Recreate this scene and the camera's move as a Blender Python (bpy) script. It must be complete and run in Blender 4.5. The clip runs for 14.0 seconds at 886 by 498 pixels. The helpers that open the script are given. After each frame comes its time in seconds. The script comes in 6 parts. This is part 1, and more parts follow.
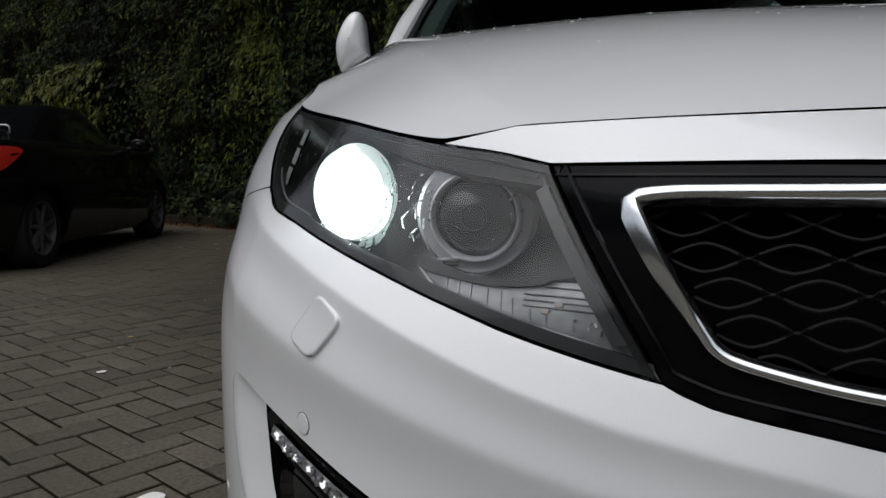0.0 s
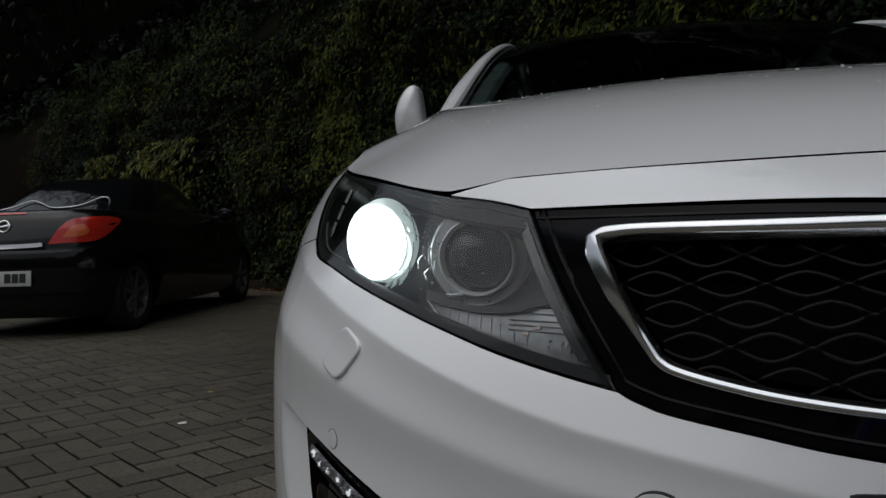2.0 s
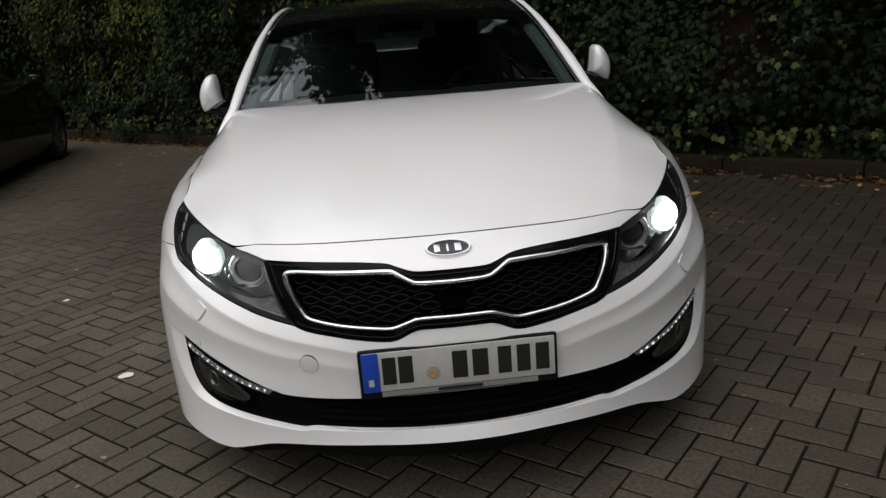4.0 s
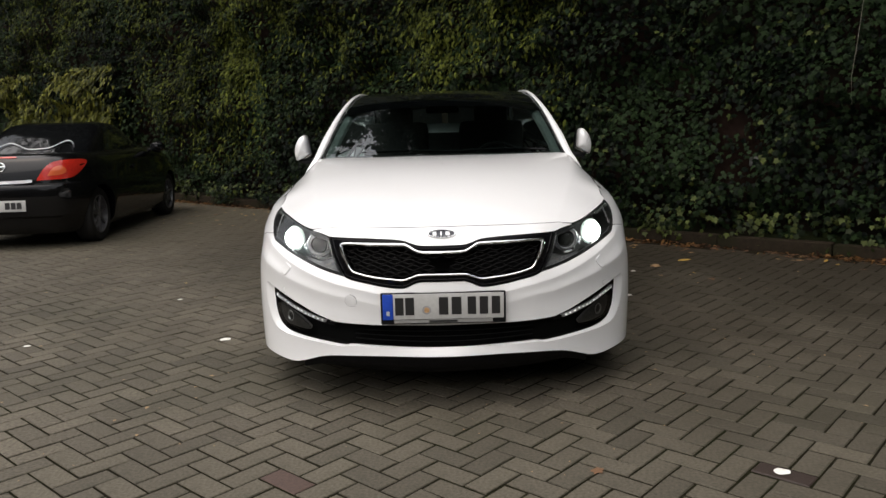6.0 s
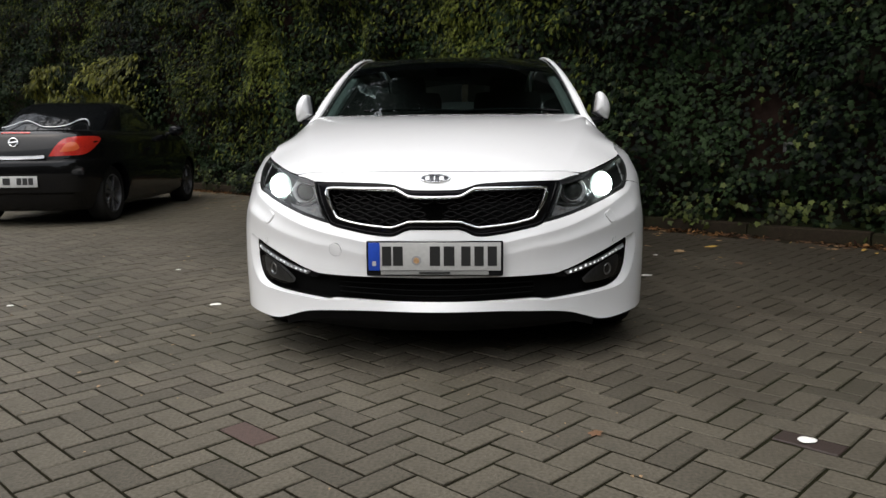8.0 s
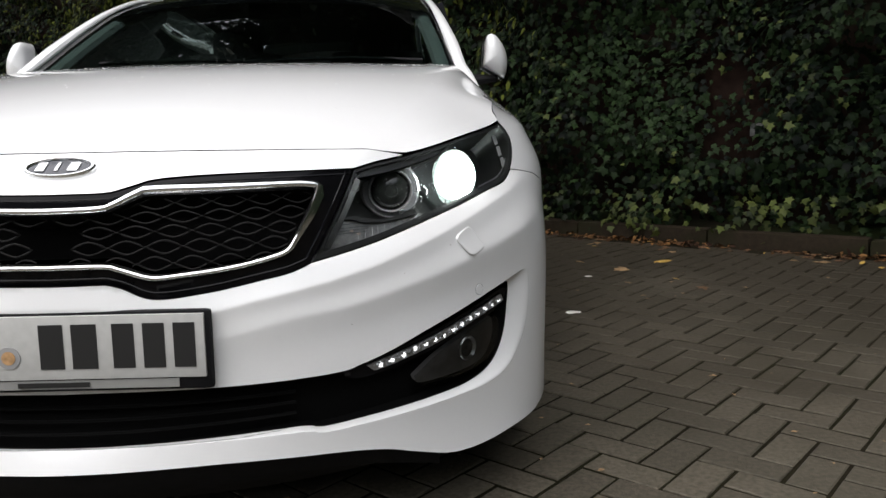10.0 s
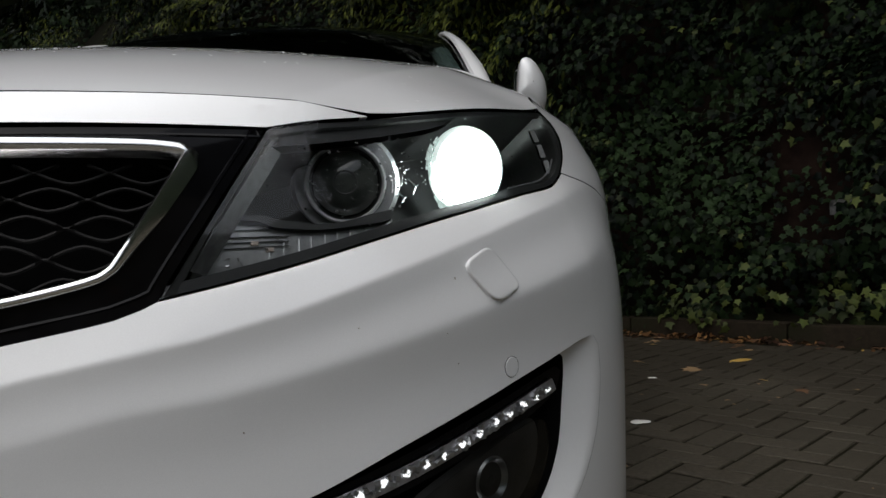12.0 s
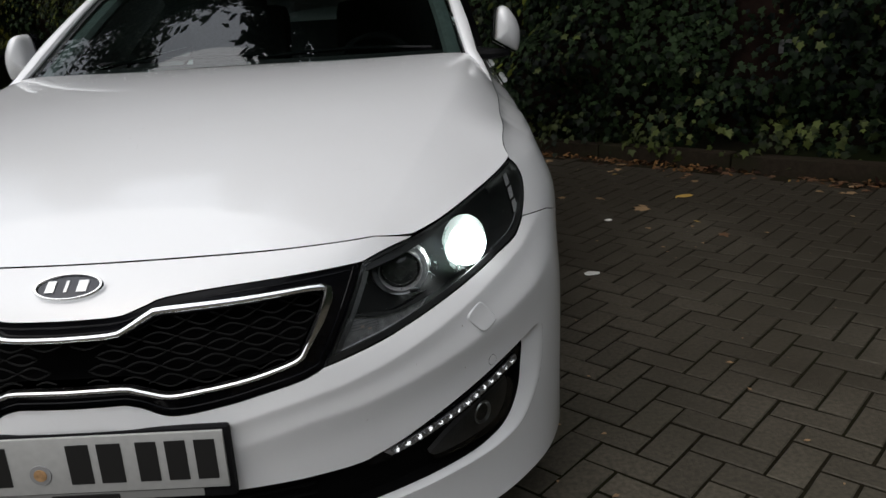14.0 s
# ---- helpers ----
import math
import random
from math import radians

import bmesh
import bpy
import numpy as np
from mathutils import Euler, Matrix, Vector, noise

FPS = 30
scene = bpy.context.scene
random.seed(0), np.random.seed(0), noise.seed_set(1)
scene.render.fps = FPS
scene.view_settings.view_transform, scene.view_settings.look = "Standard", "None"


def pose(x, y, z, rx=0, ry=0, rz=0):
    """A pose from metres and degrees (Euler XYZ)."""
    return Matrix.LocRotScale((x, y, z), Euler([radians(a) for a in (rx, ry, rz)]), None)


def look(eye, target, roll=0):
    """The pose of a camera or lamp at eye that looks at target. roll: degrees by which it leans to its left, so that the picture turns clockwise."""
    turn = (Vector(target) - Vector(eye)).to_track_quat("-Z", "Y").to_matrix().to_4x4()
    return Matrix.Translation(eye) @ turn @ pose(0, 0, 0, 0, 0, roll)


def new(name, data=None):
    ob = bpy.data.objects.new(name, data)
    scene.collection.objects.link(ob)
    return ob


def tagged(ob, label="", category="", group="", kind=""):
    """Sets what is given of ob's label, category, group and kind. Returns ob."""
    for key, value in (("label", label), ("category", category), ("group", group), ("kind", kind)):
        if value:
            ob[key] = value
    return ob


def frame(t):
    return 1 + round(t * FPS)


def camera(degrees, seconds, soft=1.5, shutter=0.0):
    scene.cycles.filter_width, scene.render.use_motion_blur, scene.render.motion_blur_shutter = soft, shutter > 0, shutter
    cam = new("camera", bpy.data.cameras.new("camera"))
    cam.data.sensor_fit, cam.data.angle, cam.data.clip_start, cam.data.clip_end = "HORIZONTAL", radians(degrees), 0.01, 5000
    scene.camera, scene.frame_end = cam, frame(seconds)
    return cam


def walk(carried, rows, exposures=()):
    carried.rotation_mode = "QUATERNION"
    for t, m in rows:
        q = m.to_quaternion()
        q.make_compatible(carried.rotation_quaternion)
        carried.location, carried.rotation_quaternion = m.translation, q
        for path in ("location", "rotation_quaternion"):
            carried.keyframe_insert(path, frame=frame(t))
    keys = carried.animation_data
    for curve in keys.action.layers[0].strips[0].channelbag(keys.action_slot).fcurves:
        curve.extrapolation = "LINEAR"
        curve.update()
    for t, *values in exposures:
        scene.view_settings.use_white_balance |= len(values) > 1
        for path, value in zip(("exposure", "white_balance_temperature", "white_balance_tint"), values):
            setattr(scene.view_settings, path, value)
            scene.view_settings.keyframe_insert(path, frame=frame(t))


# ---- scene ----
cam = camera(59.2, 14.0)
PATH = [
    (0, (-0.564, -0.488, 0.753), (-0.64, 1.499, 0.535), -1.0),
    (0.5, (-0.564, -0.449, 0.705), (-0.674, 1.545, 0.588), -1.1),
    (1, (-0.535, -0.485, 0.707), (-0.721, 1.506, 0.686), -1.7),
    (1.5, (-0.487, -0.572, 0.72), (-0.73, 1.413, 0.693), -2.1),
    (2, (-0.479, -0.606, 0.732), (-0.755, 1.374, 0.687), -1.8),
    (2.5, (-0.454, -0.727, 0.941), (-0.687, 1.199, 0.459), -5.7),
    (3, (-0.343, -1.096, 1.193), (-0.268, 0.781, 0.505), -5.8),
    (3.2, (-0.308, -1.252, 1.249), (-0.095, 0.622, 0.583), -4.7),
    (5.3, (0.017, -2.932, 1.396), (-0.042, -0.996, 0.901), -2.7),
    (5.5, (-0.006, -3.06, 1.361), (-0.021, -1.116, 0.893), -1.3),
    (6, (0.045, -3.243, 1.252), (0.021, -1.271, 0.924), -1.5),
    (6.5, (0.149, -3.402, 1.048), (0.048, -1.413, 0.867), -1.1),
    (7, (0.176, -3.421, 0.963), (0.044, -1.435, 0.763), -1.8),
    (7.5, (0.185, -3.337, 0.957), (0.026, -1.354, 0.753), -1.6),
    (8, (0.189, -2.997, 0.949), (0.086, -1.022, 0.651), -0.5),
    (8.5, (0.344, -2.564, 1.012), (0.337, -0.575, 0.804), 0.1),
    (8.7, (0.396, -2.386, 0.975), (0.478, -0.392, 0.839), 0.5),
    (10.8, (0.702, -0.827, 0.782), (0.656, 1.137, 0.407), -3.1),
    (11, (0.698, -0.747, 0.762), (0.618, 1.23, 0.469), -2.9),
    (11.5, (0.714, -0.59, 0.659), (0.612, 1.407, 0.68), -2.4),
    (12, (0.693, -0.584, 0.631), (0.627, 1.415, 0.621), -1.8),
    (12.5, (0.701, -0.642, 0.701), (0.653, 1.357, 0.691), -2.1),
    (13, (0.712, -0.648, 0.696), (0.665, 1.351, 0.676), -2.5),
    (13.5, (0.704, -0.698, 0.843), (0.666, 1.239, 0.347), -1.8),
    (14, (0.684, -1.193, 1.201), (0.637, 0.713, 0.597), -3.5),
]
EXPOSURES = [(0, 0.18, 6350, 10), (0.5, 0.08, 6050, 8), (1, -0.25, 6000, 7), (1.5, -0.35, 6050, 8), (2, -0.50, 6300, 9), (2.5, -0.22, 6400, 10), (3, -0.02, 6500, 10), (5.5, 1.05, 6900, 12), (6.5, 1.14, 6900, 12), (7.5, 1.16, 6800, 11), (8.5, 1.2, 6500, 10), (11, 1.42, 6650, 11), (11.5, 1.05, 6450, 10), (12, 0.55, 6550, 10), (12.5, 0.6, 6250, 9), (13, 0.5, 6200, 9), (13.5, 0.24, 6600, 10), (14, 0.45, 6500, 10)]
walk(cam, [(t, look(eye, target, roll)) for t, eye, target, roll in PATH], EXPOSURES)

SUN_UP, SUN_ROUND = 63.0, 232.0
world = bpy.data.worlds.new("overcast_sky")
scene.world = world
world.use_nodes = True
wn = world.node_tree
wn.nodes.clear()
w_out = wn.nodes.new("ShaderNodeOutputWorld")
w_bg = wn.nodes.new("ShaderNodeBackground")
w_mix = wn.nodes.new("ShaderNodeMix")
w_mix.data_type = "RGBA"
w_sky = wn.nodes.new("ShaderNodeTexSky")
w_sky.sky_type = "NISHITA"
w_sky.sun_disc = False
w_sky.sun_elevation, w_sky.sun_rotation = radians(SUN_UP), radians(SUN_ROUND)
w_sky.air_density, w_sky.dust_density, w_sky.ozone_density = 1.0, 4.0, 1.0
w_mix.inputs[0].default_value = 0.75
w_mix.inputs[7].default_value = (6.6, 6.9, 7.3, 1)
wn.links.new(w_sky.outputs[0], w_mix.inputs[6])
# an overcast sky is three times brighter overhead than at the horizon
w_tex, w_sep, w_map, w_mul = (wn.nodes.new(k) for k in ("ShaderNodeTexCoord", "ShaderNodeSeparateXYZ", "ShaderNodeMapRange", "ShaderNodeMix"))
w_mul.data_type, w_mul.blend_type = "RGBA", "MULTIPLY"
w_mul.inputs[0].default_value = 1.0
w_map.inputs[1].default_value, w_map.inputs[2].default_value, w_map.inputs[3].default_value, w_map.inputs[4].default_value = 0.0, 1.0, 0.33, 1.0
w_cloud = wn.nodes.new("ShaderNodeTexNoise")
w_cloud.inputs["Scale"].default_value, w_cloud.inputs["Detail"].default_value = 2.2, 5
w_band = wn.nodes.new("ShaderNodeMapRange")
w_band.inputs[1].default_value, w_band.inputs[2].default_value, w_band.inputs[3].default_value, w_band.inputs[4].default_value = 0.35, 0.65, 0.75, 1.2
w_prod = wn.nodes.new("ShaderNodeMath")
w_prod.operation = "MULTIPLY"
wn.links.new(w_tex.outputs["Generated"], w_sep.inputs[0])
wn.links.new(w_tex.outputs["Generated"], w_cloud.inputs["Vector"])
wn.links.new(w_sep.outputs[2], w_map.inputs[0])
wn.links.new(w_cloud.outputs["Fac"], w_band.inputs[0])
wn.links.new(w_map.outputs[0], w_prod.inputs[0])
wn.links.new(w_band.outputs[0], w_prod.inputs[1])
wn.links.new(w_mix.outputs[2], w_mul.inputs[6])
wn.links.new(w_prod.outputs[0], w_mul.inputs[7])
wn.links.new(w_mul.outputs[2], w_bg.inputs[0])
wn.links.new(w_bg.outputs[0], w_out.inputs[0])
w_bg.inputs[1].default_value = 0.125

sun_data = bpy.data.lights.new("sun", "SUN")
sun_data.energy, sun_data.angle, sun_data.color = 0.95, radians(95), (1.0, 0.97, 0.93)
sun = new("sun", sun_data)
el, az = radians(SUN_UP), radians(SUN_ROUND)
toward = Vector((math.sin(az) * math.cos(el), math.cos(az) * math.cos(el), math.sin(el)))
sun.rotation_euler = toward.to_track_quat("Z", "Y").to_euler()
sun.location = toward * 30


# ---- materials ----
def material(name, base, rough=0.5, metal=0.0, coat=0.0, spread=0.0, scale=8.0, bump=0.0, bump_scale=60.0, stain=None, stain_scale=1.5, stain_amount=0.5, rand=0.0, spec=0.5):
    """A surface with variation at two scales: fine grain and broad stains, and bump."""
    m = bpy.data.materials.new(name)
    m.use_nodes = True
    nt = m.node_tree
    b = nt.nodes["Principled BSDF"]
    b.inputs["Roughness"].default_value = rough
    b.inputs["Metallic"].default_value = metal
    b.inputs["Coat Weight"].default_value = coat
    b.inputs["Coat Roughness"].default_value = 0.04
    b.inputs["Specular IOR Level"].default_value = spec
    b.inputs["Base Color"].default_value = (*base, 1)
    tex = nt.nodes.new("ShaderNodeTexCoord")
    last = None
    if spread or stain:
        fine = nt.nodes.new("ShaderNodeTexNoise")
        fine.inputs["Scale"].default_value, fine.inputs["Detail"].default_value = scale, (6 if bump else 1.5)
        nt.links.new(tex.outputs["Object"], fine.inputs["Vector"])
        ramp = nt.nodes.new("ShaderNodeValToRGB")
        ramp.color_ramp.elements[0].position, ramp.color_ramp.elements[1].position = 0.3, 0.7
        ramp.color_ramp.elements[0].color = (*[c * (1 - spread) for c in base], 1)
        ramp.color_ramp.elements[1].color = (*[min(1, c * (1 + spread)) for c in base], 1)
        nt.links.new(fine.outputs["Fac"], ramp.inputs[0])
        last = ramp.outputs[0]
    if stain:
        broad = nt.nodes.new("ShaderNodeTexNoise")
        broad.inputs["Scale"].default_value, broad.inputs["Detail"].default_value = stain_scale, 4
        nt.links.new(tex.outputs["Object"], broad.inputs["Vector"])
        cut = nt.nodes.new("ShaderNodeMapRange")
        cut.inputs[1].default_value, cut.inputs[2].default_value, cut.inputs[4].default_value = 0.42, 0.66, stain_amount
        nt.links.new(broad.outputs["Fac"], cut.inputs[0])
        mix = nt.nodes.new("ShaderNodeMix")
        mix.data_type = "RGBA"
        mix.inputs[7].default_value = (*stain, 1)
        nt.links.new(cut.outputs[0], mix.inputs[0])
        nt.links.new(last, mix.inputs[6])
        last = mix.outputs[2]
    if rand:
        info = nt.nodes.new("ShaderNodeObjectInfo")
        geo = nt.nodes.new("ShaderNodeNewGeometry")
        add = nt.nodes.new("ShaderNodeMath")
        nt.links.new(info.outputs["Random"], add.inputs[0])
        nt.links.new(geo.outputs["Random Per Island"], add.inputs[1])
        fract = nt.nodes.new("ShaderNodeMath")
        fract.operation = "FRACT"
        nt.links.new(add.outputs[0], fract.inputs[0])
        span = nt.nodes.new("ShaderNodeMapRange")
        span.inputs[3].default_value, span.inputs[4].default_value = 1 - rand, 1 + rand
        nt.links.new(fract.outputs[0], span.inputs[0])
        hsv = nt.nodes.new("ShaderNodeHueSaturation")
        nt.links.new(span.outputs[0], hsv.inputs["Value"])
        if last:
            nt.links.new(last, hsv.inputs["Color"])
        else:
            hsv.inputs["Color"].default_value = (*base, 1)
        last = hsv.outputs[0]
    if last:
        nt.links.new(last, b.inputs["Base Color"])
    if bump:
        grain = nt.nodes.new("ShaderNodeTexNoise")
        grain.inputs["Scale"].default_value, grain.inputs["Detail"].default_value = bump_scale, 4
        nt.links.new(tex.outputs["Object"], grain.inputs["Vector"])
        bp = nt.nodes.new("ShaderNodeBump")
        bp.inputs["Strength"].default_value, bp.inputs["Distance"].default_value = bump, 0.004
        nt.links.new(grain.outputs["Fac"], bp.inputs["Height"])
        nt.links.new(bp.outputs[0], b.inputs["Normal"])
    return m


def glass(name, tint, gloss=0.02, rough=0.0, level=1.45):
    """A thin pane: clear, with a Fresnel reflection."""
    m = bpy.data.materials.new(name)
    m.use_nodes = True
    nt = m.node_tree
    nt.nodes.remove(nt.nodes["Principled BSDF"])
    out = nt.nodes["Material Output"]
    clear, shine, mix, fres = (nt.nodes.new(k) for k in ("ShaderNodeBsdfTransparent", "ShaderNodeBsdfGlossy", "ShaderNodeMixShader", "ShaderNodeFresnel"))
    clear.inputs[0].default_value = (*tint, 1)
    shine.inputs["Roughness"].default_value = rough
    fres.inputs[0].default_value = level
    nt.links.new(fres.outputs[0], mix.inputs[0])
    nt.links.new(clear.outputs[0], mix.inputs[1])
    nt.links.new(shine.outputs[0], mix.inputs[2])
    nt.links.new(mix.outputs[0], out.inputs[0])
    return m


def glow(name, color, strength):
    m = bpy.data.materials.new(name)
    m.use_nodes = True
    b = m.node_tree.nodes["Principled BSDF"]
    b.inputs["Base Color"].default_value = (*color, 1)
    b.inputs["Emission Color"].default_value = (*color, 1)
    b.inputs["Emission Strength"].default_value = strength
    return m


WHITE = material("white_pearl_paint", (0.825, 0.83, 0.835), 0.30, coat=1.0, spread=0.02, scale=900, stain=(0.71, 0.71, 0.69), stain_scale=2.2, stain_amount=0.18)
WHITE.node_tree.nodes["Principled BSDF"].inputs["Specular IOR Level"].default_value = 0.7
WHITE.node_tree.nodes["Principled BSDF"].inputs["Coat IOR"].default_value = 1.55
WHITE.node_tree.nodes["Principled BSDF"].inputs["Coat Roughness"].default_value = 0.02
GAP = material("black_underbody", (0.012, 0.012, 0.012), 0.8)
GLOSSBLACK = material("gloss_black_plastic", (0.005, 0.005, 0.006), 0.07, spread=0.2, scale=40, spec=0.14)
VOID = material("grille_void_black", (0.004, 0.004, 0.004), 0.9, spec=0.05)
MATTBLACK = material("grained_black_plastic", (0.009, 0.009, 0.010), 0.6, bump=0.2, bump_scale=500, spec=0.1, spread=0.2, scale=30)
CHROME = material("chrome", (0.90, 0.91, 0.92), 0.20, 1.0, spread=0.04, scale=30)
SATIN = material("satin_silver", (0.45, 0.46, 0.47), 0.28, 0.9)
BRIGHT = material("bright_lamp_reflector", (0.62, 0.63, 0.65), 0.32, 0.6, spread=0.1, scale=60)
GREYGLASS = material("smoky_projector_glass", (0.045, 0.050, 0.046), 0.14, coat=0.25, spread=0.4, scale=45)
MATTGREY = material("matt_grey_lamp_trim", (0.13, 0.134, 0.138), 0.6, spread=0.25, scale=120)
SKIRT = material("silver_lamp_trim", (0.60, 0.61, 0.62), 0.25, 0.4, spread=0.12, scale=40)
LAMPGREY = material("grey_lamp_trim", (0.20, 0.21, 0.22), 0.32, 0.3, spread=0.12, scale=40)
PALERING = material("pale_ring", (0.80, 0.81, 0.82), 0.16, 0.3)
LAMPDARK = material("dark_lamp_trim", (0.02, 0.021, 0.022), 0.4, spread=0.2, scale=40)
INDICATOR = material("indicator_reflector", (0.40, 0.405, 0.41), 0.28, 0.5, spread=0.22, scale=70)
FLUTE = material("tarnished_reflector", (0.55, 0.56, 0.565), 0.20, 0.8, spread=0.3, scale=150)
BEZEL = material("dark_lamp_bezel", (0.016, 0.0165, 0.017), 0.35, 0.1, spread=0.2, scale=25)
LENS = glass("clear_lamp_cover", (0.97, 0.98, 0.98), level=1.52)
WATER = material("rain_water", (1, 1, 1), 0.02)
WATER.node_tree.nodes["Principled BSDF"].inputs["Transmission Weight"].default_value = 1.0
WATER.node_tree.nodes["Principled BSDF"].inputs["IOR"].default_value = 1.33
SMOKED = glass("smoked_fog_cover", (0.7, 0.71, 0.7), level=1.45)
FOGGREY = material("fog_lamp_housing", (0.07, 0.07, 0.072), 0.4, 0.3, spread=0.2, scale=40)
SHIELD = glass("green_tinted_windscreen", (0.34, 0.44, 0.42), level=1.75)
WINDOW = glass("tinted_window", (0.12, 0.15, 0.145), level=1.7)
DARKGLASS = material("black_glass", (0.006, 0.007, 0.008), 0.04, coat=0.5)
RUBBER = material("tyre_rubber", (0.010, 0.010, 0.010), 0.8, bump=0.3, bump_scale=200, stain=(0.02, 0.018, 0.015), spread=0.2, spec=0.2)
ALLOY = material("alloy_wheel", (0.40, 0.41, 0.42), 0.3, 0.9, spread=0.08, scale=20)
TRIMGREY = material("grey_pillar_trim", (0.22, 0.25, 0.245), 0.7, spread=0.1, scale=60)
FABRIC = material("grey_seat_cloth", (0.085, 0.09, 0.09), 0.9, spread=0.2, scale=90, bump=0.3, bump_scale=400)
DASH = material("dark_dashboard", (0.02, 0.02, 0.021), 0.7, bump=0.2, bump_scale=300, spread=0.15)
BEAM = glow("xenon_beam", (0.93, 1.0, 0.98), 9.0)
# emission on reflector parts imitates reflected beam and its halo
GLARE = glow("bowl_edge_glow", (0.90, 1.0, 0.97), 1.3)
HALO = glow("rim_halo_glow", (0.86, 1.0, 0.96), 0.4)
LED = glow("white_led", (0.95, 0.98, 1.0), 0.85)
LED.node_tree.nodes["Principled BSDF"].inputs["Base Color"].default_value = (0.12, 0.12, 0.125, 1)
AMBER = material("amber_bulb", (0.56, 0.47, 0.42), 0.3, 0.2)
PLATEWHITE = material("plate_white", (0.46, 0.46, 0.445), 0.4, spread=0.05, scale=60)
PLATEBLUE = material("plate_blue", (0.01, 0.06, 0.42), 0.4, spread=0.08, scale=60)
INK = material("plate_black", (0.012, 0.012, 0.012), 0.5)
SEAL = material("bronze_seal", (0.42, 0.25, 0.12), 0.5, spread=0.3, scale=120)
GREYINK = material("grey_print", (0.3, 0.3, 0.3), 0.6)
BADGEGREY = material("badge_dark_grey", (0.05, 0.052, 0.06), 0.25, 0.5)
LETTER = material("badge_silver", (0.8, 0.8, 0.8), 0.25, 0.6)


# ---- small builders ----
def mesh_object(name, verts, faces, mat, parent=None, label="", normals=None, smooth=True):
    me = bpy.data.meshes.new(name)
    me.from_pydata([tuple(v) for v in verts], [], faces)
    me.validate()
    me.materials.append(mat)
    me.shade_smooth() if smooth else me.shade_flat()
    if normals is not None:
        me.normals_split_custom_set_from_vertices([tuple(n) for n in normals])
    ob = new(name, me)
    ob.parent = parent
    if label:
        tagged(ob, label)
    return ob


def part(name, bm, mat, parent, label="", smooth=True, angle=35):
    """Links a bmesh as one mesh object under a thing or a part."""
    me = bpy.data.meshes.new(name)
    bmesh.ops.recalc_face_normals(bm, faces=bm.faces[:])
    bm.to_mesh(me)
    bm.free()
    me.materials.append(mat)
    me.shade_smooth() if smooth else me.shade_flat()
    if smooth:
        me.set_sharp_from_angle(angle=radians(angle))
    ob = new(name, me)
    ob.parent = parent
    if label:
        tagged(ob, label)
    return ob


def thing(name, label, category, group="", kind="", at=(0, 0, 0), turn=0.0):
    ob = new(name)
    ob.matrix_basis = pose(*at, 0, 0, turn)
    ob.empty_display_size = 0.1
    return tagged(ob, label, category, group, kind)


def box(bm, centre, size, bevel=0.0, m=None):
    r = bmesh.ops.create_cube(bm, size=1.0)
    vs = r["verts"]
    for v in vs:
        v.co = Vector((v.co.x * size[0], v.co.y * size[1], v.co.z * size[2]))
    if bevel:
        es = list({e for v in vs for e in v.link_edges})
        g = bmesh.ops.bevel(bm, geom=es, offset=bevel, segments=2, profile=0.6, affect="EDGES")
        vs = list({v for f in g["faces"] for v in f.verts} | {v for v in vs if v.is_valid})
        seen, stack = set(vs), list(vs)
        while stack:
            for e in stack.pop().link_edges:
                for v in e.verts:
                    if v not in seen:
                        seen.add(v)
                        stack.append(v)
        vs = list(seen)
    m = (m or Matrix()).copy()
    m = Matrix.Translation(centre) @ m
    for v in vs:
        v.co = m @ v.co
    return vs


def lathe(bm, profile, m, steps=32, cap=False):
    """Turns (radius, height) pairs about m's z axis."""
    rings = []
    for r, h in profile:
        if r < 1e-6:
            rings.append([bm.verts.new(m @ Vector((0, 0, h)))] * steps)
        else:
            rings.append([bm.verts.new(m @ Vector((r * math.cos(2 * math.pi * k / steps), r * math.sin(2 * math.pi * k / steps), h))) for k in range(steps)])
    for a, b in zip(rings, rings[1:]):
        for k in range(steps):
            q = [a[k], a[(k + 1) % steps], b[(k + 1) % steps], b[k]]
            q = list(dict.fromkeys(q))
            if len(q) > 2:
                bm.faces.new(q)


def tube(bm, pts, radius, steps=8, closed=False, flat=1.0):
    """A swept tube along points; radius may be a list."""
    pts = [Vector(p) for p in pts]
    n = len(pts)
    rings = []
    for i, p in enumerate(pts):
        d = (pts[(i + 1) % n] - pts[i - 1]) if closed else (pts[min(i + 1, n - 1)] - pts[max(i - 1, 0)])
        d.normalize()
        side = d.cross(Vector((0, 0, 1)))
        side = side.normalized() if side.length > 1e-4 else Vector((1, 0, 0))
        up = side.cross(d)
        r = radius[i] if isinstance(radius, (list, tuple)) else radius
        rings.append([bm.verts.new(p + side * (r * math.cos(a)) + up * (r * flat * math.sin(a))) for a in (2 * math.pi * k / steps for k in range(steps))])
    pairs = list(zip(rings, rings[1:])) + ([(rings[-1], rings[0])] if closed else [])
    for a, b in pairs:
        for k in range(steps):
            bm.faces.new((a[k], a[(k + 1) % steps], b[(k + 1) % steps], b[k]))
    if not closed:
        bm.faces.new(rings[0][::-1])
        bm.faces.new(rings[-1])


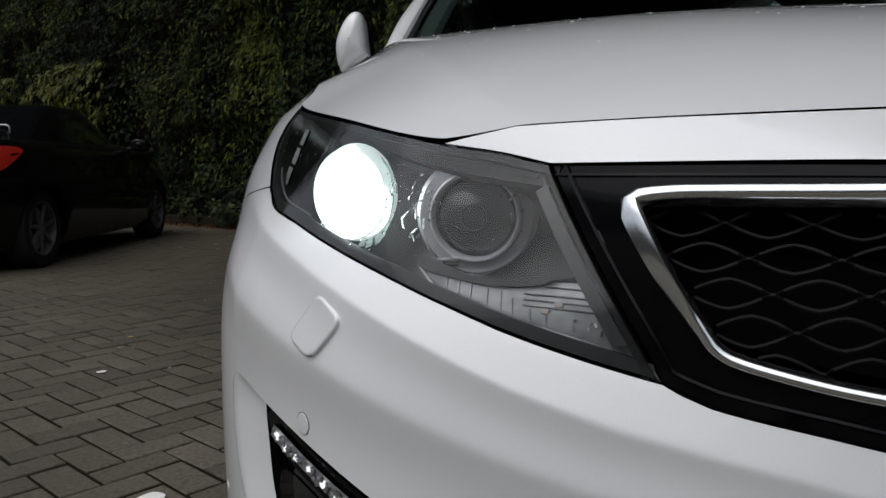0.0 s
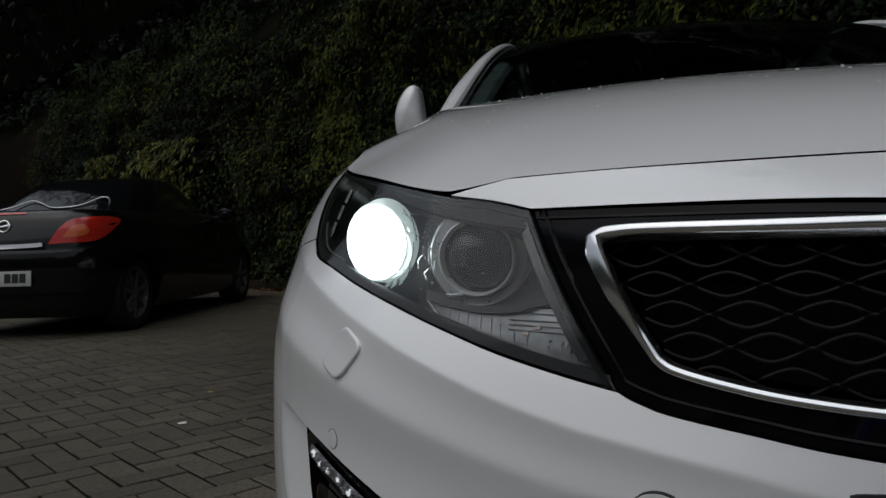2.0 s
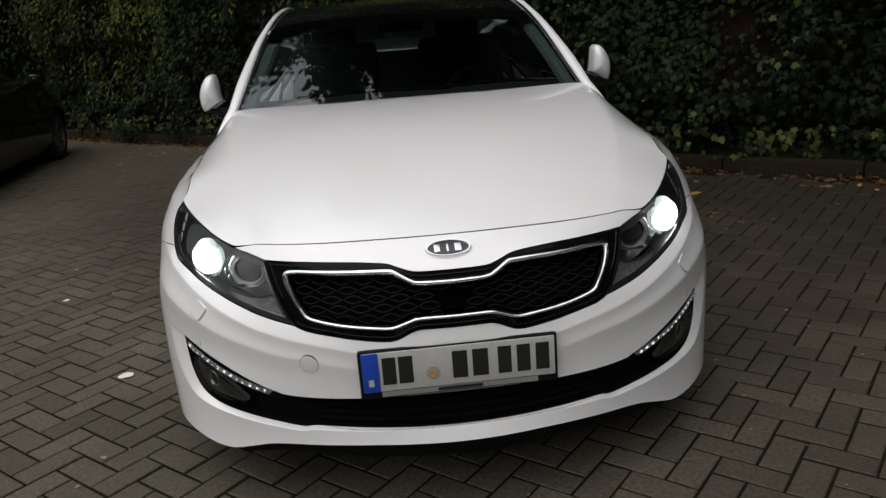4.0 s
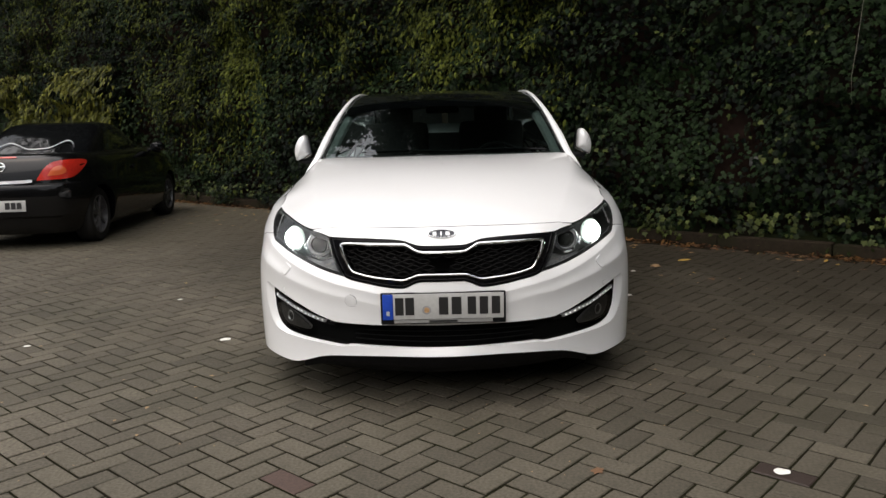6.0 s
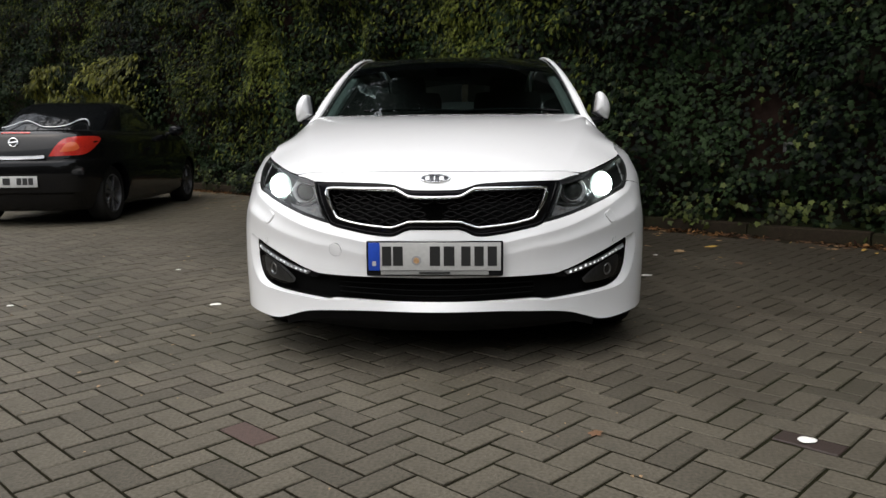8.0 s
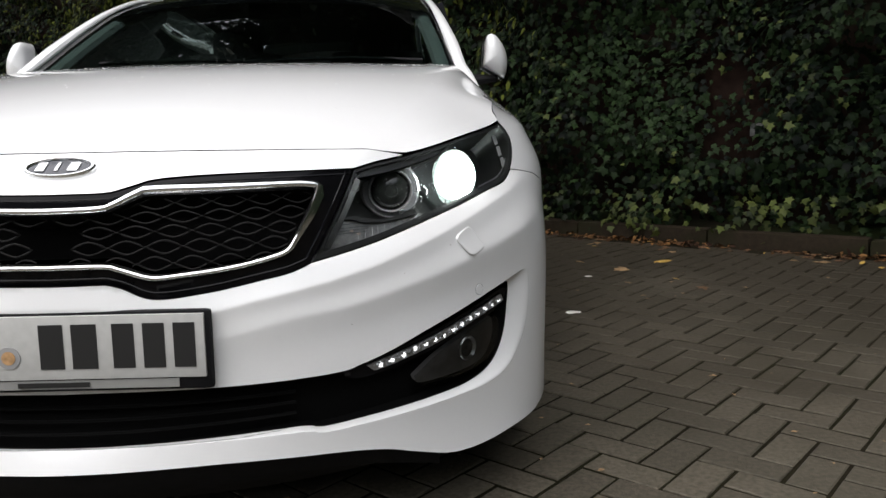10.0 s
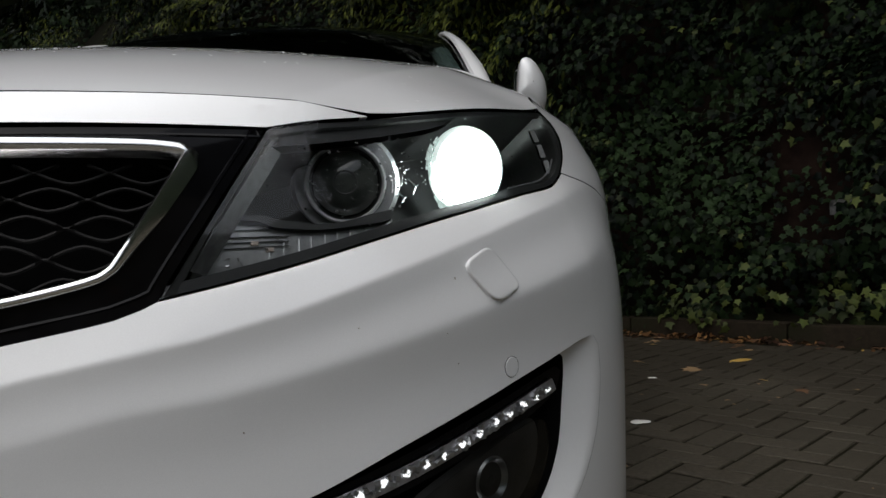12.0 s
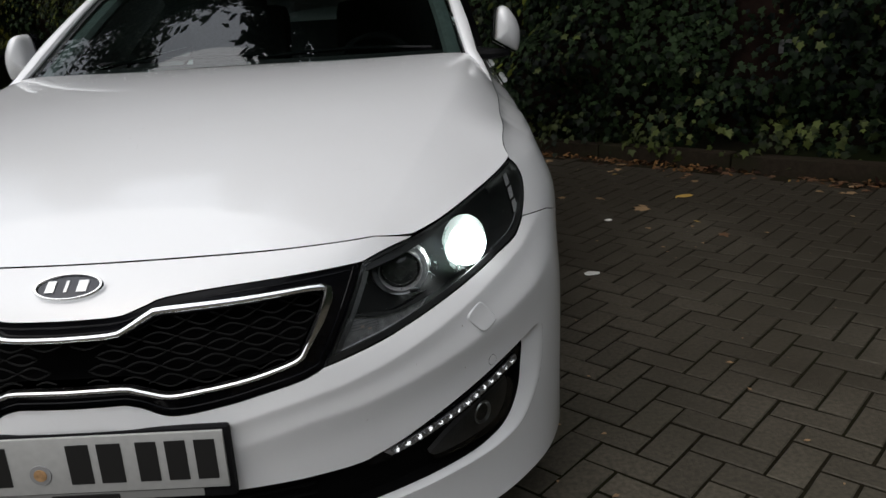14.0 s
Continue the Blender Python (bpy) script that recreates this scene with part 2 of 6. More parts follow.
def smooth_line(pts, step):
    """A Catmull-Rom line through points, cut into steps of about that length."""
    pts = [np.array(p, float) for p in pts]
    out = []
    for i in range(len(pts) - 1):
        p0, p1, p2, p3 = pts[max(i - 1, 0)], pts[i], pts[i + 1], pts[min(i + 2, len(pts) - 1)]
        n = max(1, int(np.linalg.norm(p2 - p1) / step))
        for k in range(n):
            t = k / n
            out.append(0.5 * (2 * p1 + (p2 - p0) * t + (2 * p0 - 5 * p1 + 4 * p2 - p3) * t * t + (3 * p1 - p0 - 3 * p2 + p3) * t ** 3))
    out.append(pts[-1])
    return out


def straight_line(pts, step):
    out = []
    pts = [np.array(p, float) for p in pts]
    for a, b in zip(pts, pts[1:]):
        n = max(1, int(np.linalg.norm(b - a) / step))
        out += [a + (b - a) * k / n for k in range(n)]
    return out + [pts[-1]]


# ---- the white sedan: its skin is a wall of revolution-like sections round an upright axis ----
AXIS_Y = 1.2
TURNS = np.array([0, 12, 24, 34, 44, 54, 66, 78, 90.0])
LEVELS = np.array([0.12, 0.25, 0.38, 0.50, 0.62, 0.74, 0.80, 0.86, 0.98])
RADII = np.array([
    [1.260, 1.250, 1.225, 1.205, 1.178, 1.116, 1.020, 0.945, 0.880],
    [1.235, 1.228, 1.212, 1.197, 1.172, 1.121, 1.021, 0.960, 0.913],
    [1.190, 1.210, 1.217, 1.206, 1.172, 1.124, 1.024, 0.965, 0.924],
    [1.198, 1.208, 1.212, 1.199, 1.168, 1.122, 1.025, 0.967, 0.928],
    [1.205, 1.206, 1.203, 1.185, 1.150, 1.107, 1.024, 0.967, 0.927],
    [1.160, 1.162, 1.152, 1.126, 1.086, 1.051, 1.014, 0.958, 0.919],
    [1.060, 1.071, 1.096, 1.089, 1.047, 1.013, 0.983, 0.936, 0.908],
    [0.960, 0.975, 1.020, 1.045, 1.011, 0.970, 0.947, 0.910, 0.892],
    [0.760, 0.780, 0.860, 0.935, 0.930, 0.893, 0.850, 0.818, 0.802],
])
# lower edge of grille and lamps, under which the bumper has a ledge
LEDGE_T = np.arange(0, 62, 0.25)
LEDGE_Z = np.interp(LEDGE_T, [0, 4, 8, 13, 20.7, 26.7, 34.9, 42.2, 47.1, 50.5, 58], [0.567, 0.566, 0.545, 0.553, 0.590, 0.617, 0.658, 0.687, 0.704, 0.720, 0.735])
soft_k = np.exp(-(np.arange(-12, 13) / 6.0) ** 2)
LEDGE_Z = np.convolve(np.concatenate([LEDGE_Z[12:0:-1], LEDGE_Z, LEDGE_Z[-1:].repeat(12)]), soft_k / soft_k.sum(), "valid")


def hinge(q, soft):
    """Zero below q = 0 and q above it, with a rounded bend."""
    return (q + np.sqrt(q * q + soft * soft)) / 2


def crest_lines(t):
    """Depths of the two crests below that edge."""
    c1 = np.interp(t, [0, 16, 22, 26, 30, 35, 40, 46], [0.034, 0.034, 0.040, 0.038, 0.033, 0.028, 0.022, 0.018])
    c2 = np.interp(t, [0, 19, 23, 28, 34, 50], [0.080, 0.083, 0.093, 0.096, 0.100, 0.098])
    return c1, c2


def ledge_profile(d, t):
    """How far the skin stands out at d metres below that edge: a ledge, a sharp crest, a hollow, a softer crest, an undercut."""
    c1, c2 = crest_lines(t)
    rise = np.interp(t, [0, 11, 18, 30, 37, 46], [0.0085, 0.0090, 0.0122, 0.0120, 0.0105, 0.0085])
    wave = np.interp(t, [0, 12, 18, 24, 44, 52], [0.25, 0.4, 0.75, 1.0, 1.0, 0.5])
    low = np.clip(d, 0, None)
    e1, e2, e3, e4 = hinge(low - c1, 0.0022), hinge(low - 0.55 * c1 - 0.45 * c2, 0.020), hinge(low - c2, 0.005), hinge(low - c2 - 0.055, 0.03)
    out = rise / c1 * (low - e1) - 0.19 * (e1 - e2) * (0.55 + 0.45 * wave) + 0.23 * wave * (e2 - e3) - (0.05 + 0.16 * wave) * (e3 - e4)
    return np.where(d > 0, out, 0)


def spline_bends(xs):
    n, h = len(xs), np.diff(xs)
    a, d = np.eye(n), np.zeros((n, n))
    for i in range(1, n - 1):
        a[i, i - 1:i + 2] = h[i - 1], 2 * (h[i - 1] + h[i]), h[i]
        d[i, i - 1:i + 2] = 6 / h[i - 1], -6 / h[i - 1] - 6 / h[i], 6 / h[i]
    return np.linalg.solve(a, d)


def spline_weights(x, xs, bends):
    i = np.clip(np.searchsorted(xs, x) - 1, 0, len(xs) - 2)
    h = xs[i + 1] - xs[i]
    a = (xs[i + 1] - x) / h
    b = 1 - a
    rows = np.arange(len(x))
    w = np.zeros((len(x), len(xs)))
    w[rows, i] += a
    w[rows, i + 1] += b
    ac, bc = np.clip(a, 0, 1), np.clip(b, 0, 1)
    return w + ((ac ** 3 - ac) * h * h / 6)[:, None] * bends[i] + ((bc ** 3 - bc) * h * h / 6)[:, None] * bends[i + 1]


TURNS_ALL = np.concatenate([-TURNS[:0:-1], TURNS])
RADII_ALL = np.concatenate([RADII[:, :0:-1], RADII], axis=1)
BENDS_T, BENDS_Z = spline_bends(TURNS_ALL), spline_bends(LEVELS)
DEG = 0.0157          # metres of flank for each degree past 90
REAR_Y = 4.05         # axis of the rear corners
REAR_T = 90 + (REAR_Y - AXIS_Y) / DEG


def skin_points(t, z):
    """The body's skin at turn t (degrees from the nose; flank past 90; tail past REAR_T) and height z."""
    t, z = np.atleast_1d(np.asarray(t, float)), np.atleast_1d(np.asarray(z, float))
    s, a = np.sign(t), np.abs(t)
    front = np.clip(a, 0, 90)
    r = np.einsum("ij,jk,ik->i", spline_weights(z, LEVELS, BENDS_Z), RADII_ALL, spline_weights(front, TURNS_ALL, BENDS_T))
    ledge = np.interp(front, LEDGE_T, LEDGE_Z)
    fade = np.clip((58 - front) / 14, 0, 1) ** 1.3
    r = r + np.clip(fade * 1.4, 0, 1) * ledge_profile(ledge - z, front)
    # shoulder of the front fender, which turns in towards the bonnet
    shelf = np.clip((z - np.interp(a, [56, 66, 81, 90, 105], [0.880, 0.893, 0.920, 0.935, 0.962]) + 0.07) / 0.07, 0, 1)
    r = r - np.interp(a, [60, 75, 90, 105], [0.052, 0.046, 0.028, 0.010]) * shelf * shelf * (3 - 2 * shelf) * np.clip((front - 54) / 16, 0, 1) * np.clip(1 - ((a - 90) * DEG - 0.20) / 0.6, 0, 1)
    x, y = r * np.sin(np.radians(front)), AXIS_Y - r * np.cos(np.radians(front))
    y = np.where(a > 90, AXIS_Y + (np.clip(a, 90, REAR_T) - 90) * DEG, y)
    x = np.where(a > 90, x * (1 - 0.03 * np.clip((y - 2.6) / 1.5, 0, 1) ** 2), x)
    tail = np.radians(np.clip(a - REAR_T, 0, 90))
    depth = 0.66 - 0.10 * np.abs(z - 0.6)
    y = np.where(a > REAR_T, REAR_Y + depth * np.sin(tail) ** 0.8, y)
    x = np.where(a > REAR_T, x * np.cos(tail) ** 0.55, x)
    return np.stack([x * np.where(s == 0, 1, s), y, z], axis=1)


def skin(uv):
    """Points and outward normals of the skin for (turn, height) pairs."""
    uv = np.asarray(uv, float)
    p = skin_points(uv[:, 0], uv[:, 1])
    e = 0.25
    du = skin_points(uv[:, 0] + e, uv[:, 1]) - skin_points(uv[:, 0] - e, uv[:, 1])
    dv = skin_points(uv[:, 0], uv[:, 1] + 0.0015) - skin_points(uv[:, 0], uv[:, 1] - 0.0015)
    n = np.cross(du, dv)
    n /= np.maximum(np.linalg.norm(n, axis=1), 1e-9)[:, None]
    return p, n


def inside(points, ring):
    px, py = points[:, 0][:, None], points[:, 1][:, None]
    a, b = ring, np.roll(ring, -1, axis=0)
    cross = ((a[:, 1] > py) != (b[:, 1] > py)) & (px < (b[:, 0] - a[:, 0]) * (py - a[:, 1]) / np.where(b[:, 1] == a[:, 1], 1e-12, b[:, 1] - a[:, 1]) + a[:, 0])
    return cross.sum(axis=1) % 2 == 1


def panel(name, ring, surface, mat, parent, holes=(), off=0.0, lip=0.012, grid=0.02, label="", unit=(0.02, 1.0), lines=()):
    """A curved panel: an outline with holes on a surface, filled with fine triangles, with turned-in edges."""
    from mathutils.geometry import delaunay_2d_cdt
    unit = np.array(unit)
    rings = [np.array([r for k, r in enumerate(q) if k == 0 or np.abs((np.array(r) - np.array(q[k - 1])) * unit).max() > 1e-5], float) for q in (ring, *holes)]
    rings = [r[:-1] if np.abs((r[0] - r[-1]) * unit).max() < 1e-5 else r for r in rings]
    flat = [r * unit for r in rings]
    lo, hi = flat[0].min(0), flat[0].max(0)
    gx, gy = np.meshgrid(np.arange(lo[0] + grid / 2, hi[0], grid), np.arange(lo[1] + grid / 2, hi[1], grid))
    pts = np.stack([gx.ravel(), gy.ravel()], 1)
    keep = inside(pts, flat[0])
    for f in flat[1:]:
        keep &= ~inside(pts, f)
    pts = pts[keep]
    edge_pts = np.concatenate(flat)
    if len(pts):
        d = np.array([np.min(np.hypot(*(edge_pts - q).T)) for q in pts])
        pts = pts[d > 0.4 * grid]
    folds = [np.array(q, float) * unit for q in lines]
    if folds:
        near = np.concatenate(folds)
        pts = pts[np.array([np.min(np.hypot(*(near - q).T)) for q in pts]) > 0.5 * grid]
    verts, edges, k = [], [], 0
    for f in flat:
        verts += list(f)
        edges += [(k + i, k + (i + 1) % len(f)) for i in range(len(f))]
        k += len(f)
    for f in folds:
        k = len(verts)
        verts += list(f)
        edges += [(k + i, k + i + 1) for i in range(len(f) - 1)]
    verts += list(pts)
    co, _, tris, *_ = delaunay_2d_cdt([Vector(v) for v in verts], edges, [], 0, 1e-6)
    co = np.array([tuple(c) for c in co])
    tris = np.array([t for t in tris if len(t) == 3])
    mid = co[tris].mean(axis=1)
    ok = inside(mid, flat[0])
    for f in flat[1:]:
        ok &= ~inside(mid, f)
    tris = tris[ok]
    p, n = surface(co / unit)
    p = p + n * off
    tn = np.cross(p[tris[:, 1]] - p[tris[:, 0]], p[tris[:, 2]] - p[tris[:, 0]])
    flip = (tn * n[tris[:, 0]]).sum(1) < 0
    tris[flip] = tris[flip][:, ::-1]
    P, N, F = list(p), list(n), [tuple(int(i) for i in t) for t in tris]
    if lip:
        for r in rings:
            q, m = surface(r)
            q = q + m * off
            side = np.cross(np.roll(q, -1, 0) - np.roll(q, 1, 0), m)
            side /= np.maximum(np.linalg.norm(side, axis=1), 1e-9)[:, None]
            k, c = len(P), len(q)
            P += list(q) + list(q - m * lip)
            N += list(side) + list(side)
            F += [(k + i, k + (i + 1) % c, k + c + (i + 1) % c, k + c + i) for i in range(c)]
    return mesh_object(name, P, F, mat, parent, label, N)


def strip(name, rows, mat, parent, closed=True, label="", angle=40):
    """A band through several equally long rows of points."""
    bm = bmesh.new()
    vs = [[bm.verts.new(tuple(p)) for p in row] for row in rows]
    n = len(rows[0])
    for a, b in zip(vs, vs[1:]):
        for i in range(n if closed else n - 1):
            bm.faces.new((a[i], a[(i + 1) % n], b[(i + 1) % n], b[i]))
    return part(name, bm, mat, parent, label, angle=angle)


def on_skin(uv, off=0.0):
    p, n = skin(np.array(uv, float))
    return p + n * off


def both(half):
    """A centre line outline from its right half, given from one centre point round to the other."""
    return list(half) + [(-t, z) for t, z in half[::-1]]


def flipx(uv):
    return [(-t, z) for t, z in uv]


def fine(pts, step=0.012, smooth=True):
    u = np.array([0.02, 1.0])
    q = [np.array(p) * u for p in pts]
    return [tuple(p / u) for p in (smooth_line if smooth else straight_line)(q, step)]


def inset(ring, d):
    """A closed outline moved inwards by d metres on the skin."""
    u = np.array([0.02, 1.0])
    q = np.array(ring) * u
    t = np.roll(q, -1, 0) - np.roll(q, 1, 0)
    t /= np.maximum(np.linalg.norm(t, axis=1), 1e-9)[:, None]
    n = np.stack([-t[:, 1], t[:, 0]], 1)
    area = 0.5 * np.sum(q[:, 0] * np.roll(q[:, 1], -1) - np.roll(q[:, 0], -1) * q[:, 1])
    amount = np.asarray(d if np.ndim(d) else [d] * len(q))[:, None]
    return [tuple(p / u) for p in q + n * amount * np.sign(area)]


# key lines of the front, right half: (turn, height)
LAMP_LOW = fine([(20.7, 0.590), (23.5, 0.602), (26.7, 0.617), (30.3, 0.636), (34.9, 0.658), (42.2, 0.687), (47.1, 0.703), (50.5, 0.726)])
LAMP_OUT = fine([(50.5, 0.726), (53.3, 0.755), (55.6, 0.789), (56.2, 0.815), (55.6, 0.837)])
LAMP_TOP = fine([(25.9, 0.752), (28.6, 0.763), (31.9, 0.772), (36.5, 0.787), (43.2, 0.807), (55.6, 0.837)])
DIVIDER = fine([(25.9, 0.752), (23.9, 0.694), (22.0, 0.634), (20.7, 0.590)])
BLACK_LOW = fine([(0, 0.570), (4.4, 0.571)], smooth=False) + fine([(4.4, 0.571), (5.6, 0.564), (7.4, 0.546), (9.2, 0.543), (12.9, 0.552), (15.5, 0.562), (19.1, 0.5765), (20.7, 0.590)])
BLACK_TOP = fine([(0, 0.724), (4.2, 0.725), (5.5, 0.729), (7.2, 0.739), (8.8, 0.746), (14.5, 0.751), (25.9, 0.752)])
HOOD_LINE = fine([(0, 0.790), (10, 0.7895), (18, 0.788), (23, 0.787), (28.1, 0.785)]) + fine([(28.1, 0.785), (31.9, 0.772)], smooth=False)[1:]
FENDER_LINE = fine([(55.6, 0.837), (57.4, 0.864), (60.5, 0.879), (66, 0.893), (73, 0.906), (81, 0.920), (90, 0.935), (98, 0.949), (105.5, 0.962)])
ARCH_Y, ARCH_Z, ARCH_R = 0.90, 0.335, 0.365
REAR_AXLE = 3.695


def turn_at(y, z):
    """The turn at which the flank has that y."""
    lo, hi = 30.0, REAR_T
    for _ in range(40):
        mid = (lo + hi) / 2
        if skin_points(mid, z)[0, 1] < y:
            lo = mid
        else:
            hi = mid
    return lo


def arch(y0, a0, a1, steps=24):
    out = []
    for k in range(steps + 1):
        a = radians(a0 + (a1 - a0) * k / steps)
        y, z = y0 - ARCH_R * math.cos(a), ARCH_Z + ARCH_R * math.sin(a)
        out.append((turn_at(y, max(z, 0.1)), z))
    return out


car = thing("car", "white pearl saloon car with lit headlights parked on block paving", "car")

# bumper
SEAM = fine([(50.5, 0.726), (54, 0.719), (58, 0.709)], smooth=False)
arch_front = arch(ARCH_Y, -25, 68)
arch_top = arch_front[-1]
seam_end = fine([(58, 0.709), (arch_top[0], arch_top[1])], smooth=False)
LIP_LOW = fine([(0, 0.252), (11.7, 0.251), (21.1, 0.238), (26.3, 0.223), (29.8, 0.201), (33.5, 0.177), (36, 0.170), (39, 0.169), (44, 0.172), (49.4, 0.172), (arch_front[0][0], arch_front[0][1])])
MOUTH_KEYS = [  # opening, and the crease round it
    ((0, 0.377), (0, 0.380)), ((12.4, 0.381), (12.4, 0.384)), ((22.0, 0.384), (22.0, 0.388)), ((24.7, 0.392), (24.5, 0.397)), ((27.5, 0.408), (27.2, 0.413)), ((31.2, 0.434), (30.9, 0.439)), ((35.8, 0.460), (35.5, 0.466)), ((40.9, 0.486), (40.8, 0.492)), ((44.1, 0.496), (46.9, 0.512)), ((44.6, 0.478), (47.8, 0.478)),
    ((44.2, 0.440), (47.6, 0.438)), ((43.6, 0.390), (46.7, 0.388)), ((42.3, 0.348), (44.9, 0.342)), ((40.6, 0.321), (42.4, 0.307)), ((38.1, 0.305), (38.9, 0.293)), ((34.6, 0.296), (34.7, 0.289)), ((25.9, 0.286), (26.0, 0.281)), ((21.2, 0.283), (21.2, 0.278)), ((19.4, 0.291), (19.4, 0.286)), ((11.6, 0.293), (11.6, 0.289)), ((0, 0.294), (0, 0.290))]
pair = smooth_line([(a[0] * 0.02, a[1], b[0] * 0.02, b[1]) for a, b in MOUTH_KEYS], 0.016)
MOUTH = [(max(q[0], 0) / 0.02, q[1]) for q in pair]
MOUTH_WIDE = [(max(q[2], 0) / 0.02, q[3]) for q in pair]
half = BLACK_LOW + LAMP_LOW[1:] + SEAM[1:] + seam_end[1:] + arch_front[::-1][1:] + LIP_LOW[::-1][1:]
fold_t = np.arange(-45, 45.1, 0.3)
fold_z = np.interp(np.abs(fold_t), LEDGE_T, LEDGE_Z)
folds = [list(zip(fold_t, fold_z - crest_lines(np.abs(fold_t))[k] - d)) for k, d in ((0, -0.006), (0, -0.0025), (0, 0), (0, 0.0025), (0, 0.006), (1, -0.009), (1, -0.004), (1, 0), (1, 0.004), (1, 0.009))]
panel("bumper", both(half), skin, WHITE, car, holes=[both(MOUTH_WIDE)], lip=0, grid=0.006, lines=folds, label="white pearl front bumper with flared lower lip")
wide, narrow = both(MOUTH_WIDE), both(MOUTH)


def fillet(name, outer, inner, depth, mat, parent, steps=8):
    """A rounded edge that leaves the skin along one outline and dives under it along another."""
    a_, b_ = np.array(outer), np.array(inner)
    rows = [on_skin(a_ + (b_ - a_) * w, -0.0002 - depth * w ** 1.25) for w in np.linspace(0, 1, steps + 1)]
    P, N, F, c = [], [], [], len(a_)
    for k, row in enumerate(rows):
        along = np.roll(row, -1, 0) - np.roll(row, 1, 0)
        n = np.cross(along, rows[min(k + 1, steps)] - rows[max(k - 1, 0)])
        n /= np.maximum(np.linalg.norm(n, axis=1), 1e-9)[:, None]
        out = skin(a_)[1]
        n = out if k == 0 else n * np.where((n * out).sum(1) < -0.2, -1, 1)[:, None]
        if k:
            w = min(1.0, k / 1.5)
            n = n * w + out * (1 - w)
            n /= np.linalg.norm(n, axis=1)[:, None]
        P += list(row)
        N += list(n)
    for k in range(steps):
        for i in range(c):
            q = (k * c + i, k * c + (i + 1) % c, (k + 1) * c + (i + 1) % c, (k + 1) * c + i)
            face = np.cross(P[q[1]] - P[q[0]], P[q[3]] - P[q[0]])
            F.append(q if face @ (N[q[0]] + N[q[3]]) > 0 else q[::-1])
    return mesh_object(name, P, F, mat, parent, "", N)


fillet("mouth_edge", wide, narrow, 0.020, WHITE, car)
strip("intake_duct", [on_skin(narrow, -0.0195), on_skin(narrow, -0.052)], VOID, car)
panel("lower_grille", both(MOUTH), skin, VOID, car, off=-0.050, lip=0, label="gloss black lower air intake")
panel("nose_panel", both(BLACK_TOP + LAMP_TOP[1:[i for i, q in enumerate(LAMP_TOP) if q[0] < 31.8][-1] + 1] + HOOD_LINE[::-1]), skin, WHITE, car, lip=0.012)

# dark inner shell that shows in the gaps
shell_ring = both([(0, 0.24), (30, 0.22), (48, 0.20), (52, 0.22), (50, 0.5), (56, 0.70), (55, 0.83), (50, 0.818), (43, 0.80), (32, 0.755), (28, 0.765), (0, 0.765)])
panel("inner_shell", fine(shell_ring + shell_ring[:1], 0.03, False), skin, GAP, car, off=-0.13, lip=0, grid=0.05)

# grille
CHROME_OUT = fine([(0, 0.702), (4.1, 0.704), (5.2, 0.710), (7.1, 0.729), (8.4, 0.734), (15.0, 0.734), (19.6, 0.734), (21.1, 0.7328), (22.0, 0.7298), (22.35, 0.7235), (22.15, 0.713), (21.1, 0.676), (19.6, 0.626), (19.1, 0.613), (18.2, 0.604), (15.5, 0.591), (12.9, 0.583), (10.4, 0.578), (8.6, 0.575), (7.4, 0.578), (5.5, 0.592), (4.3, 0.598), (0, 0.598)], 0.006)


def upright(uv):
    """The skin with the steeper face of the black trim."""
    p, n = skin(uv)
    n = n - np.array([0, 0, 0.42])
    return p, n / np.linalg.norm(n, axis=1)[:, None]


panel("grille_surround", both(BLACK_LOW + DIVIDER[::-1][1:] + BLACK_TOP[::-1][1:]), upright, GLOSSBLACK, car, holes=[both(CHROME_OUT)], off=-0.005, lip=0.03)


ring = both(CHROME_OUT)
ring = [r for k, r in enumerate(ring) if np.hypot((r[0] - ring[k - 1][0]) * 0.02, r[1] - ring[k - 1][1]) > 1e-4]
side_of = np.array([max(0, min(1, (abs(t) - 18.9) / 2.2)) ** 2 * (3 - 2 * max(0, min(1, (abs(t) - 18.9) / 2.2))) * max(0, min(1, (0.734 - z) / 0.016)) for t, z in ring])
side_wide = 0.010 - 0.0015 * side_of
side_skirt = 0.009 * side_of * np.interp([z for t, z in ring], [0.61, 0.72], [0.25, 1.0])


def frame_row(d, off, tip):
    p, n = skin(np.array(inset(ring, d)))
    return p + n * (off - tip * side_of)[:, None]


# rounded along the top and bottom; at the sides a dark outer slope up to a thin inner ridge
dome = [(0.0, -0.016, 0.0), (0.0, -0.001, 0.002)]
for a in np.linspace(0.35, math.pi, 8):
    w, off = (1 - math.cos(a)) / 2, -0.001 + 0.0065 * math.sin(a)
    dome.append((w, off, off - np.interp(w, [0, 0.72, 0.88, 1], [-0.003, 0.004, 0.005, 0.000])))
dome.append((1.05, -0.010, 0.0))
strip("chrome_frame", [frame_row(side_wide * w - side_skirt * (1 - w), off, tip) for w, off, tip in dome], CHROME, car, label="polished chrome grille frame", angle=50)
rim_half = BLACK_LOW + DIVIDER[::-1][1:] + BLACK_TOP[::-1][1:]
rim_line = both([(max(t, 0), z) for t, z in inset(both(rim_half), 0.0095)[:len(rim_half)]])
rim_line = [r for k, r in enumerate(rim_line) if np.hypot((r[0] - rim_line[k - 1][0]) * 0.02, r[1] - rim_line[k - 1][1]) > 2e-3]
p_, n_ = upright(np.array(rim_line))
bm = bmesh.new()
tube(bm, p_ - n_ * 0.005, 0.0022, 6, True)
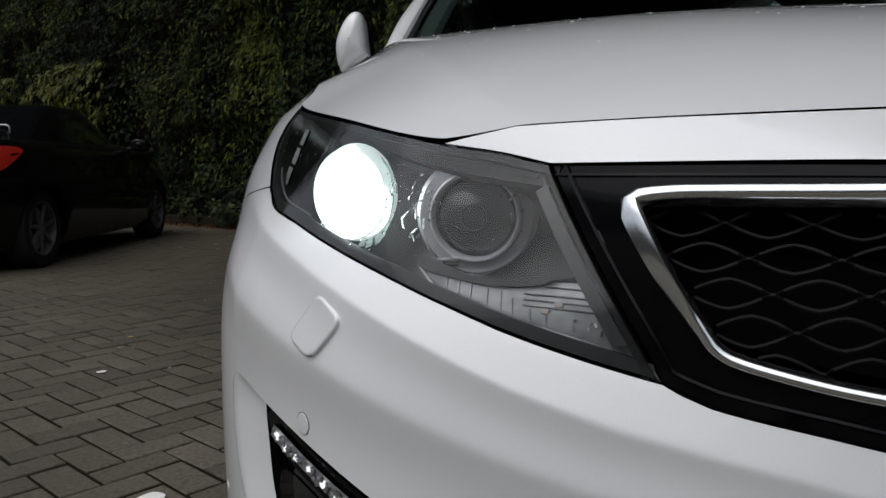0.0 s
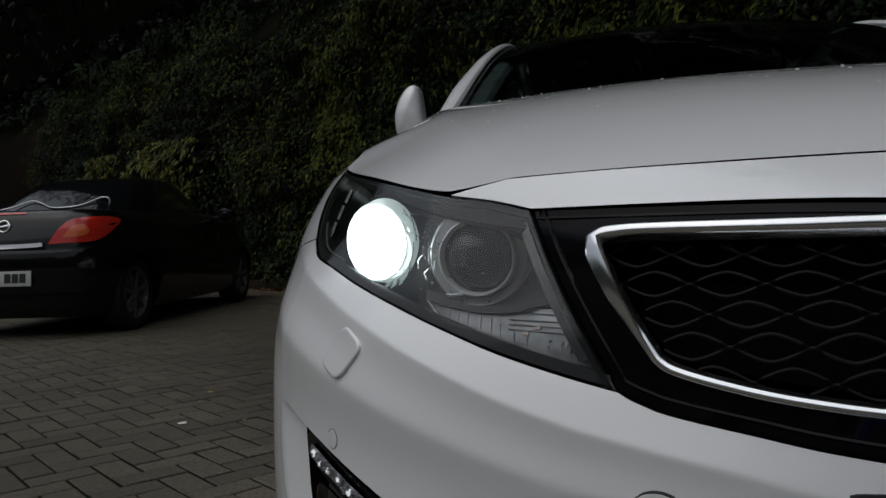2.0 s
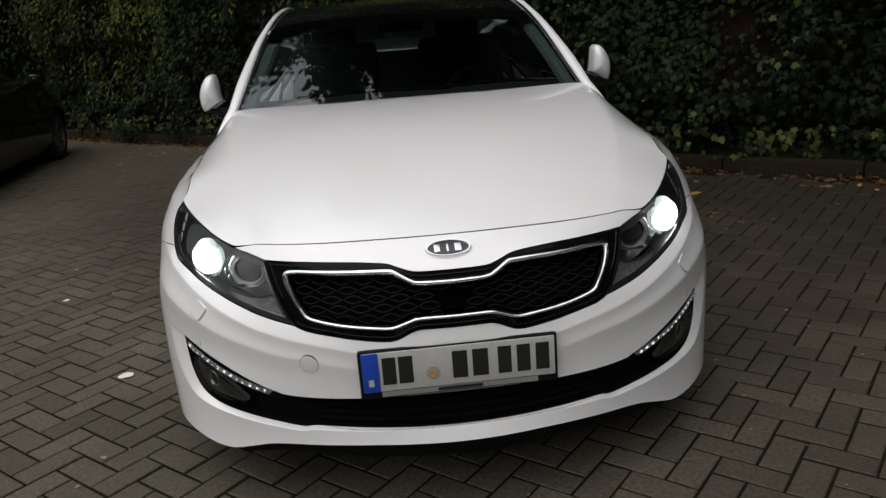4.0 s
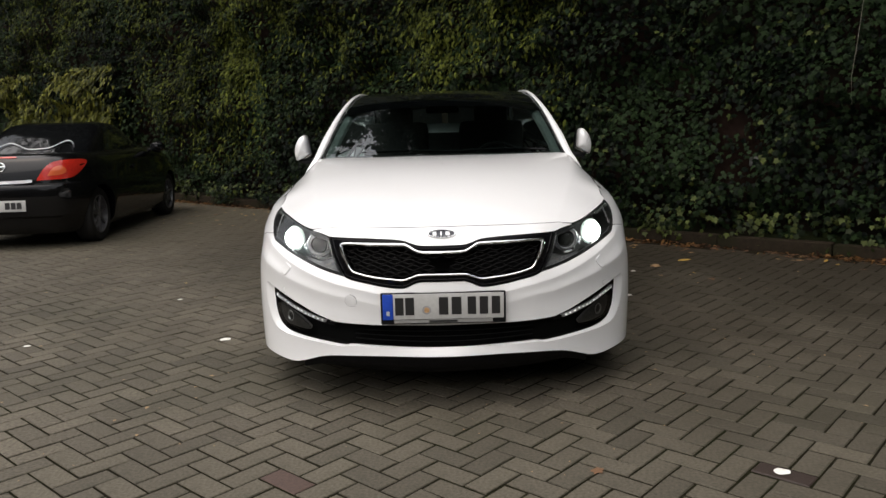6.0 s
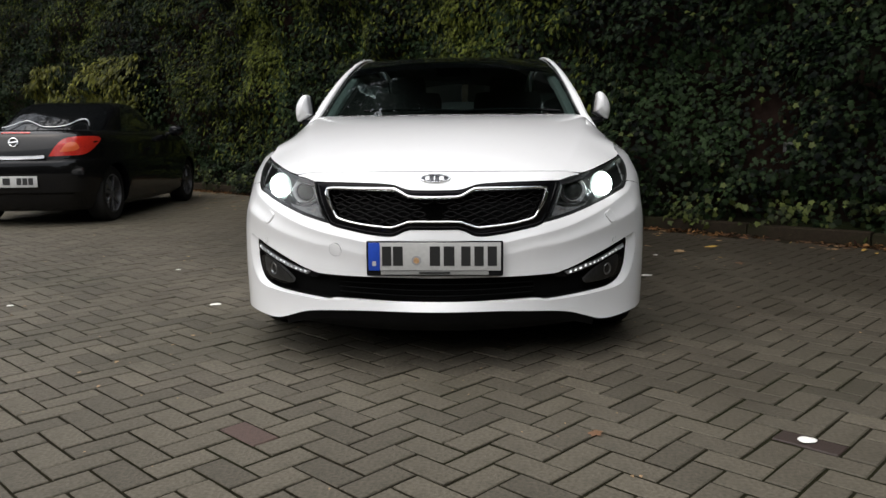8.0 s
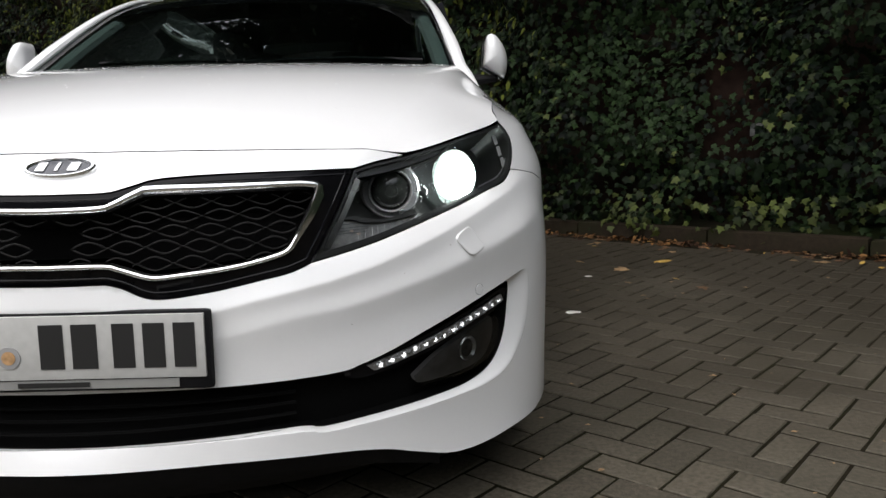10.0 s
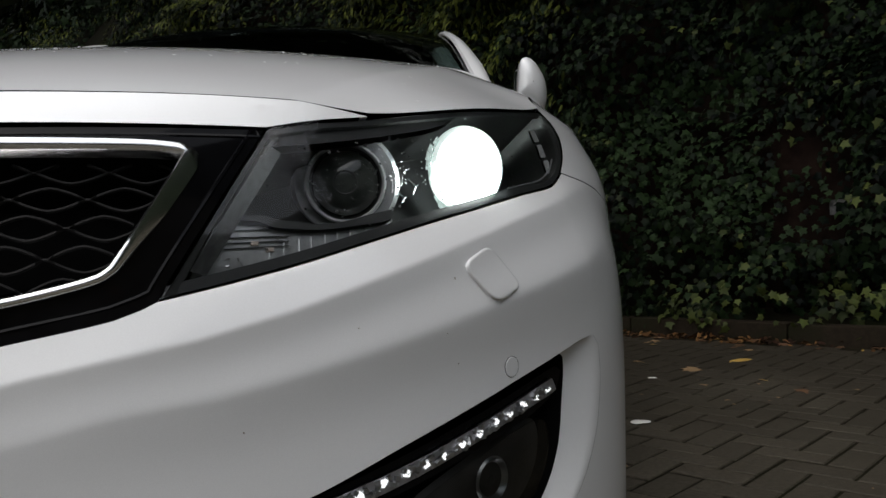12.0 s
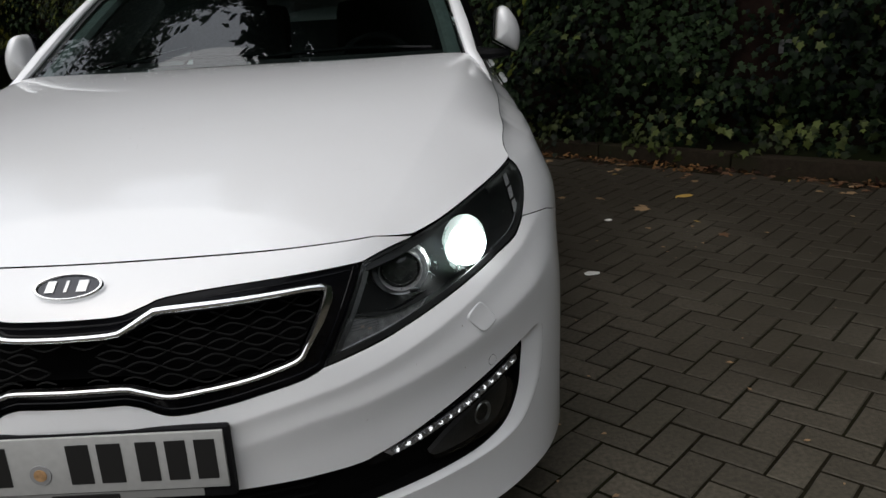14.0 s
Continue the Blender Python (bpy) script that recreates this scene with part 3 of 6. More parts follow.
part("surround_bead", bm, GLOSSBLACK, car, "raised gloss bead round the black grille surround")
panel("grille_backing", ring, skin, VOID, car, off=-0.085, lip=0, grid=0.04)
strip("grille_duct", [on_skin(inset(ring, 0.004), -0.010), on_skin(inset(ring, 0.004), -0.086)], VOID, car)
bm = bmesh.new()
limit = np.array(inset(ring, 0.0075)) * np.array([0.02, 1.0])
for sgn in (-1, 1):
    for row in range(5):
        for col in range(9):
            tc = 23.38 - col * 2.98 - 0.83 * row
            zc = 0.7165 - row * 0.0288
            loop = []
            for k in range(20):
                a = 1 - abs(k - 10) / 5
                cz = 0.0119 * (1 - abs(a) ** 1.5) * (1 if k < 10 else -1)
                loop.append((sgn * (tc + 1.42 * a), zc + cz))
            if tc < 1.42:
                continue
            link = [(sgn * (tc + q), zc) for q in (1.40, 1.49, 1.58)]
            if inside(np.array(link) * np.array([0.02, 1.0]), limit).all():
                tube(bm, on_skin(link, -0.022), 0.0018, 6)
            ok = inside(np.array(loop) * np.array([0.02, 1.0]), limit)
            if ok.all():
                tube(bm, on_skin(loop, -0.022), 0.0018, 6, True)
            elif ok.any():
                start = [k for k in range(20) if ok[k] and not ok[k - 1]][0]
                run = []
                for k in range(20):
                    if not ok[(start + k) % 20]:
                        break
                    run.append(loop[(start + k) % 20])
                if len(run) > 2:
                    tube(bm, on_skin(run, -0.022), 0.0018, 6)
part("grille_mesh", bm, material("grille_wire", (0.0062, 0.0058, 0.0058), 0.5, spec=0.13, spread=0.2, scale=50), car, "black wire mesh of rounded rhombic cells")

# badge
def on_plane(t, z, off=0.0):
    p, n = skin(np.array([(t, z)]))
    n = Vector(n[0])
    m = n.to_track_quat("Z", "Y").to_matrix().to_4x4()
    m.translation = Vector(p[0]) + n * off
    return m


m = on_plane(0.0, 0.763, 0.001) @ Matrix.Diagonal((0.062, 0.0295, 1, 1))
bm = bmesh.new()
lathe(bm, [(1.0, -0.004), (1.0, 0.004), (0.96, 0.007), (0.90, 0.007), (0.87, 0.004)], m, 48)
badge = part("badge_ring", bm, CHROME, car)
bm = bmesh.new()
lathe(bm, [(0.88, 0.003), (0.5, 0.0045), (0.0, 0.005)], m, 48)
part("badge_plate", bm, BADGEGREY, badge)
for cx, wide_, lean in ((-0.030, 0.016, 0.0), (-0.002, 0.006, 0.0), (0.026, 0.018, 0.0)):
    bm = bmesh.new()
    box(bm, (0, 0, 0), (wide_, 0.026, 0.004), 0.001)
    bm.transform(on_plane(0.0, 0.763, 0.006) @ pose(cx, 0, 0, 0, 0, 0))
    part("badge_bar", bm, LETTER, badge)

# number plate
PLATE_TILT = 1.2
plate = new("number_plate")
plate.parent = car
plate.matrix_basis = pose(0, -0.016, 0.4605, 90 - PLATE_TILT, 0, 0)
tagged(plate, "white number plate with a blue band in a black holder")
bm = bmesh.new()
box(bm, (0, 0, -0.012), (0.534, 0.138, 0.020), 0.008)
part("plate_holder", bm, MATTBLACK, plate)
bm = bmesh.new()
box(bm, (0, 0.009, -0.001), (0.515, 0.109, 0.008), 0.002)
part("plate_face", bm, PLATEWHITE, plate)
bm = bmesh.new()
box(bm, (-0.235, 0.009, 0.0015), (0.045, 0.109, 0.009), 0.002)
part("plate_band", bm, PLATEBLUE, plate)
bm = bmesh.new()
box(bm, (-0.235, -0.018, 0.0065), (0.014, 0.018, 0.002))
part("plate_bar", bm, PLATEWHITE, plate)
for cx, wd in ((-0.186, 0.036), (-0.142, 0.038), (0.002, 0.040), (0.057, 0.042), (0.122, 0.036), (0.173, 0.036), (0.224, 0.036)):
    bm = bmesh.new()
    box(bm, (cx, 0.011, 0.0035), (wd, 0.076, 0.002))
    part("plate_bar", bm, INK, plate)
bm = bmesh.new()
lathe(bm, [(0.019, 0.002), (0.019, 0.005), (0.0, 0.0055)], pose(-0.070, -0.006, 0), 24)
seal = part("plate_seal", bm, GREYINK, plate)
bm = bmesh.new()
lathe(bm, [(0.0115, 0.0045), (0.0115, 0.0062), (0.0, 0.0066)], pose(-0.070, -0.006, 0), 20)
part("seal_centre", bm, SEAL, seal)
bm = bmesh.new()
box(bm, (0.0, -0.055, -0.002), (0.42, 0.015, 0.005))
part("holder_strip", bm, material("holder_grey", (0.25, 0.25, 0.24), 0.5), plate)
bm = bmesh.new()
box(bm, (0.0, -0.055, 0.0015), (0.12, 0.008, 0.003))
part("holder_bar", bm, INK, plate)

# tow cap, parking sensors, washer covers
for t, z, r, nm in ((-19.0, 0.488, 0.027, "tow_cap"), (38.1, 0.497, 0.0115, "parking_sensor"), (-38.1, 0.497, 0.0115, "parking_sensor")):
    bm = bmesh.new()
    lathe(bm, [(r + 0.0002, -0.004), (r + 0.0002, 0.0005), (r - 0.0008, 0.0005)], on_plane(t, z), 32)
    part("cap_gap", bm, GAP, car)
    bm = bmesh.new()
    lathe(bm, [(r - 0.0004, -0.002), (r - 0.0005, 0.0007), (r * 0.9, 0.0012), (0, 0.0016)], on_plane(t, z), 32)
    part(nm, bm, WHITE, car)


def rounded(corners, r):
    """A closed outline with rounded corners."""
    u, out = np.array([0.02, 1.0]), []
    c = [np.array(q) * u for q in corners]
    for k in range(len(c)):
        a, b, d = c[k - 1], c[k], c[(k + 1) % len(c)]
        p, q = b + (a - b) / np.linalg.norm(a - b) * r, b + (d - b) / np.linalg.norm(d - b) * r
        out += [tuple(((1 - w) ** 2 * p + 2 * w * (1 - w) * b + w * w * q) / u) for w in np.linspace(0, 1, 9)]
    return out


def washer_face(side):
    """The cover's own face, proud of the skin at its inner and lower edges and nearly flush at the others."""
    def face(uv):
        uv = np.asarray(uv, float)
        p, n = skin(uv)
        q = (uv[:, 0] * side - 37.0) * 0.02 * 0.55 + (uv[:, 1] - 0.598) * 0.8
        return p + n * (0.0030 - 0.075 * q).clip(0.0006, 0.0058)[:, None], n
    return face


WASH = rounded([(37.30, 0.631), (39.1, 0.583), (36.75, 0.567), (34.95, 0.610)], 0.016)
for s in (1, -1):
    w = WASH if s > 0 else flipx(WASH)
    face = washer_face(s)
    rows = [on_skin(w, -0.003), face(w)[0] - face(w)[1] * 0.0012, face(inset(w, 0.0010))[0] - face(w)[1] * 0.0003, face(inset(w, 0.0030))[0]]
    strip("washer_rim", rows, WHITE, car, angle=80)
    panel("washer_cover", inset(w, 0.0029), face, WHITE, car, lip=0, grid=0.012)

# flecks of road dirt and stone chips
bm = bmesh.new()
for k in range(9):
    t, z = random.uniform(-42, 42), random.uniform(0.42, 0.60)
    if abs(t) < 16 and z < 0.56:
        continue
    r = random.uniform(0.0005, 0.0012)
    lathe(bm, [(r, 0.0), (r * 0.7, r * 0.3), (0, r * 0.4)], on_plane(t, z, 0.0006) @ Matrix.Diagonal((1, random.uniform(0.6, 1.8), 1, 1)), 6)
tagged(part("road_dirt", bm, material("road_dirt", (0.38, 0.35, 0.30), 0.9, spread=0.3, scale=90), car), "", "", "", "stuff")

# lower valance under the lip
bm = bmesh.new()
line = [(t, 0.250) for t in np.linspace(-33, 33, 40)]
low = [on_skin([(t, 0.250 - 0.065 * max(0, (abs(t) - 19) / 15) ** 1.5)], -0.012)[0] for t, z in line]
rows = [low, [p + np.array([0, 0.03, -0.05]) for p in low], [np.array([p[0], p[1] + 0.10, 0.15]) for p in low], [np.array([p[0], p[1] + 0.7, 0.14]) for p in low]]
strip("valance", rows, MATTBLACK, car, closed=False, label="black plastic lower valance")

# intake: middle slats, fog lamps and daytime lights
bm = bmesh.new()
for z in (0.315, 0.335, 0.355):
    tube(bm, on_skin([(t, z) for t in np.linspace(-19, 19, 40)], -0.028), 0.006, 6, flat=0.5)
part("intake_slat", bm, VOID, car)
for s in (1, -1):
    f = (lambda q: q) if s > 0 else flipx
    bez = fine([(23.0, 0.381), (30.9, 0.424), (37, 0.455), (43.3, 0.482), (43.6, 0.462), (41.5, 0.44), (36, 0.415), (30, 0.385), (24.6, 0.365), (23.0, 0.381)], 0.01)
    fog = new("fog_lamp")
    fog.parent = car
    tagged(fog, "fog lamp unit with a row of lit daytime LEDs")
    panel("lamp_bezel", f(bez), skin, GLOSSBLACK, fog, off=-0.016, lip=0.02)
    drl = fine([(25.3, 0.389), (31, 0.416), (38.3, 0.452), (42.6, 0.470), (43.0, 0.456), (38.6, 0.438), (31.6, 0.402), (26.0, 0.377), (25.3, 0.389)], 0.01)
    panel("light_bar", f(drl), skin, material("led_housing", (0.36, 0.36, 0.38), 0.3, 0.6), fog, off=-0.012, lip=0.004)
    facets = bmesh.new()
    for k in range(14):
        a = (k + 0.5) / 14
        t = 25.9 + a * 16.6
        z = np.interp(t, [25.6, 31.3, 38.4, 42.8], [0.383, 0.409, 0.445, 0.463])
        for nm, mat_, count, w0, w1 in (("led", LED, 2, 0.0045, 0.0075), ("led_reflector", CHROME, 9, 0.003, 0.006)):
            bm = bmesh.new() if nm == "led" else facets
            for _ in range(count):
                u, v = (random.uniform(-0.14, 0.14), random.uniform(-0.0022, 0.0022)) if nm == "led" else (random.uniform(-0.52, 0.52), random.uniform(-0.0055, 0.0055))
                mm = on_plane(s * (t + u), z + v + u * 0.0045, -0.0105)
                one = bmesh.new()
                box(one, (0, 0, 0), (random.uniform(w0, w1), random.uniform(0.003, 0.0055), 0.004), 0.0, mm @ pose(0, 0, 0, random.uniform(-22, 22), random.uniform(-22, 22), s * (26 + random.choice((-35, -10, 0, 20, 50)))))
                tmp = bpy.data.meshes.new("facet")
                one.to_mesh(tmp)
                one.free()
                bm.from_mesh(tmp)
                bpy.data.meshes.remove(tmp)
            if nm == "led":
                part(nm, bm, mat_, fog)
    tagged(part("led_reflector", facets, SATIN, fog), "", "", "", "stuff")
    pane = fine([(30.2, 0.347), (33.2, 0.386), (38.4, 0.420), (41.6, 0.425), (42.0, 0.385), (40.6, 0.345), (38.4, 0.330), (34.0, 0.324), (31.0, 0.326), (30.2, 0.347)], 0.01)
    panel("fog_glass", f(pane), skin, SMOKED, fog, off=-0.014, lip=0.003)
    panel("fog_housing", f(pane), skin, FOGGREY, fog, off=-0.030, lip=0)
    bm = bmesh.new()
    lathe(bm, [(0.026, 0.000), (0.024, 0.003), (0.018, -0.003), (0.008, -0.008), (0.0, -0.008)], on_plane(s * 37.6, 0.372, -0.028), 28)
    part("fog_reflector", bm, SATIN, fog)
    bm = bmesh.new()
    lathe(bm, [(0.005, -0.006), (0.005, 0.0), (0.0, 0.002)], on_plane(s * 37.6, 0.372, -0.028), 14)
    part("fog_bulb", bm, FOGGREY, fog)

# headlights
LAMP = inset(LAMP_LOW + LAMP_OUT[1:] + LAMP_TOP[::-1][1:] + DIVIDER[1:-1], 0.0025)
EYEBROW = fine([(39.5, 0.789), (36.0, 0.779), (33.3, 0.770), (31.2, 0.763), (28.2, 0.755), (26.0, 0.747), (25.5, 0.737), (27.7, 0.741), (31, 0.750), (35.4, 0.766), (38.0, 0.778), (39.5, 0.789)], 0.01)
SHROUD = fine([(32.4, 0.678), (30.9, 0.672), (29.5, 0.665), (28.1, 0.662), (26.3, 0.666), (25.4, 0.671), (24.4, 0.669), (24.4, 0.666), (25.3, 0.664), (25.8, 0.659), (28, 0.656), (30.1, 0.660), (32.2, 0.667), (32.4, 0.678)], 0.006)
CHAMBER = fine([(32.2, 0.667), (31.0, 0.651), (30.2, 0.645), (26.5, 0.626), (24.2, 0.615), (21.9, 0.602), (22.5, 0.632), (23.3, 0.663), (25.3, 0.664), (25.8, 0.659), (28, 0.656), (30.1, 0.660), (32.2, 0.667)], 0.008, False)
for s in (1, -1):
    f = (lambda q: list(q)) if s > 0 else flipx
    lamp = new("headlight")
    lamp.parent = car
    tagged(lamp, "projector headlight with lit low beam behind a clear cover")
    cover = panel("lens_cover", f(LAMP), skin, LENS, lamp, off=0.001, lip=0.003, grid=0.014)
    cover.visible_shadow = False
    panel("lamp_housing", f(LAMP), skin, BEZEL, lamp, off=-0.100, lip=0, grid=0.02)
    strip("lamp_wall", [on_skin(f(LAMP), -0.002), on_skin(f(inset(LAMP, 0.003)), -0.101)], BEZEL, lamp)
    edge = [0.0105 if t < 47 and z < np.interp(t, [20, 25, 30, 35, 42, 50], [0.60, 0.625, 0.648, 0.672, 0.70, 0.74]) else 0.0045 for t, z in LAMP]
    edge = np.convolve(np.concatenate([edge[-4:], edge, edge[:4]]), np.ones(9) / 9, "valid")
    inner_edge = inset(LAMP, edge)
    strip("lamp_mask", [on_skin(f(LAMP), -0.003), on_skin(f(inner_edge), -0.004), on_skin(f(inner_edge), -0.010)], LAMPDARK, lamp)
    # low beam projector, further out, over its bright reflector
    m = Matrix.Translation((s * 0.696, 0.350, 0.721)) @ pose(0, 0, 0, 90, 0, 0) @ pose(0, 0, 0, 3, s * 10, 0) @ Matrix.Diagonal((0.95, 1.14, 1, 1))
    # the rim glows weakly to soften the beam's edge like a halo
    bm = bmesh.new()
    lathe(bm, [(0.048, -0.03), (0.0440, -0.002), (0.0420, 0.001), (0.0400, -0.001), (0.0375, -0.008)], m, 44)
    part("beam_glow_rim", bm, HALO, lamp, "reflector rim made to glow as a halo round the low beam")
    # bowl part towards the car's middle, below the lens, glowing for reflected beam
    bm = bmesh.new()
    inner_, outer_ = [], []
    for k in range(15):
        a = radians(150 + 8.6 * k)
        w = math.sin(math.pi * k / 14)
        inner_.append(bm.verts.new(m @ Vector((s * 0.036 * math.cos(a), 0.036 * math.sin(a), -0.003))))
        outer_.append(bm.verts.new(m @ Vector((s * (0.038 + 0.013 * w) * math.cos(a), (0.038 + 0.010 * w) * math.sin(a), -0.001))))
    for k in range(14):
        bm.faces.new((inner_[k], inner_[k + 1], outer_[k + 1], outer_[k]))
    part("bowl_glare", bm, GLARE, lamp, "edge of the reflector bowl made to glow as if lit")
    for k in range(34):
        a = 2 * math.pi * (k + 0.5) / 34
        if s * math.cos(a) > -0.1 or math.sin(a) > 0.7:
            continue
        half = 2 * math.pi / 34 * 0.47
        r0, r1 = 0.0445, 0.053 + 0.003 * math.sin(5 * a)
        lift = 0.004 if k % 2 else 0.0
        ring_ = [(r0, a - half, -0.022), (r0, a + half, -0.022), (r1, a + half, -0.004 + lift), (r1, a - half, -0.004 + lift)]
        bm = bmesh.new()
        top_ = [bm.verts.new(m @ Vector((r * math.cos(b), r * math.sin(b), h))) for r, b, h in ring_]
        low_ = [bm.verts.new(m @ Vector((r * math.cos(b), r * math.sin(b), h - 0.003))) for r, b, h in ring_]
        bm.faces.new(top_)
        for j in range(4):
            bm.faces.new((top_[j], low_[j], low_[(j + 1) % 4], top_[(j + 1) % 4]))
        part("reflector_flute", bm, FLUTE, lamp)
    bm = bmesh.new()
    lathe(bm, [(0.0385, -0.004), (0.037, 0.003), (0.031, 0.009), (0.018, 0.014), (0, 0.016)], m, 44)
    part("low_beam", bm, BEAM, lamp, "glaring white xenon low beam lens")
    # inner projector, unlit
    m = Matrix.Translation((s * 0.561, 0.262, 0.702)) @ pose(0, 0, 0, 90, 0, 0) @ pose(0, 0, 0, 2, s * 8, 0)
    bm = bmesh.new()
    lathe(bm, [(0.0450, -0.03), (0.0445, 0.005), (0.0435, 0.008), (0.0420, 0.009), (0.0405, 0.007), (0.0395, -0.006)], m, 48)
    part("projector_ring", bm, PALERING, lamp, "thin chrome ring of the unlit inner projector")
    bm = bmesh.new()
    lathe(bm, [(0.060, -0.014), (0.055, -0.003), (0.0455, -0.008)], m, 48)
    part("ring_skirt", bm, SKIRT, lamp)
    bm = bmesh.new()
    lathe(bm, [(0.0400, -0.004), (0.037, -0.010), (0.0, -0.016)], m, 40)
    part("projector_bowl", bm, LAMPDARK, lamp)
    bm = bmesh.new()
    lathe(bm, [(0.0370, -0.006), (0.034, 0.002), (0.026, 0.009), (0.013, 0.0135), (0, 0.015)], m, 40)
    part("projector_lens", bm, GREYGLASS, lamp, "smoky glass projector lens")
    bm = bmesh.new()
    lathe(bm, [(0.0135, 0.0132), (0.0125, 0.0142), (0.0115, 0.0137)], m, 28)
    part("lens_mark", bm, LAMPDARK, lamp)
    bm = bmesh.new()
    box(bm, (0, 0, 0), (0.022, 0.010, 0.012), 0.003, m.to_3x3().to_4x4())
    bm.transform(Matrix.Translation(m @ Vector((s * 0.026, -0.044, 0.004))))
    part("ring_bracket", bm, CHROME, lamp)
    # grey eyebrow along the top, black shroud under the inner projector
    panel("eyebrow", f(EYEBROW), skin, LAMPDARK, lamp, off=-0.009, lip=0.012)
    panel("shroud", f(SHROUD), skin, LAMPDARK, lamp, off=-0.018, lip=0.03, grid=0.01)
    line = [q for q in inset(LAMP, 0.007) if q[0] < 26.6 and q[1] > 0.606 and q[1] < 0.746 and q[1] > 0.59 + (q[0] - 20.7) * 0.018]
    line.sort(key=lambda q: q[1])
    back = [(t + 0.72, z - 0.003) for t, z in line]
    strip("bezel_slope", [on_skin(f(line), -0.005), on_skin(f(back), -0.020)], MATTGREY, lamp, closed=False)
    low_line = [q for q in inset(LAMP, 0.0125) if q[0] > 38 and q[1] < 0.668 + (q[0] - 36) * 0.0057]
    low_line.sort(key=lambda q: q[0])
    bm = bmesh.new()
    tube(bm, on_skin(f(low_line), -0.008), 0.0012, 6)
    part("bezel_lip", bm, LAMPGREY, lamp)
    # direction indicator chamber
    panel("indicator_box", f(CHAMBER), skin, INDICATOR, lamp, off=-0.026, lip=0.02)
    bm = bmesh.new()
    tube(bm, on_skin(f([(32.3, 0.668), (31.2, 0.652), (30.2, 0.646), (26.5, 0.627), (22.6, 0.608)]), -0.022), 0.0013, 6)
    part("indicator_edge", bm, BRIGHT, lamp)
    for k in range(8):
        t = 25.6 + k * 0.72 + random.uniform(-0.12, 0.12)
        z0 = np.interp(t, [22.6, 26.7, 30.3, 32.6], [0.609, 0.629, 0.648, 0.662])
        h = random.uniform(0.012, 0.024)
        bm = bmesh.new()
        tube(bm, on_skin([(s * t, z0 + 0.002), (s * (t + 0.08), z0 + h)], -0.0255), random.uniform(0.0008, 0.0013), 6)
        part("indicator_rib", bm, INDICATOR, lamp)
    for k in (2, 6):
        t, z = 24.4 + 0.62 * (k % 5) + random.uniform(-0.1, 0.1), 0.631 + 0.010 * (k // 5) + 0.0035 * (k % 5)
        bm = bmesh.new()
        mm = on_plane(s * t, z, -0.0245)
        box(bm, (0, 0, 0), (0.0075, 0.0045, 0.002), 0.0008, mm.to_3x3().to_4x4())
        bm.transform(Matrix.Translation(mm.translation))
        part("amber_facet", bm, AMBER, lamp)
    for k in range(9):
        t, z = 22.9 + 0.45 * (k % 4) + random.uniform(-0.15, 0.15), 0.624 + 0.006 * (k // 4) + random.uniform(-0.002, 0.002)
        bm = bmesh.new()
        mm = on_plane(s * t, z, -0.024)
        box(bm, (0, 0, 0), (random.uniform(0.002, 0.006), random.uniform(0.0010, 0.0020), 0.0015), 0.0, mm.to_3x3().to_4x4() @ pose(0, 0, 0, random.uniform(-20, 20), random.uniform(-20, 20), random.choice((60, 75, -70, 10)) + random.uniform(-12, 12)))
        bm.transform(Matrix.Translation(mm.translation))
        part("crystal_facet", bm, INDICATOR, lamp)
    for z0, z1 in ((0.639, 0.642), (0.6445, 0.647), (0.650, 0.652), (0.657, 0.6595)):
        bm = bmesh.new()
        tube(bm, on_skin([(s * 23.6, z0), (s * 26.6, z1)], -0.024), 0.0012, 6, flat=0.6)
        part("indicator_step", bm, LAMPGREY, lamp)
    # bright fins between the projectors
    for t, z, h in ((33.5, 0.722, 0.030), (34.3, 0.729, 0.026), (32.7, 0.737, 0.016), (33.9, 0.702, 0.014), (35.0, 0.716, 0.018)):
        bm = bmesh.new()
        tube(bm, on_skin([(s * t, z - h / 2), (s * (t + 0.35), z), (s * t, z + h / 2)], -0.036), [0.0007, 0.0016, 0.0007], 6)
        part("chrome_fin", bm, CHROME, lamp)
    # side marker panes at the outer end
    for k in range(3):
        t0, z0 = 51.2 + 0.75 * k, 0.740 + 0.0265 * k
        pane = rounded([(t0, z0), (t0 + 1.3, z0 + 0.003), (t0 + 2.1, z0 + 0.025), (t0 + 0.8, z0 + 0.022)], 0.002)
        panel("marker_pane", f(pane), skin, SKIRT, lamp, off=-0.022, lip=0.003, grid=0.012)
    # rain on the cover
    bm = bmesh.new()
    got = 0
    lim = np.array(inset(LAMP, 0.008)) * np.array([0.02, 1.0])
    while got < 260:
        t, z = (random.gauss(34, 4.5), random.gauss(0.715, 0.028)) if random.random() < 0.75 else (random.uniform(23, 52), random.uniform(0.62, 0.80))
        if inside(np.array([(t * 0.02, z)]), lim)[0]:
            got += 1
            r = random.uniform(0.0006, 0.0019)
            lathe(bm, [(r, 0.0), (r * 0.75, r * 0.45), (0, r * 0.62)], on_plane(s * t, z, 0.0012), 7)
    tagged(part("drizzle", bm, WATER, lamp), "", "", "", "stuff")


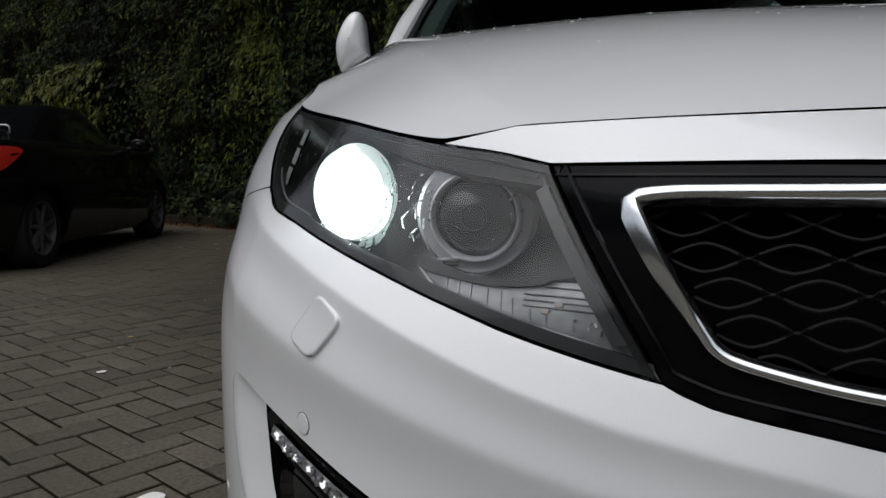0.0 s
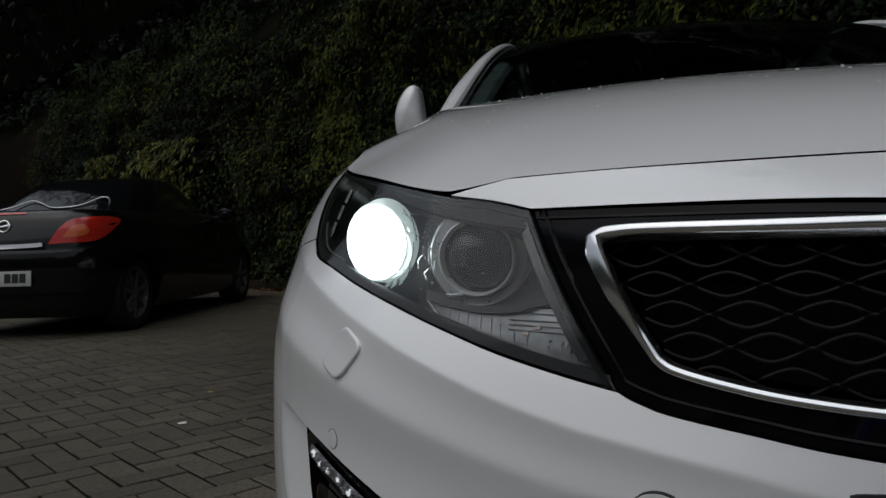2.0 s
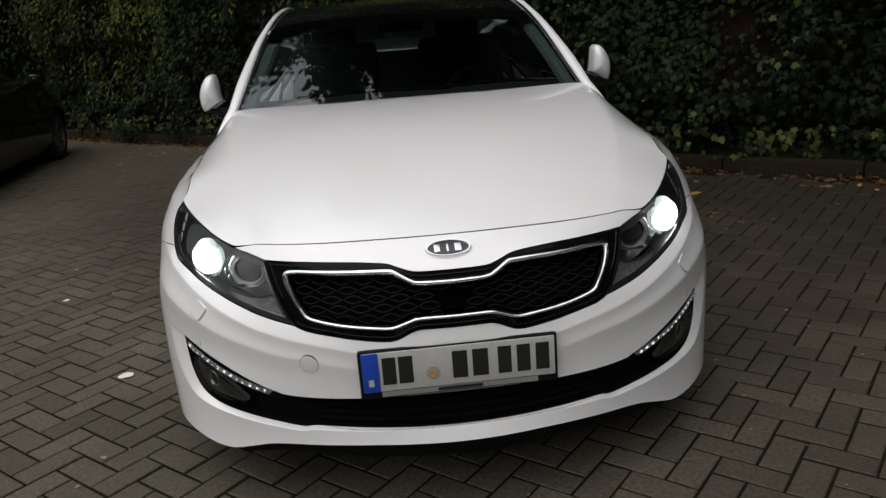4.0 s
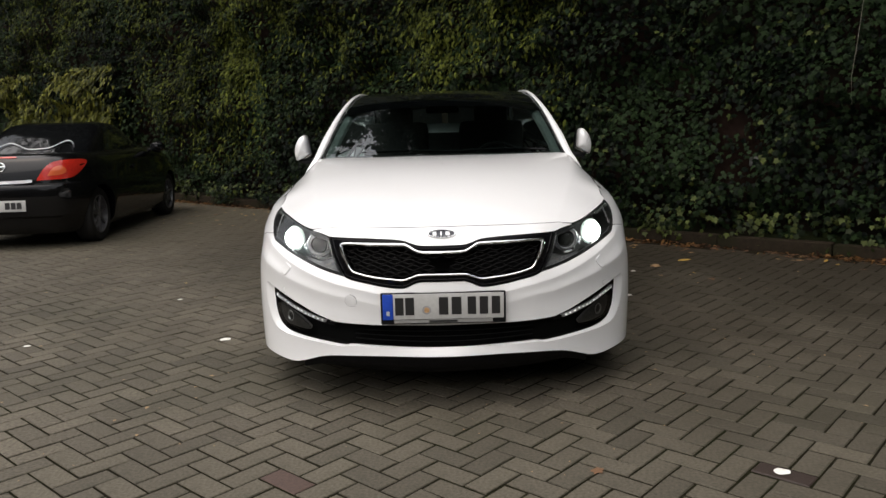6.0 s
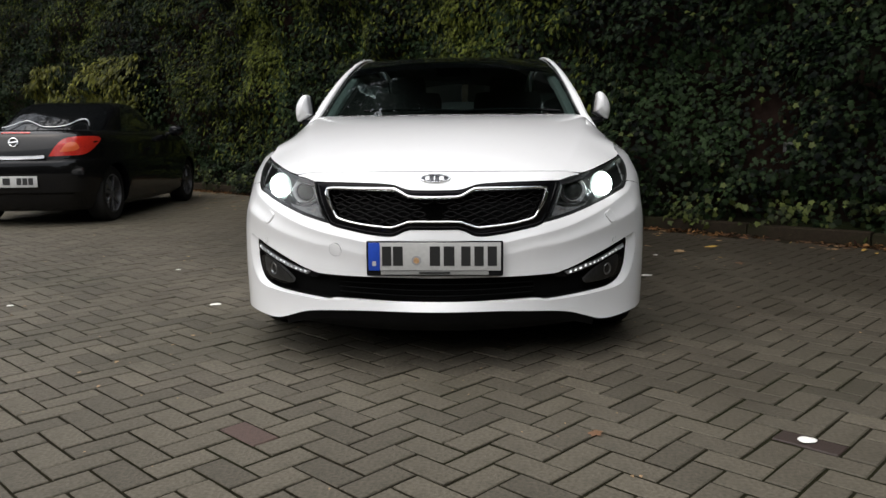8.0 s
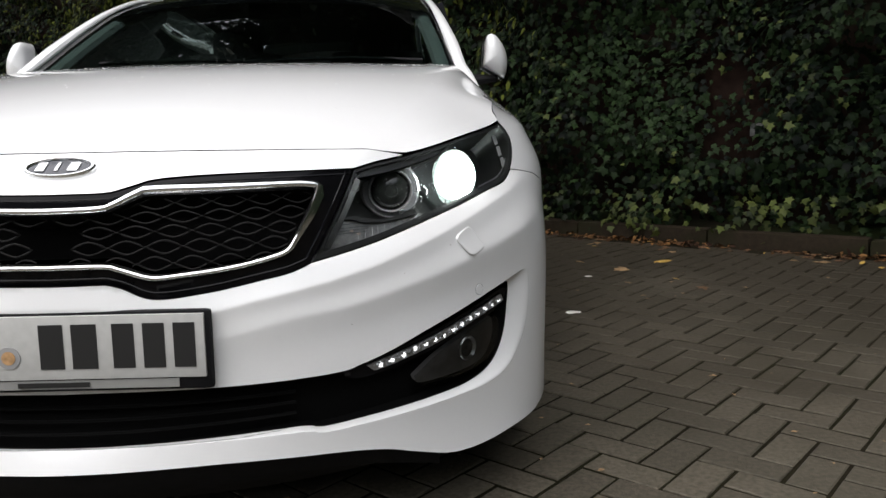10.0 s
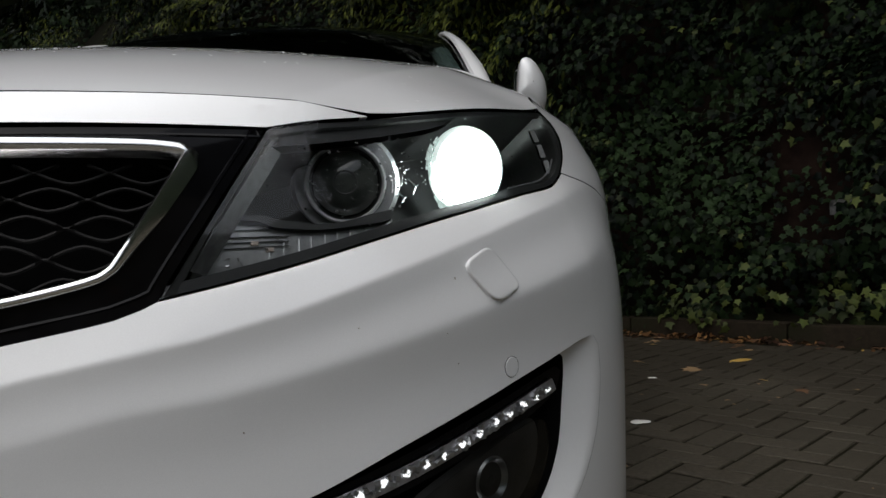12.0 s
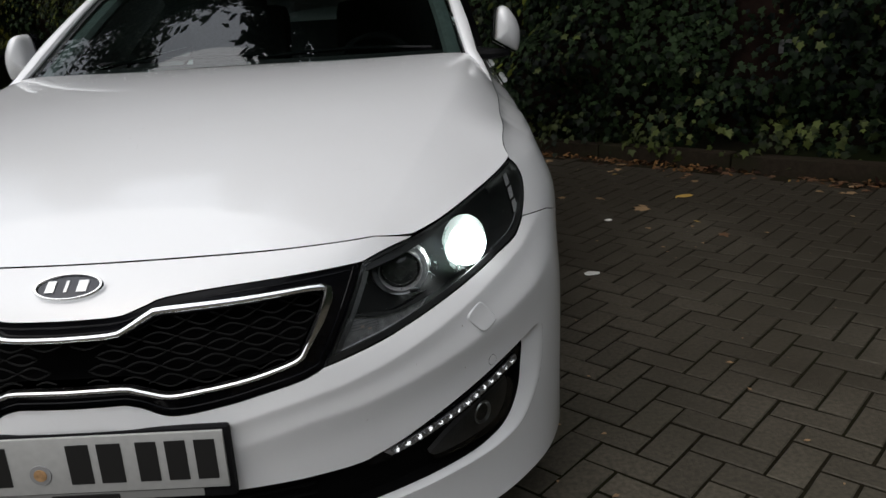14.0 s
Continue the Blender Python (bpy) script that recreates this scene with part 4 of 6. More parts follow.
# bonnet
edge_uv = HOOD_LINE + [q for q in LAMP_TOP if q[0] > 31.95] + FENDER_LINE[1:]
edge_p = skin(np.array(edge_uv))[0]
known = np.concatenate([edge_p, edge_p * np.array([-1, 1, 1]), np.array([
    (0, 0.22, 0.832), (0, 0.40, 0.893), (0, 0.65, 0.957), (0, 0.85, 0.996), (0, 1.05, 1.022), (0, 1.40, 1.043), (0.35, 0.28, 0.846), (0.40, 0.60, 0.944), (0.45, 1.0, 1.008), (0.5, 1.35, 1.038), (0.2, 0.6, 0.952), (0.25, 1.0, 1.018), (0.3, 1.38, 1.042)])])
FRONT = len(HOOD_LINE)
crown_pts = np.concatenate([edge_p[:FRONT], known[-13:], np.array([(0.50, 0.40, 0.864), (0.56, 0.55, 0.899), (0.60, 0.72, 0.936), (0.64, 0.9, 0.973), (0.66, 1.1, 1.003)])])


def crown_terms(x, y):
    x = np.abs(x)
    return np.stack([x ** i * y ** j for i, j in ((0, 0), (0, 1), (0, 2), (0, 3), (0, 4), (2.5, 0), (2.5, 1), (2.5, 2))], 1)


CROWN_C = np.linalg.lstsq(crown_terms(crown_pts[:, 0], crown_pts[:, 1]), crown_pts[:, 2], rcond=None)[0]
SIDE_X, SIDE_Y, SIDE_Z = edge_p[FRONT:, 0], edge_p[FRONT:, 1], edge_p[FRONT:, 2]


def fold_line(y):
    return 0.508 + 0.33 * (y - 0.2) - 0.105 * (y - 0.2) ** 2


def fold_of(x, y):
    """A crease that runs from the lamp corner to the windscreen pillar."""
    soft = 0.003 + 0.012 * np.clip((y - 0.7) / 0.5, 0, 1)
    return soft * np.logaddexp(0, (np.abs(x) - fold_line(y)) / soft)


SIDE_FALL = (crown_terms(SIDE_X, SIDE_Y) @ CROWN_C - SIDE_Z) / fold_of(SIDE_X, SIDE_Y)
order = np.argsort(SIDE_Y)
FALL_Y = np.linspace(SIDE_Y.min(), SIDE_Y.max(), 60)
FALL = np.interp(FALL_Y, SIDE_Y[order], SIDE_FALL[order])
for _ in range(3):
    FALL = np.convolve(np.concatenate([FALL[:1].repeat(3), FALL, FALL[-1:].repeat(3)]), np.ones(7) / 7, "valid")
EDGE_ALL = known[:2 * len(edge_p)]


def plain_z(x, y):
    return crown_terms(x, y) @ CROWN_C - np.interp(y, FALL_Y, FALL) * fold_of(x, y)


EDGE_OFF = EDGE_ALL[:, 2] - plain_z(EDGE_ALL[:, 0], EDGE_ALL[:, 1])


def hood_z(x, y):
    """Height of the bonnet, eased onto the lamps and fenders along its rim."""
    d2 = (x[:, None] - EDGE_ALL[None, :, 0]) ** 2 + (y[:, None] - EDGE_ALL[None, :, 1]) ** 2
    near = np.exp(-d2 / 0.07 ** 2) + 1e-12
    return plain_z(x, y) + (near * EDGE_OFF).sum(1) / near.sum(1) * np.exp(-d2.min(1) / 0.12 ** 2)


def hood(xy):
    x, y = xy[:, 0], xy[:, 1]
    e = 0.004
    z = hood_z(x, y)
    n = np.stack([-(hood_z(x + e, y) - hood_z(x - e, y)) / (2 * e), -(hood_z(x, y + e) - hood_z(x, y - e)) / (2 * e), np.ones(len(x))], 1)
    return np.stack([x, y, z], 1), n / np.linalg.norm(n, axis=1)[:, None]


rear_edge = [(0.745 * (1 - k / 12), 1.44 - 0.06 * (1 - (1 - k / 12) ** 2)) for k in range(13)]
half_hood = [(p[0], p[1] + 0.004) for p in edge_p[:len(HOOD_LINE)]] + [(p[0] - 0.0016, p[1] + 0.0016) for p in edge_p[len(HOOD_LINE):]] + rear_edge
full = half_hood + [(-x, y) for x, y in half_hood[::-1]]
creases = [[(side * (fold_line(y) + d), y) for y in np.arange(0.27, 1.37, 0.012)] for side in (1, -1) for d in (-0.012, -0.004, 0.0, 0.004, 0.012)]
panel("hood", full, hood, WHITE, car, lip=0.014, grid=0.014, unit=(1.0, 1.0), lines=creases, label="white pearl bonnet beaded with rain")
panel("hood_lining", [(x * 0.985, 0.02 + y * 0.985) for x, y in full], hood, GAP, car, off=-0.03, lip=0, grid=0.06, unit=(1.0, 1.0))

# rain on the bonnet
bm = bmesh.new()
spots = []
while len(spots) < 620:
    y = 1.42 - abs(random.gauss(0, 0.16)) if len(spots) < 430 else random.uniform(0.35, 1.4)
    x = random.uniform(-0.70, 0.70)
    if 0.3 < y < 1.43 - 0.06 * (1 - (x / 0.745) ** 2) - 0.012:
        spots.append((x, y))
drop_p, drop_n = hood(np.array(spots))
for q, n in zip(drop_p, drop_n):
    r = random.uniform(0.0008, 0.0026)
    m = Vector(n).to_track_quat("Z", "Y").to_matrix().to_4x4()
    m.translation = Vector(q)
    lathe(bm, [(r, -0.0002), (r * 0.75, r * 0.35), (0, r * 0.48)], m @ Matrix.Diagonal((1, random.uniform(1, 1.5), 1, 1)), 7)
tagged(part("drizzle", bm, WATER, car), "", "", "", "stuff")

# flanks
belt = fine([(103.5, 0.957), (105.5, 0.963), (111, 0.988), (118, 1.005), (130, 1.01), (180, 1.03), (240, 1.055), (REAR_T, 1.06)], 0.05)
SILL = 0.20
door_1, door_2, door_3 = turn_at(1.42, 0.5), turn_at(2.42, 0.5), turn_at(3.32, 0.5)


def belt_z(t):
    return float(np.interp(t, [q[0] for q in belt], [q[1] for q in belt]))


for s in (1, -1):
    f = (lambda q: list(q)) if s > 0 else flipx
    a_up = arch(ARCH_Y, 68, 205)
    fend = [(t, z + 0.002) for t, z in SEAM[:0:-1]] + [(q[0] + 0.05, q[1] + 0.002) for q in LAMP_OUT[:-1]] + [q for q in FENDER_LINE if q[0] < door_1 - 0.2] + [(door_1 - 0.2, 0.955)] + fine([(door_1 - 0.2, 0.945), (door_1 - 0.2, SILL)], 0.03, False) + [(a_up[-1][0], a_up[-1][1])] + a_up[::-1][1:] + [(t, z + 0.002) for t, z in seam_end[::-1][1:-1]]
    panel("fender", f([(t, z) for t, z in fend]), skin, WHITE, car, lip=0.012)
    for nm, t0, t1 in (("front_door", door_1, door_2), ("rear_door", door_2, door_3)):
        top = [q for q in belt if t0 + 0.5 < q[0] < t1 - 0.5]
        ringd = [(t0 + 0.2, belt_z(t0))] + top + [(t1 - 0.2, belt_z(t1))] + fine([(t1 - 0.2, belt_z(t1) - 0.02), (t1 - 0.2, SILL + 0.06)], 0.04, False) + fine([(t1 - 1, SILL + 0.05), (t0 + 1, SILL + 0.05)], 0.04, False) + fine([(t0 + 0.2, SILL + 0.06), (t0 + 0.2, belt_z(t0) - 0.02)], 0.04, False)
        door = panel(nm, f(ringd), skin, WHITE, car, lip=0.012, grid=0.05)
        bm = bmesh.new()
        tube(bm, on_skin(f([(t1 - 14, 0.86), (t1 - 8, 0.868), (t1 - 3, 0.868)]), 0.017), 0.011, 8)
        part("door_handle", bm, WHITE, door)
    rear_arch = arch(REAR_AXLE, -25, 205)
    quarter = [(door_3 + 0.2, belt_z(door_3))] + [q for q in belt if q[0] > door_3 + 1] + fine([(REAR_T, 1.05), (REAR_T, 0.24)], 0.04, False) + rear_arch[::-1] + fine([(rear_arch[0][0] - 1, SILL + 0.03)] * 2, 0.04, False)[:1]
    quarter = quarter if quarter[-1][0] > door_3 else quarter[:-1] + fine([(door_3 + 0.2, SILL + 0.05), (door_3 + 0.2, belt_z(door_3) - 0.03)], 0.04, False)
    panel("rear_fender", f(quarter), skin, WHITE, car, lip=0.012, grid=0.05)
    sill = fine([(a_up[-1][0] + 0.5, SILL - 0.04), (a_up[-1][0] + 0.5, SILL + 0.04)], 0.02, False) + fine([(door_1, SILL + 0.045), (rear_arch[0][0] - 0.5, SILL + 0.045)], 0.05, False) + fine([(rear_arch[0][0] - 0.5, SILL - 0.04), (a_up[-1][0] + 0.5, SILL - 0.04)], 0.05, False)
    panel("sill", f(sill), skin, MATTBLACK, car, off=-0.006, lip=0.05, grid=0.05)

# tail
tail = fine([(REAR_T, 1.055), (REAR_T + 89.9, 1.055)], 0.04, False) + fine([(REAR_T + 89.9, 0.25), (REAR_T, 0.25)], 0.04, False)
for s in (1, -1):
    panel("rear_bumper", tail if s > 0 else flipx(tail), skin, WHITE, car, lip=0.0, grid=0.05)
    rl = fine([(REAR_T + 6, 0.97), (REAR_T + 55, 0.93), (REAR_T + 55, 0.83), (REAR_T + 6, 0.86), (REAR_T + 6, 0.97)], 0.03, False)
    panel("tail_lamp", rl if s > 0 else flipx(rl), skin, material("red_tail_lamp", (0.4, 0.01, 0.01), 0.15, coat=0.5), car, off=0.004, lip=0.006)

# greenhouse: belt and roof rails as lines along the car
RAIL = [(0.752, 1.455, 1.035), (0.718, 1.70, 1.165), (0.672, 1.98, 1.302), (0.628, 2.24, 1.395), (0.600, 2.50, 1.437), (0.592, 2.80, 1.446), (0.585, 3.10, 1.432), (0.575, 3.45, 1.378), (0.600, 3.85, 1.24), (0.66, 4.22, 1.085)]
rail = smooth_line(RAIL, 0.06)
crown = lambda y: np.interp(y, [1.4, 2.05, 2.3, 2.7, 3.1, 3.5, 4.2], [1.043, 1.385, 1.437, 1.468, 1.462, 1.405, 1.12])


def arc_row(p, n=15):
    """Across the car from rail to rail at a rail point, bowed up to the crown and forward."""
    x, y, z = p
    out = []
    for k in range(n):
        a = -1 + 2 * k / (n - 1)
        yy = y - 0.075 * (1 - a * a) * max(0.0, min(1.0, (2.6 - y) / 0.8)) + 0.08 * (1 - a * a) * max(0.0, min(1.0, (y - 3.2) / 0.6))
        zz = z + (max(crown(y) - z, 0.012)) * (1 - abs(a) ** 2.2)
        out.append((a * (x - 0.022), yy, zz - 0.006))
    return out


front_rows = [arc_row(p) for p in rail if p[1] <= 2.16]
roof_rows = [arc_row(p) for p in rail if 2.08 <= p[1] <= 3.30]
back_rows = [arc_row(p) for p in rail if p[1] >= 3.24]
front_rows[0] = [(x, y - 0.038, z - 0.02) for x, y, z in front_rows[0]]
shield = strip("windscreen", front_rows, SHIELD, car, closed=False, label="tinted laminated windscreen")
shield.visible_shadow = False
strip("glass_roof", roof_rows, DARKGLASS, car, closed=False, label="black panoramic glass roof")
strip("rear_window", back_rows, WINDOW, car, closed=False)
# added sheet that keeps bright patches out of the windscreen's upper part
strip("headliner", [[(x * 0.97, y, z - 0.035) for x, y, z in row] for row in roof_rows + back_rows[1:4]], DASH, car, closed=False, label="dark cloth headliner added under the glass roof to block light")
bm = bmesh.new()
band = [r for r in front_rows[-3:]]
for a, b in zip(band, band[1:]):
    for k in range(len(a) - 1):
        bm.faces.new([bm.verts.new((q[0], q[1], q[2] - 0.004)) for q in (a[k], a[k + 1], b[k + 1], b[k])])
part("windscreen_band", bm, GLOSSBLACK, car)
for s in (1, -1):
    bm = bmesh.new()
    pts = [(s * x, y, z) for x, y, z in [(0.800, 1.31, 0.950), (0.788, 1.355, 0.972), (0.771, 1.405, 1.002)] + list(rail)]
    tube(bm, pts, [max(0.013, 0.024 - 0.022 * (p[1] - 1.6)) if p[1] > 1.6 else np.interp(p[1], [1.29, 1.345, 1.40, 1.6], [0.006, 0.013, 0.019, 0.023]) for p in pts], 10, flat=0.75)
    part("roof_rail", bm, WHITE, car)
    low = [(s * (0.800 - 0.012), 1.56 + k * 0.09, belt_z(turn_at(1.56 + k * 0.09, 0.9)) - 0.004) for k in range(28)]
    up = []
    for x, y, z in low:
        rx = np.interp(y, [p[1] for p in rail], [p[0] for p in rail])
        rz = np.interp(y, [p[1] for p in rail], [p[2] for p in rail])
        sx = abs(skin_points(turn_at(y, 0.9), z)[0, 0])
        up.append(((s * sx, y, z), (s * (sx * 0.45 + rx * 0.55 + 0.012), y, z * 0.5 + rz * 0.5), (s * rx, y, rz)))
    w = strip("side_window", [[u[k] for u in up] for k in range(3)], WINDOW, car, closed=False)
    w.visible_shadow = False
    bm = bmesh.new()
    box(bm, (s * 0.755, 2.46, 1.2), (0.03, 0.10, 0.42), 0.008, pose(0, 0, 0, 0, -s * 17, 0))
    part("door_pillar", bm, GLOSSBLACK, car)
# inner trim of the windscreen pillars
for s in (1, -1):
    bm = bmesh.new()
    pts = [(s * (x - 0.055), y + 0.035, z - 0.03) for x, y, z in rail if y < 2.3]
    tube(bm, pts, 0.030, 8, flat=0.8)
    part("pillar_trim", bm, TRIMGREY, car, "grey inner trim of the windscreen pillar")
# boot lid
bm = bmesh.new()
rows_b = []
for k in range(8):
    y = 4.16 + 0.07 * k
    z = 1.09 - 0.045 * (k / 7) ** 1.5
    wdt = 0.70 + 0.06 * min(1, k / 3) - 0.16 * (k / 7) ** 4
    rows_b.append([(wdt * (-1 + 2 * j / 10), y, z - 0.04 * abs(-1 + 2 * j / 10) ** 3) for j in range(11)])
strip("boot_lid", rows_b, WHITE, car, closed=False)

# cowl, wipers
bm = bmesh.new()
rowa = [(x, y - 0.01, float(hood_z(np.array([x]), np.array([y]))[0]) - 0.022) for x, y in [(-q[0], q[1]) for q in rear_edge] + rear_edge[::-1][1:]]
rowb = [(x, y + 0.10, z - 0.02) for x, y, z in rowa]
strip("cowl", [rowa, rowb], MATTBLACK, car, closed=False)
for x0, x1 in ((-0.48, 0.16), (0.12, 0.62)):
    bm = bmesh.new()
    tube(bm, [(x0, 1.462 - 0.03 * (1 - abs(x0)), 1.066), ((x0 + x1) / 2, 1.455, 1.072), (x1, 1.475 - 0.03 * (1 - abs(x1)), 1.060)], 0.007, 6)
    part("wiper", bm, MATTBLACK, car)

# door mirrors
for s in (1, -1):
    mirror = new("door_mirror")
    mirror.parent = car
    tagged(mirror, "white door mirror on a black foot")
    mirror.matrix_basis = pose(0, 1.74, 0)
    outline = [(0.0, 0.045), (0.005, 0.095), (0.010, 0.140), (0.019, 0.156), (0.029, 0.159), (0.042, 0.156), (0.060, 0.140), (0.080, 0.108), (0.091, 0.070), (0.089, 0.028), (0.079, 0.002), (0.066, 0.006), (0.013, 0.037), (0.0, 0.045)]
    leaf = [np.array((0.847 + o, 1.012 + 1.03 * h)) for o, h in smooth_line(outline, 0.008)][:-1]
    mid = np.mean(leaf, axis=0)
    rows_m = []
    for k, (shrink, y) in enumerate(((1.0, 0.045), (1.0, 0.0), (0.985, -0.02), (0.95, -0.036), (0.88, -0.050), (0.62, -0.066), (0.30, -0.074), (0.02, -0.076))):
        rows_m.append([(s * (mid + (q - mid) * shrink)[0], y + 0.25 * ((q - mid) * shrink)[0], (mid + (q - mid) * shrink)[1]) for q in leaf])
    strip("mirror_housing", rows_m, WHITE, mirror, angle=60)
    rows_m = [[(s * ((mid + (q - mid) * k)[0] - 0.008), y, (mid + (q - mid) * k)[1] - 0.004) for q in leaf] for k, y in ((1.0, 0.03), (1.05, 0.05), (1.05, 0.075), (0.97, 0.082))]
    strip("mirror_trim", rows_m, GLOSSBLACK, mirror)
    bm = bmesh.new()
    bm.faces.new([bm.verts.new((s * (mid + (q - mid) * 0.98)[0] - s * 0.008, 0.080, (mid + (q - mid) * 0.98)[1] - 0.004)) for q in leaf])
    part("mirror_glass", bm, material("mirror_glass", (0.9, 0.9, 0.9), 0.02, 1.0), mirror)
    bm = bmesh.new()
    tube(bm, [(s * 0.765, 0.03, 1.015), (s * 0.83, 0.02, 1.008), (s * 0.90, 0.0, 1.012)], [0.026, 0.026, 0.016], 8, flat=0.8)
    part("mirror_foot", bm, MATTBLACK, mirror)

# wheels
def wheel(parent, x, y, side, radius=0.333, width=0.22, spokes=10, rim_mat=ALLOY):
    m = Matrix.Translation((x, y, radius)) @ pose(0, 0, 0, 0, 90 * side, 0)
    w = new("wheel")
    w.parent = parent
    h = width / 2
    bm = bmesh.new()
    lathe(bm, [(radius * 0.69, -h * 0.9), (radius * 0.80, -h), (radius * 0.95, -h * 0.95), (radius, -h * 0.7), (radius, h * 0.7), (radius * 0.95, h * 0.95), (radius * 0.80, h), (radius * 0.69, h * 0.9)], m, 40)
    part("tyre", bm, RUBBER, w)
    bm = bmesh.new()
    lathe(bm, [(radius * 0.70, h * 0.95), (radius * 0.66, h * 0.95), (radius * 0.64, h * 0.5), (radius * 0.63, -h * 0.8)], m, 40)
    lathe(bm, [(0.045, h * 0.2), (0.045, h * 0.82), (0.03, h * 0.88), (0, h * 0.88)], m, 20)
    for k in range(spokes):
        r = m @ pose(0, 0, 0, 0, 0, 360 * k / spokes)
        box(bm, (0, 0, 0), (radius * 0.62, 0.030, 0.025), 0.006, r @ Matrix.Translation((radius * 0.34, 0, h * 0.72)))
    part("rim", bm, rim_mat, w)
    bm = bmesh.new()
    lathe(bm, [(radius * 0.55, h * 0.25), (0.05, h * 0.25)], m, 32)
    part("brake_disc", bm, SATIN, w)
    return w


for s in (1, -1):
    for y in (ARCH_Y, REAR_AXLE):
        wheel(car, s * 0.785, y, s)
        bm = bmesh.new()
        lathe(bm, [(ARCH_R + 0.004, 0.10), (ARCH_R + 0.004, -0.22), (0.0, -0.22)], Matrix.Translation((s * 0.76, y, ARCH_Z)) @ pose(0, 0, 0, 0, 90 * s, 0), 40)
        bm2 = [v for v in bm.verts if v.co.z < 0.12]
        bmesh.ops.delete(bm, geom=bm2, context="VERTS")
        part("wheel_well", bm, GAP, car)
# floor pan
bm = bmesh.new()
box(bm, (0, 2.35, 0.22), (1.20, 4.2, 0.08), 0.02)
part("floor_pan", bm, GAP, car)

# cabin
bm = bmesh.new()
prof = [(1.50, 1.00), (1.62, 1.035), (1.85, 1.03), (2.0, 0.99), (2.02, 0.80), (1.9, 0.62)]
strip("dashboard", [[(x, y - 0.05 * abs(x), z) for x in np.linspace(-0.70, 0.70, 15)] for y, z in prof], DASH, car, closed=False)
for x, y in ((-0.37, 2.55), (0.37, 2.55)):
    seat = new("front_seat")
    seat.parent = car
    bm = bmesh.new()
    box(bm, (x, y, 0.58), (0.50, 0.52, 0.18), 0.05)
    part("seat_cushion", bm, FABRIC, seat)
    bm = bmesh.new()
    box(bm, (x, y + 0.30, 0.93), (0.50, 0.15, 0.62), 0.06, pose(0, 0, 0, -14, 0, 0))
    part("seat_back", bm, FABRIC, seat)
    bm = bmesh.new()
    box(bm, (x, y + 0.42, 1.27), (0.26, 0.10, 0.17), 0.04, pose(0, 0, 0, -8, 0, 0))
    part("headrest", bm, FABRIC, seat)
bm = bmesh.new()
box(bm, (0, 3.55, 0.58), (1.30, 0.50, 0.18), 0.05)
box(bm, (0, 3.83, 0.88), (1.30, 0.15, 0.52), 0.05, pose(0, 0, 0, -20, 0, 0))
part("rear_bench", bm, FABRIC, car)
bm = bmesh.new()
lathe(bm, [(0.17 + 0.014 * math.cos(a), 0.014 * math.sin(a)) for a in [2 * math.pi * k / 8 for k in range(9)]], pose(0.37, 2.12, 0.93, 65, 0, 0), 36)
box(bm, (0.37, 2.12, 0.93), (0.30, 0.05, 0.03), 0.01, pose(0, 0, 0, -25, 0, 0))
part("steering_wheel", bm, DASH, car)
bm = bmesh.new()
box(bm, (0, 2.10, 1.325), (0.22, 0.035, 0.065), 0.012)
tube(bm, [(0, 2.10, 1.35), (0, 2.07, 1.385)], 0.008, 6)
part("cabin_mirror", bm, DASH, car)


# ---- ground ----
PAVER_TURN = -41.0      # long side of one half of the herringbone
SUBSOIL = material("dark_sand_joint", (0.0115, 0.0095, 0.0058), 0.95, spread=0.35, scale=30, bump=0.5, bump_scale=80, stain=(0.010, 0.013, 0.004), stain_scale=1.2, spec=0.06)
PAVER = material("grey_block_paver", (0.087, 0.076, 0.057), 0.72, spread=0.38, scale=70, bump=0.55, bump_scale=130, stain=(0.036, 0.034, 0.022), stain_scale=0.9, stain_amount=0.55, rand=0.22, spec=0.3)
RED_PAVER = material("red_block_paver", (0.060, 0.036, 0.028), 0.75, spread=0.2, scale=60, bump=0.4, bump_scale=130)
DARK_PAVER = material("brown_block_paver", (0.026, 0.016, 0.012), 0.65, spread=0.2, scale=60, bump=0.4, bump_scale=130)

ground_me = bpy.data.meshes.new("ground")
bm = bmesh.new()
cells = [-400, -60, -16, -8, 0, 8, 16, 60, 400]
vs = {(i, j): bm.verts.new((cells[i], cells[j], -0.0042)) for i in range(9) for j in range(9)}
for i in range(8):
    for j in range(8):
        bm.faces.new((vs[i, j], vs[i + 1, j], vs[i + 1, j + 1], vs[i, j + 1]))
bm.to_mesh(ground_me)
bm.free()
ground_me.materials.append(SUBSOIL)
tagged(new("ground", ground_me), "dark sandy bedding between the paving blocks", "ground", kind="structure")

# ---- retaining wall line, from the right going left ----
WALL_0, WALL_D, WALL_N = Vector((1.75, 4.63, 0)), Vector((-0.7695, 0.6387, 0)), Vector((-0.6387, -0.7695, 0))


def at_wall(along, out, up):
    return WALL_0 + WALL_D * along + WALL_N * out + Vector((0, 0, up))


def wall_turn():
    return math.degrees(math.atan2(WALL_D.y, WALL_D.x))




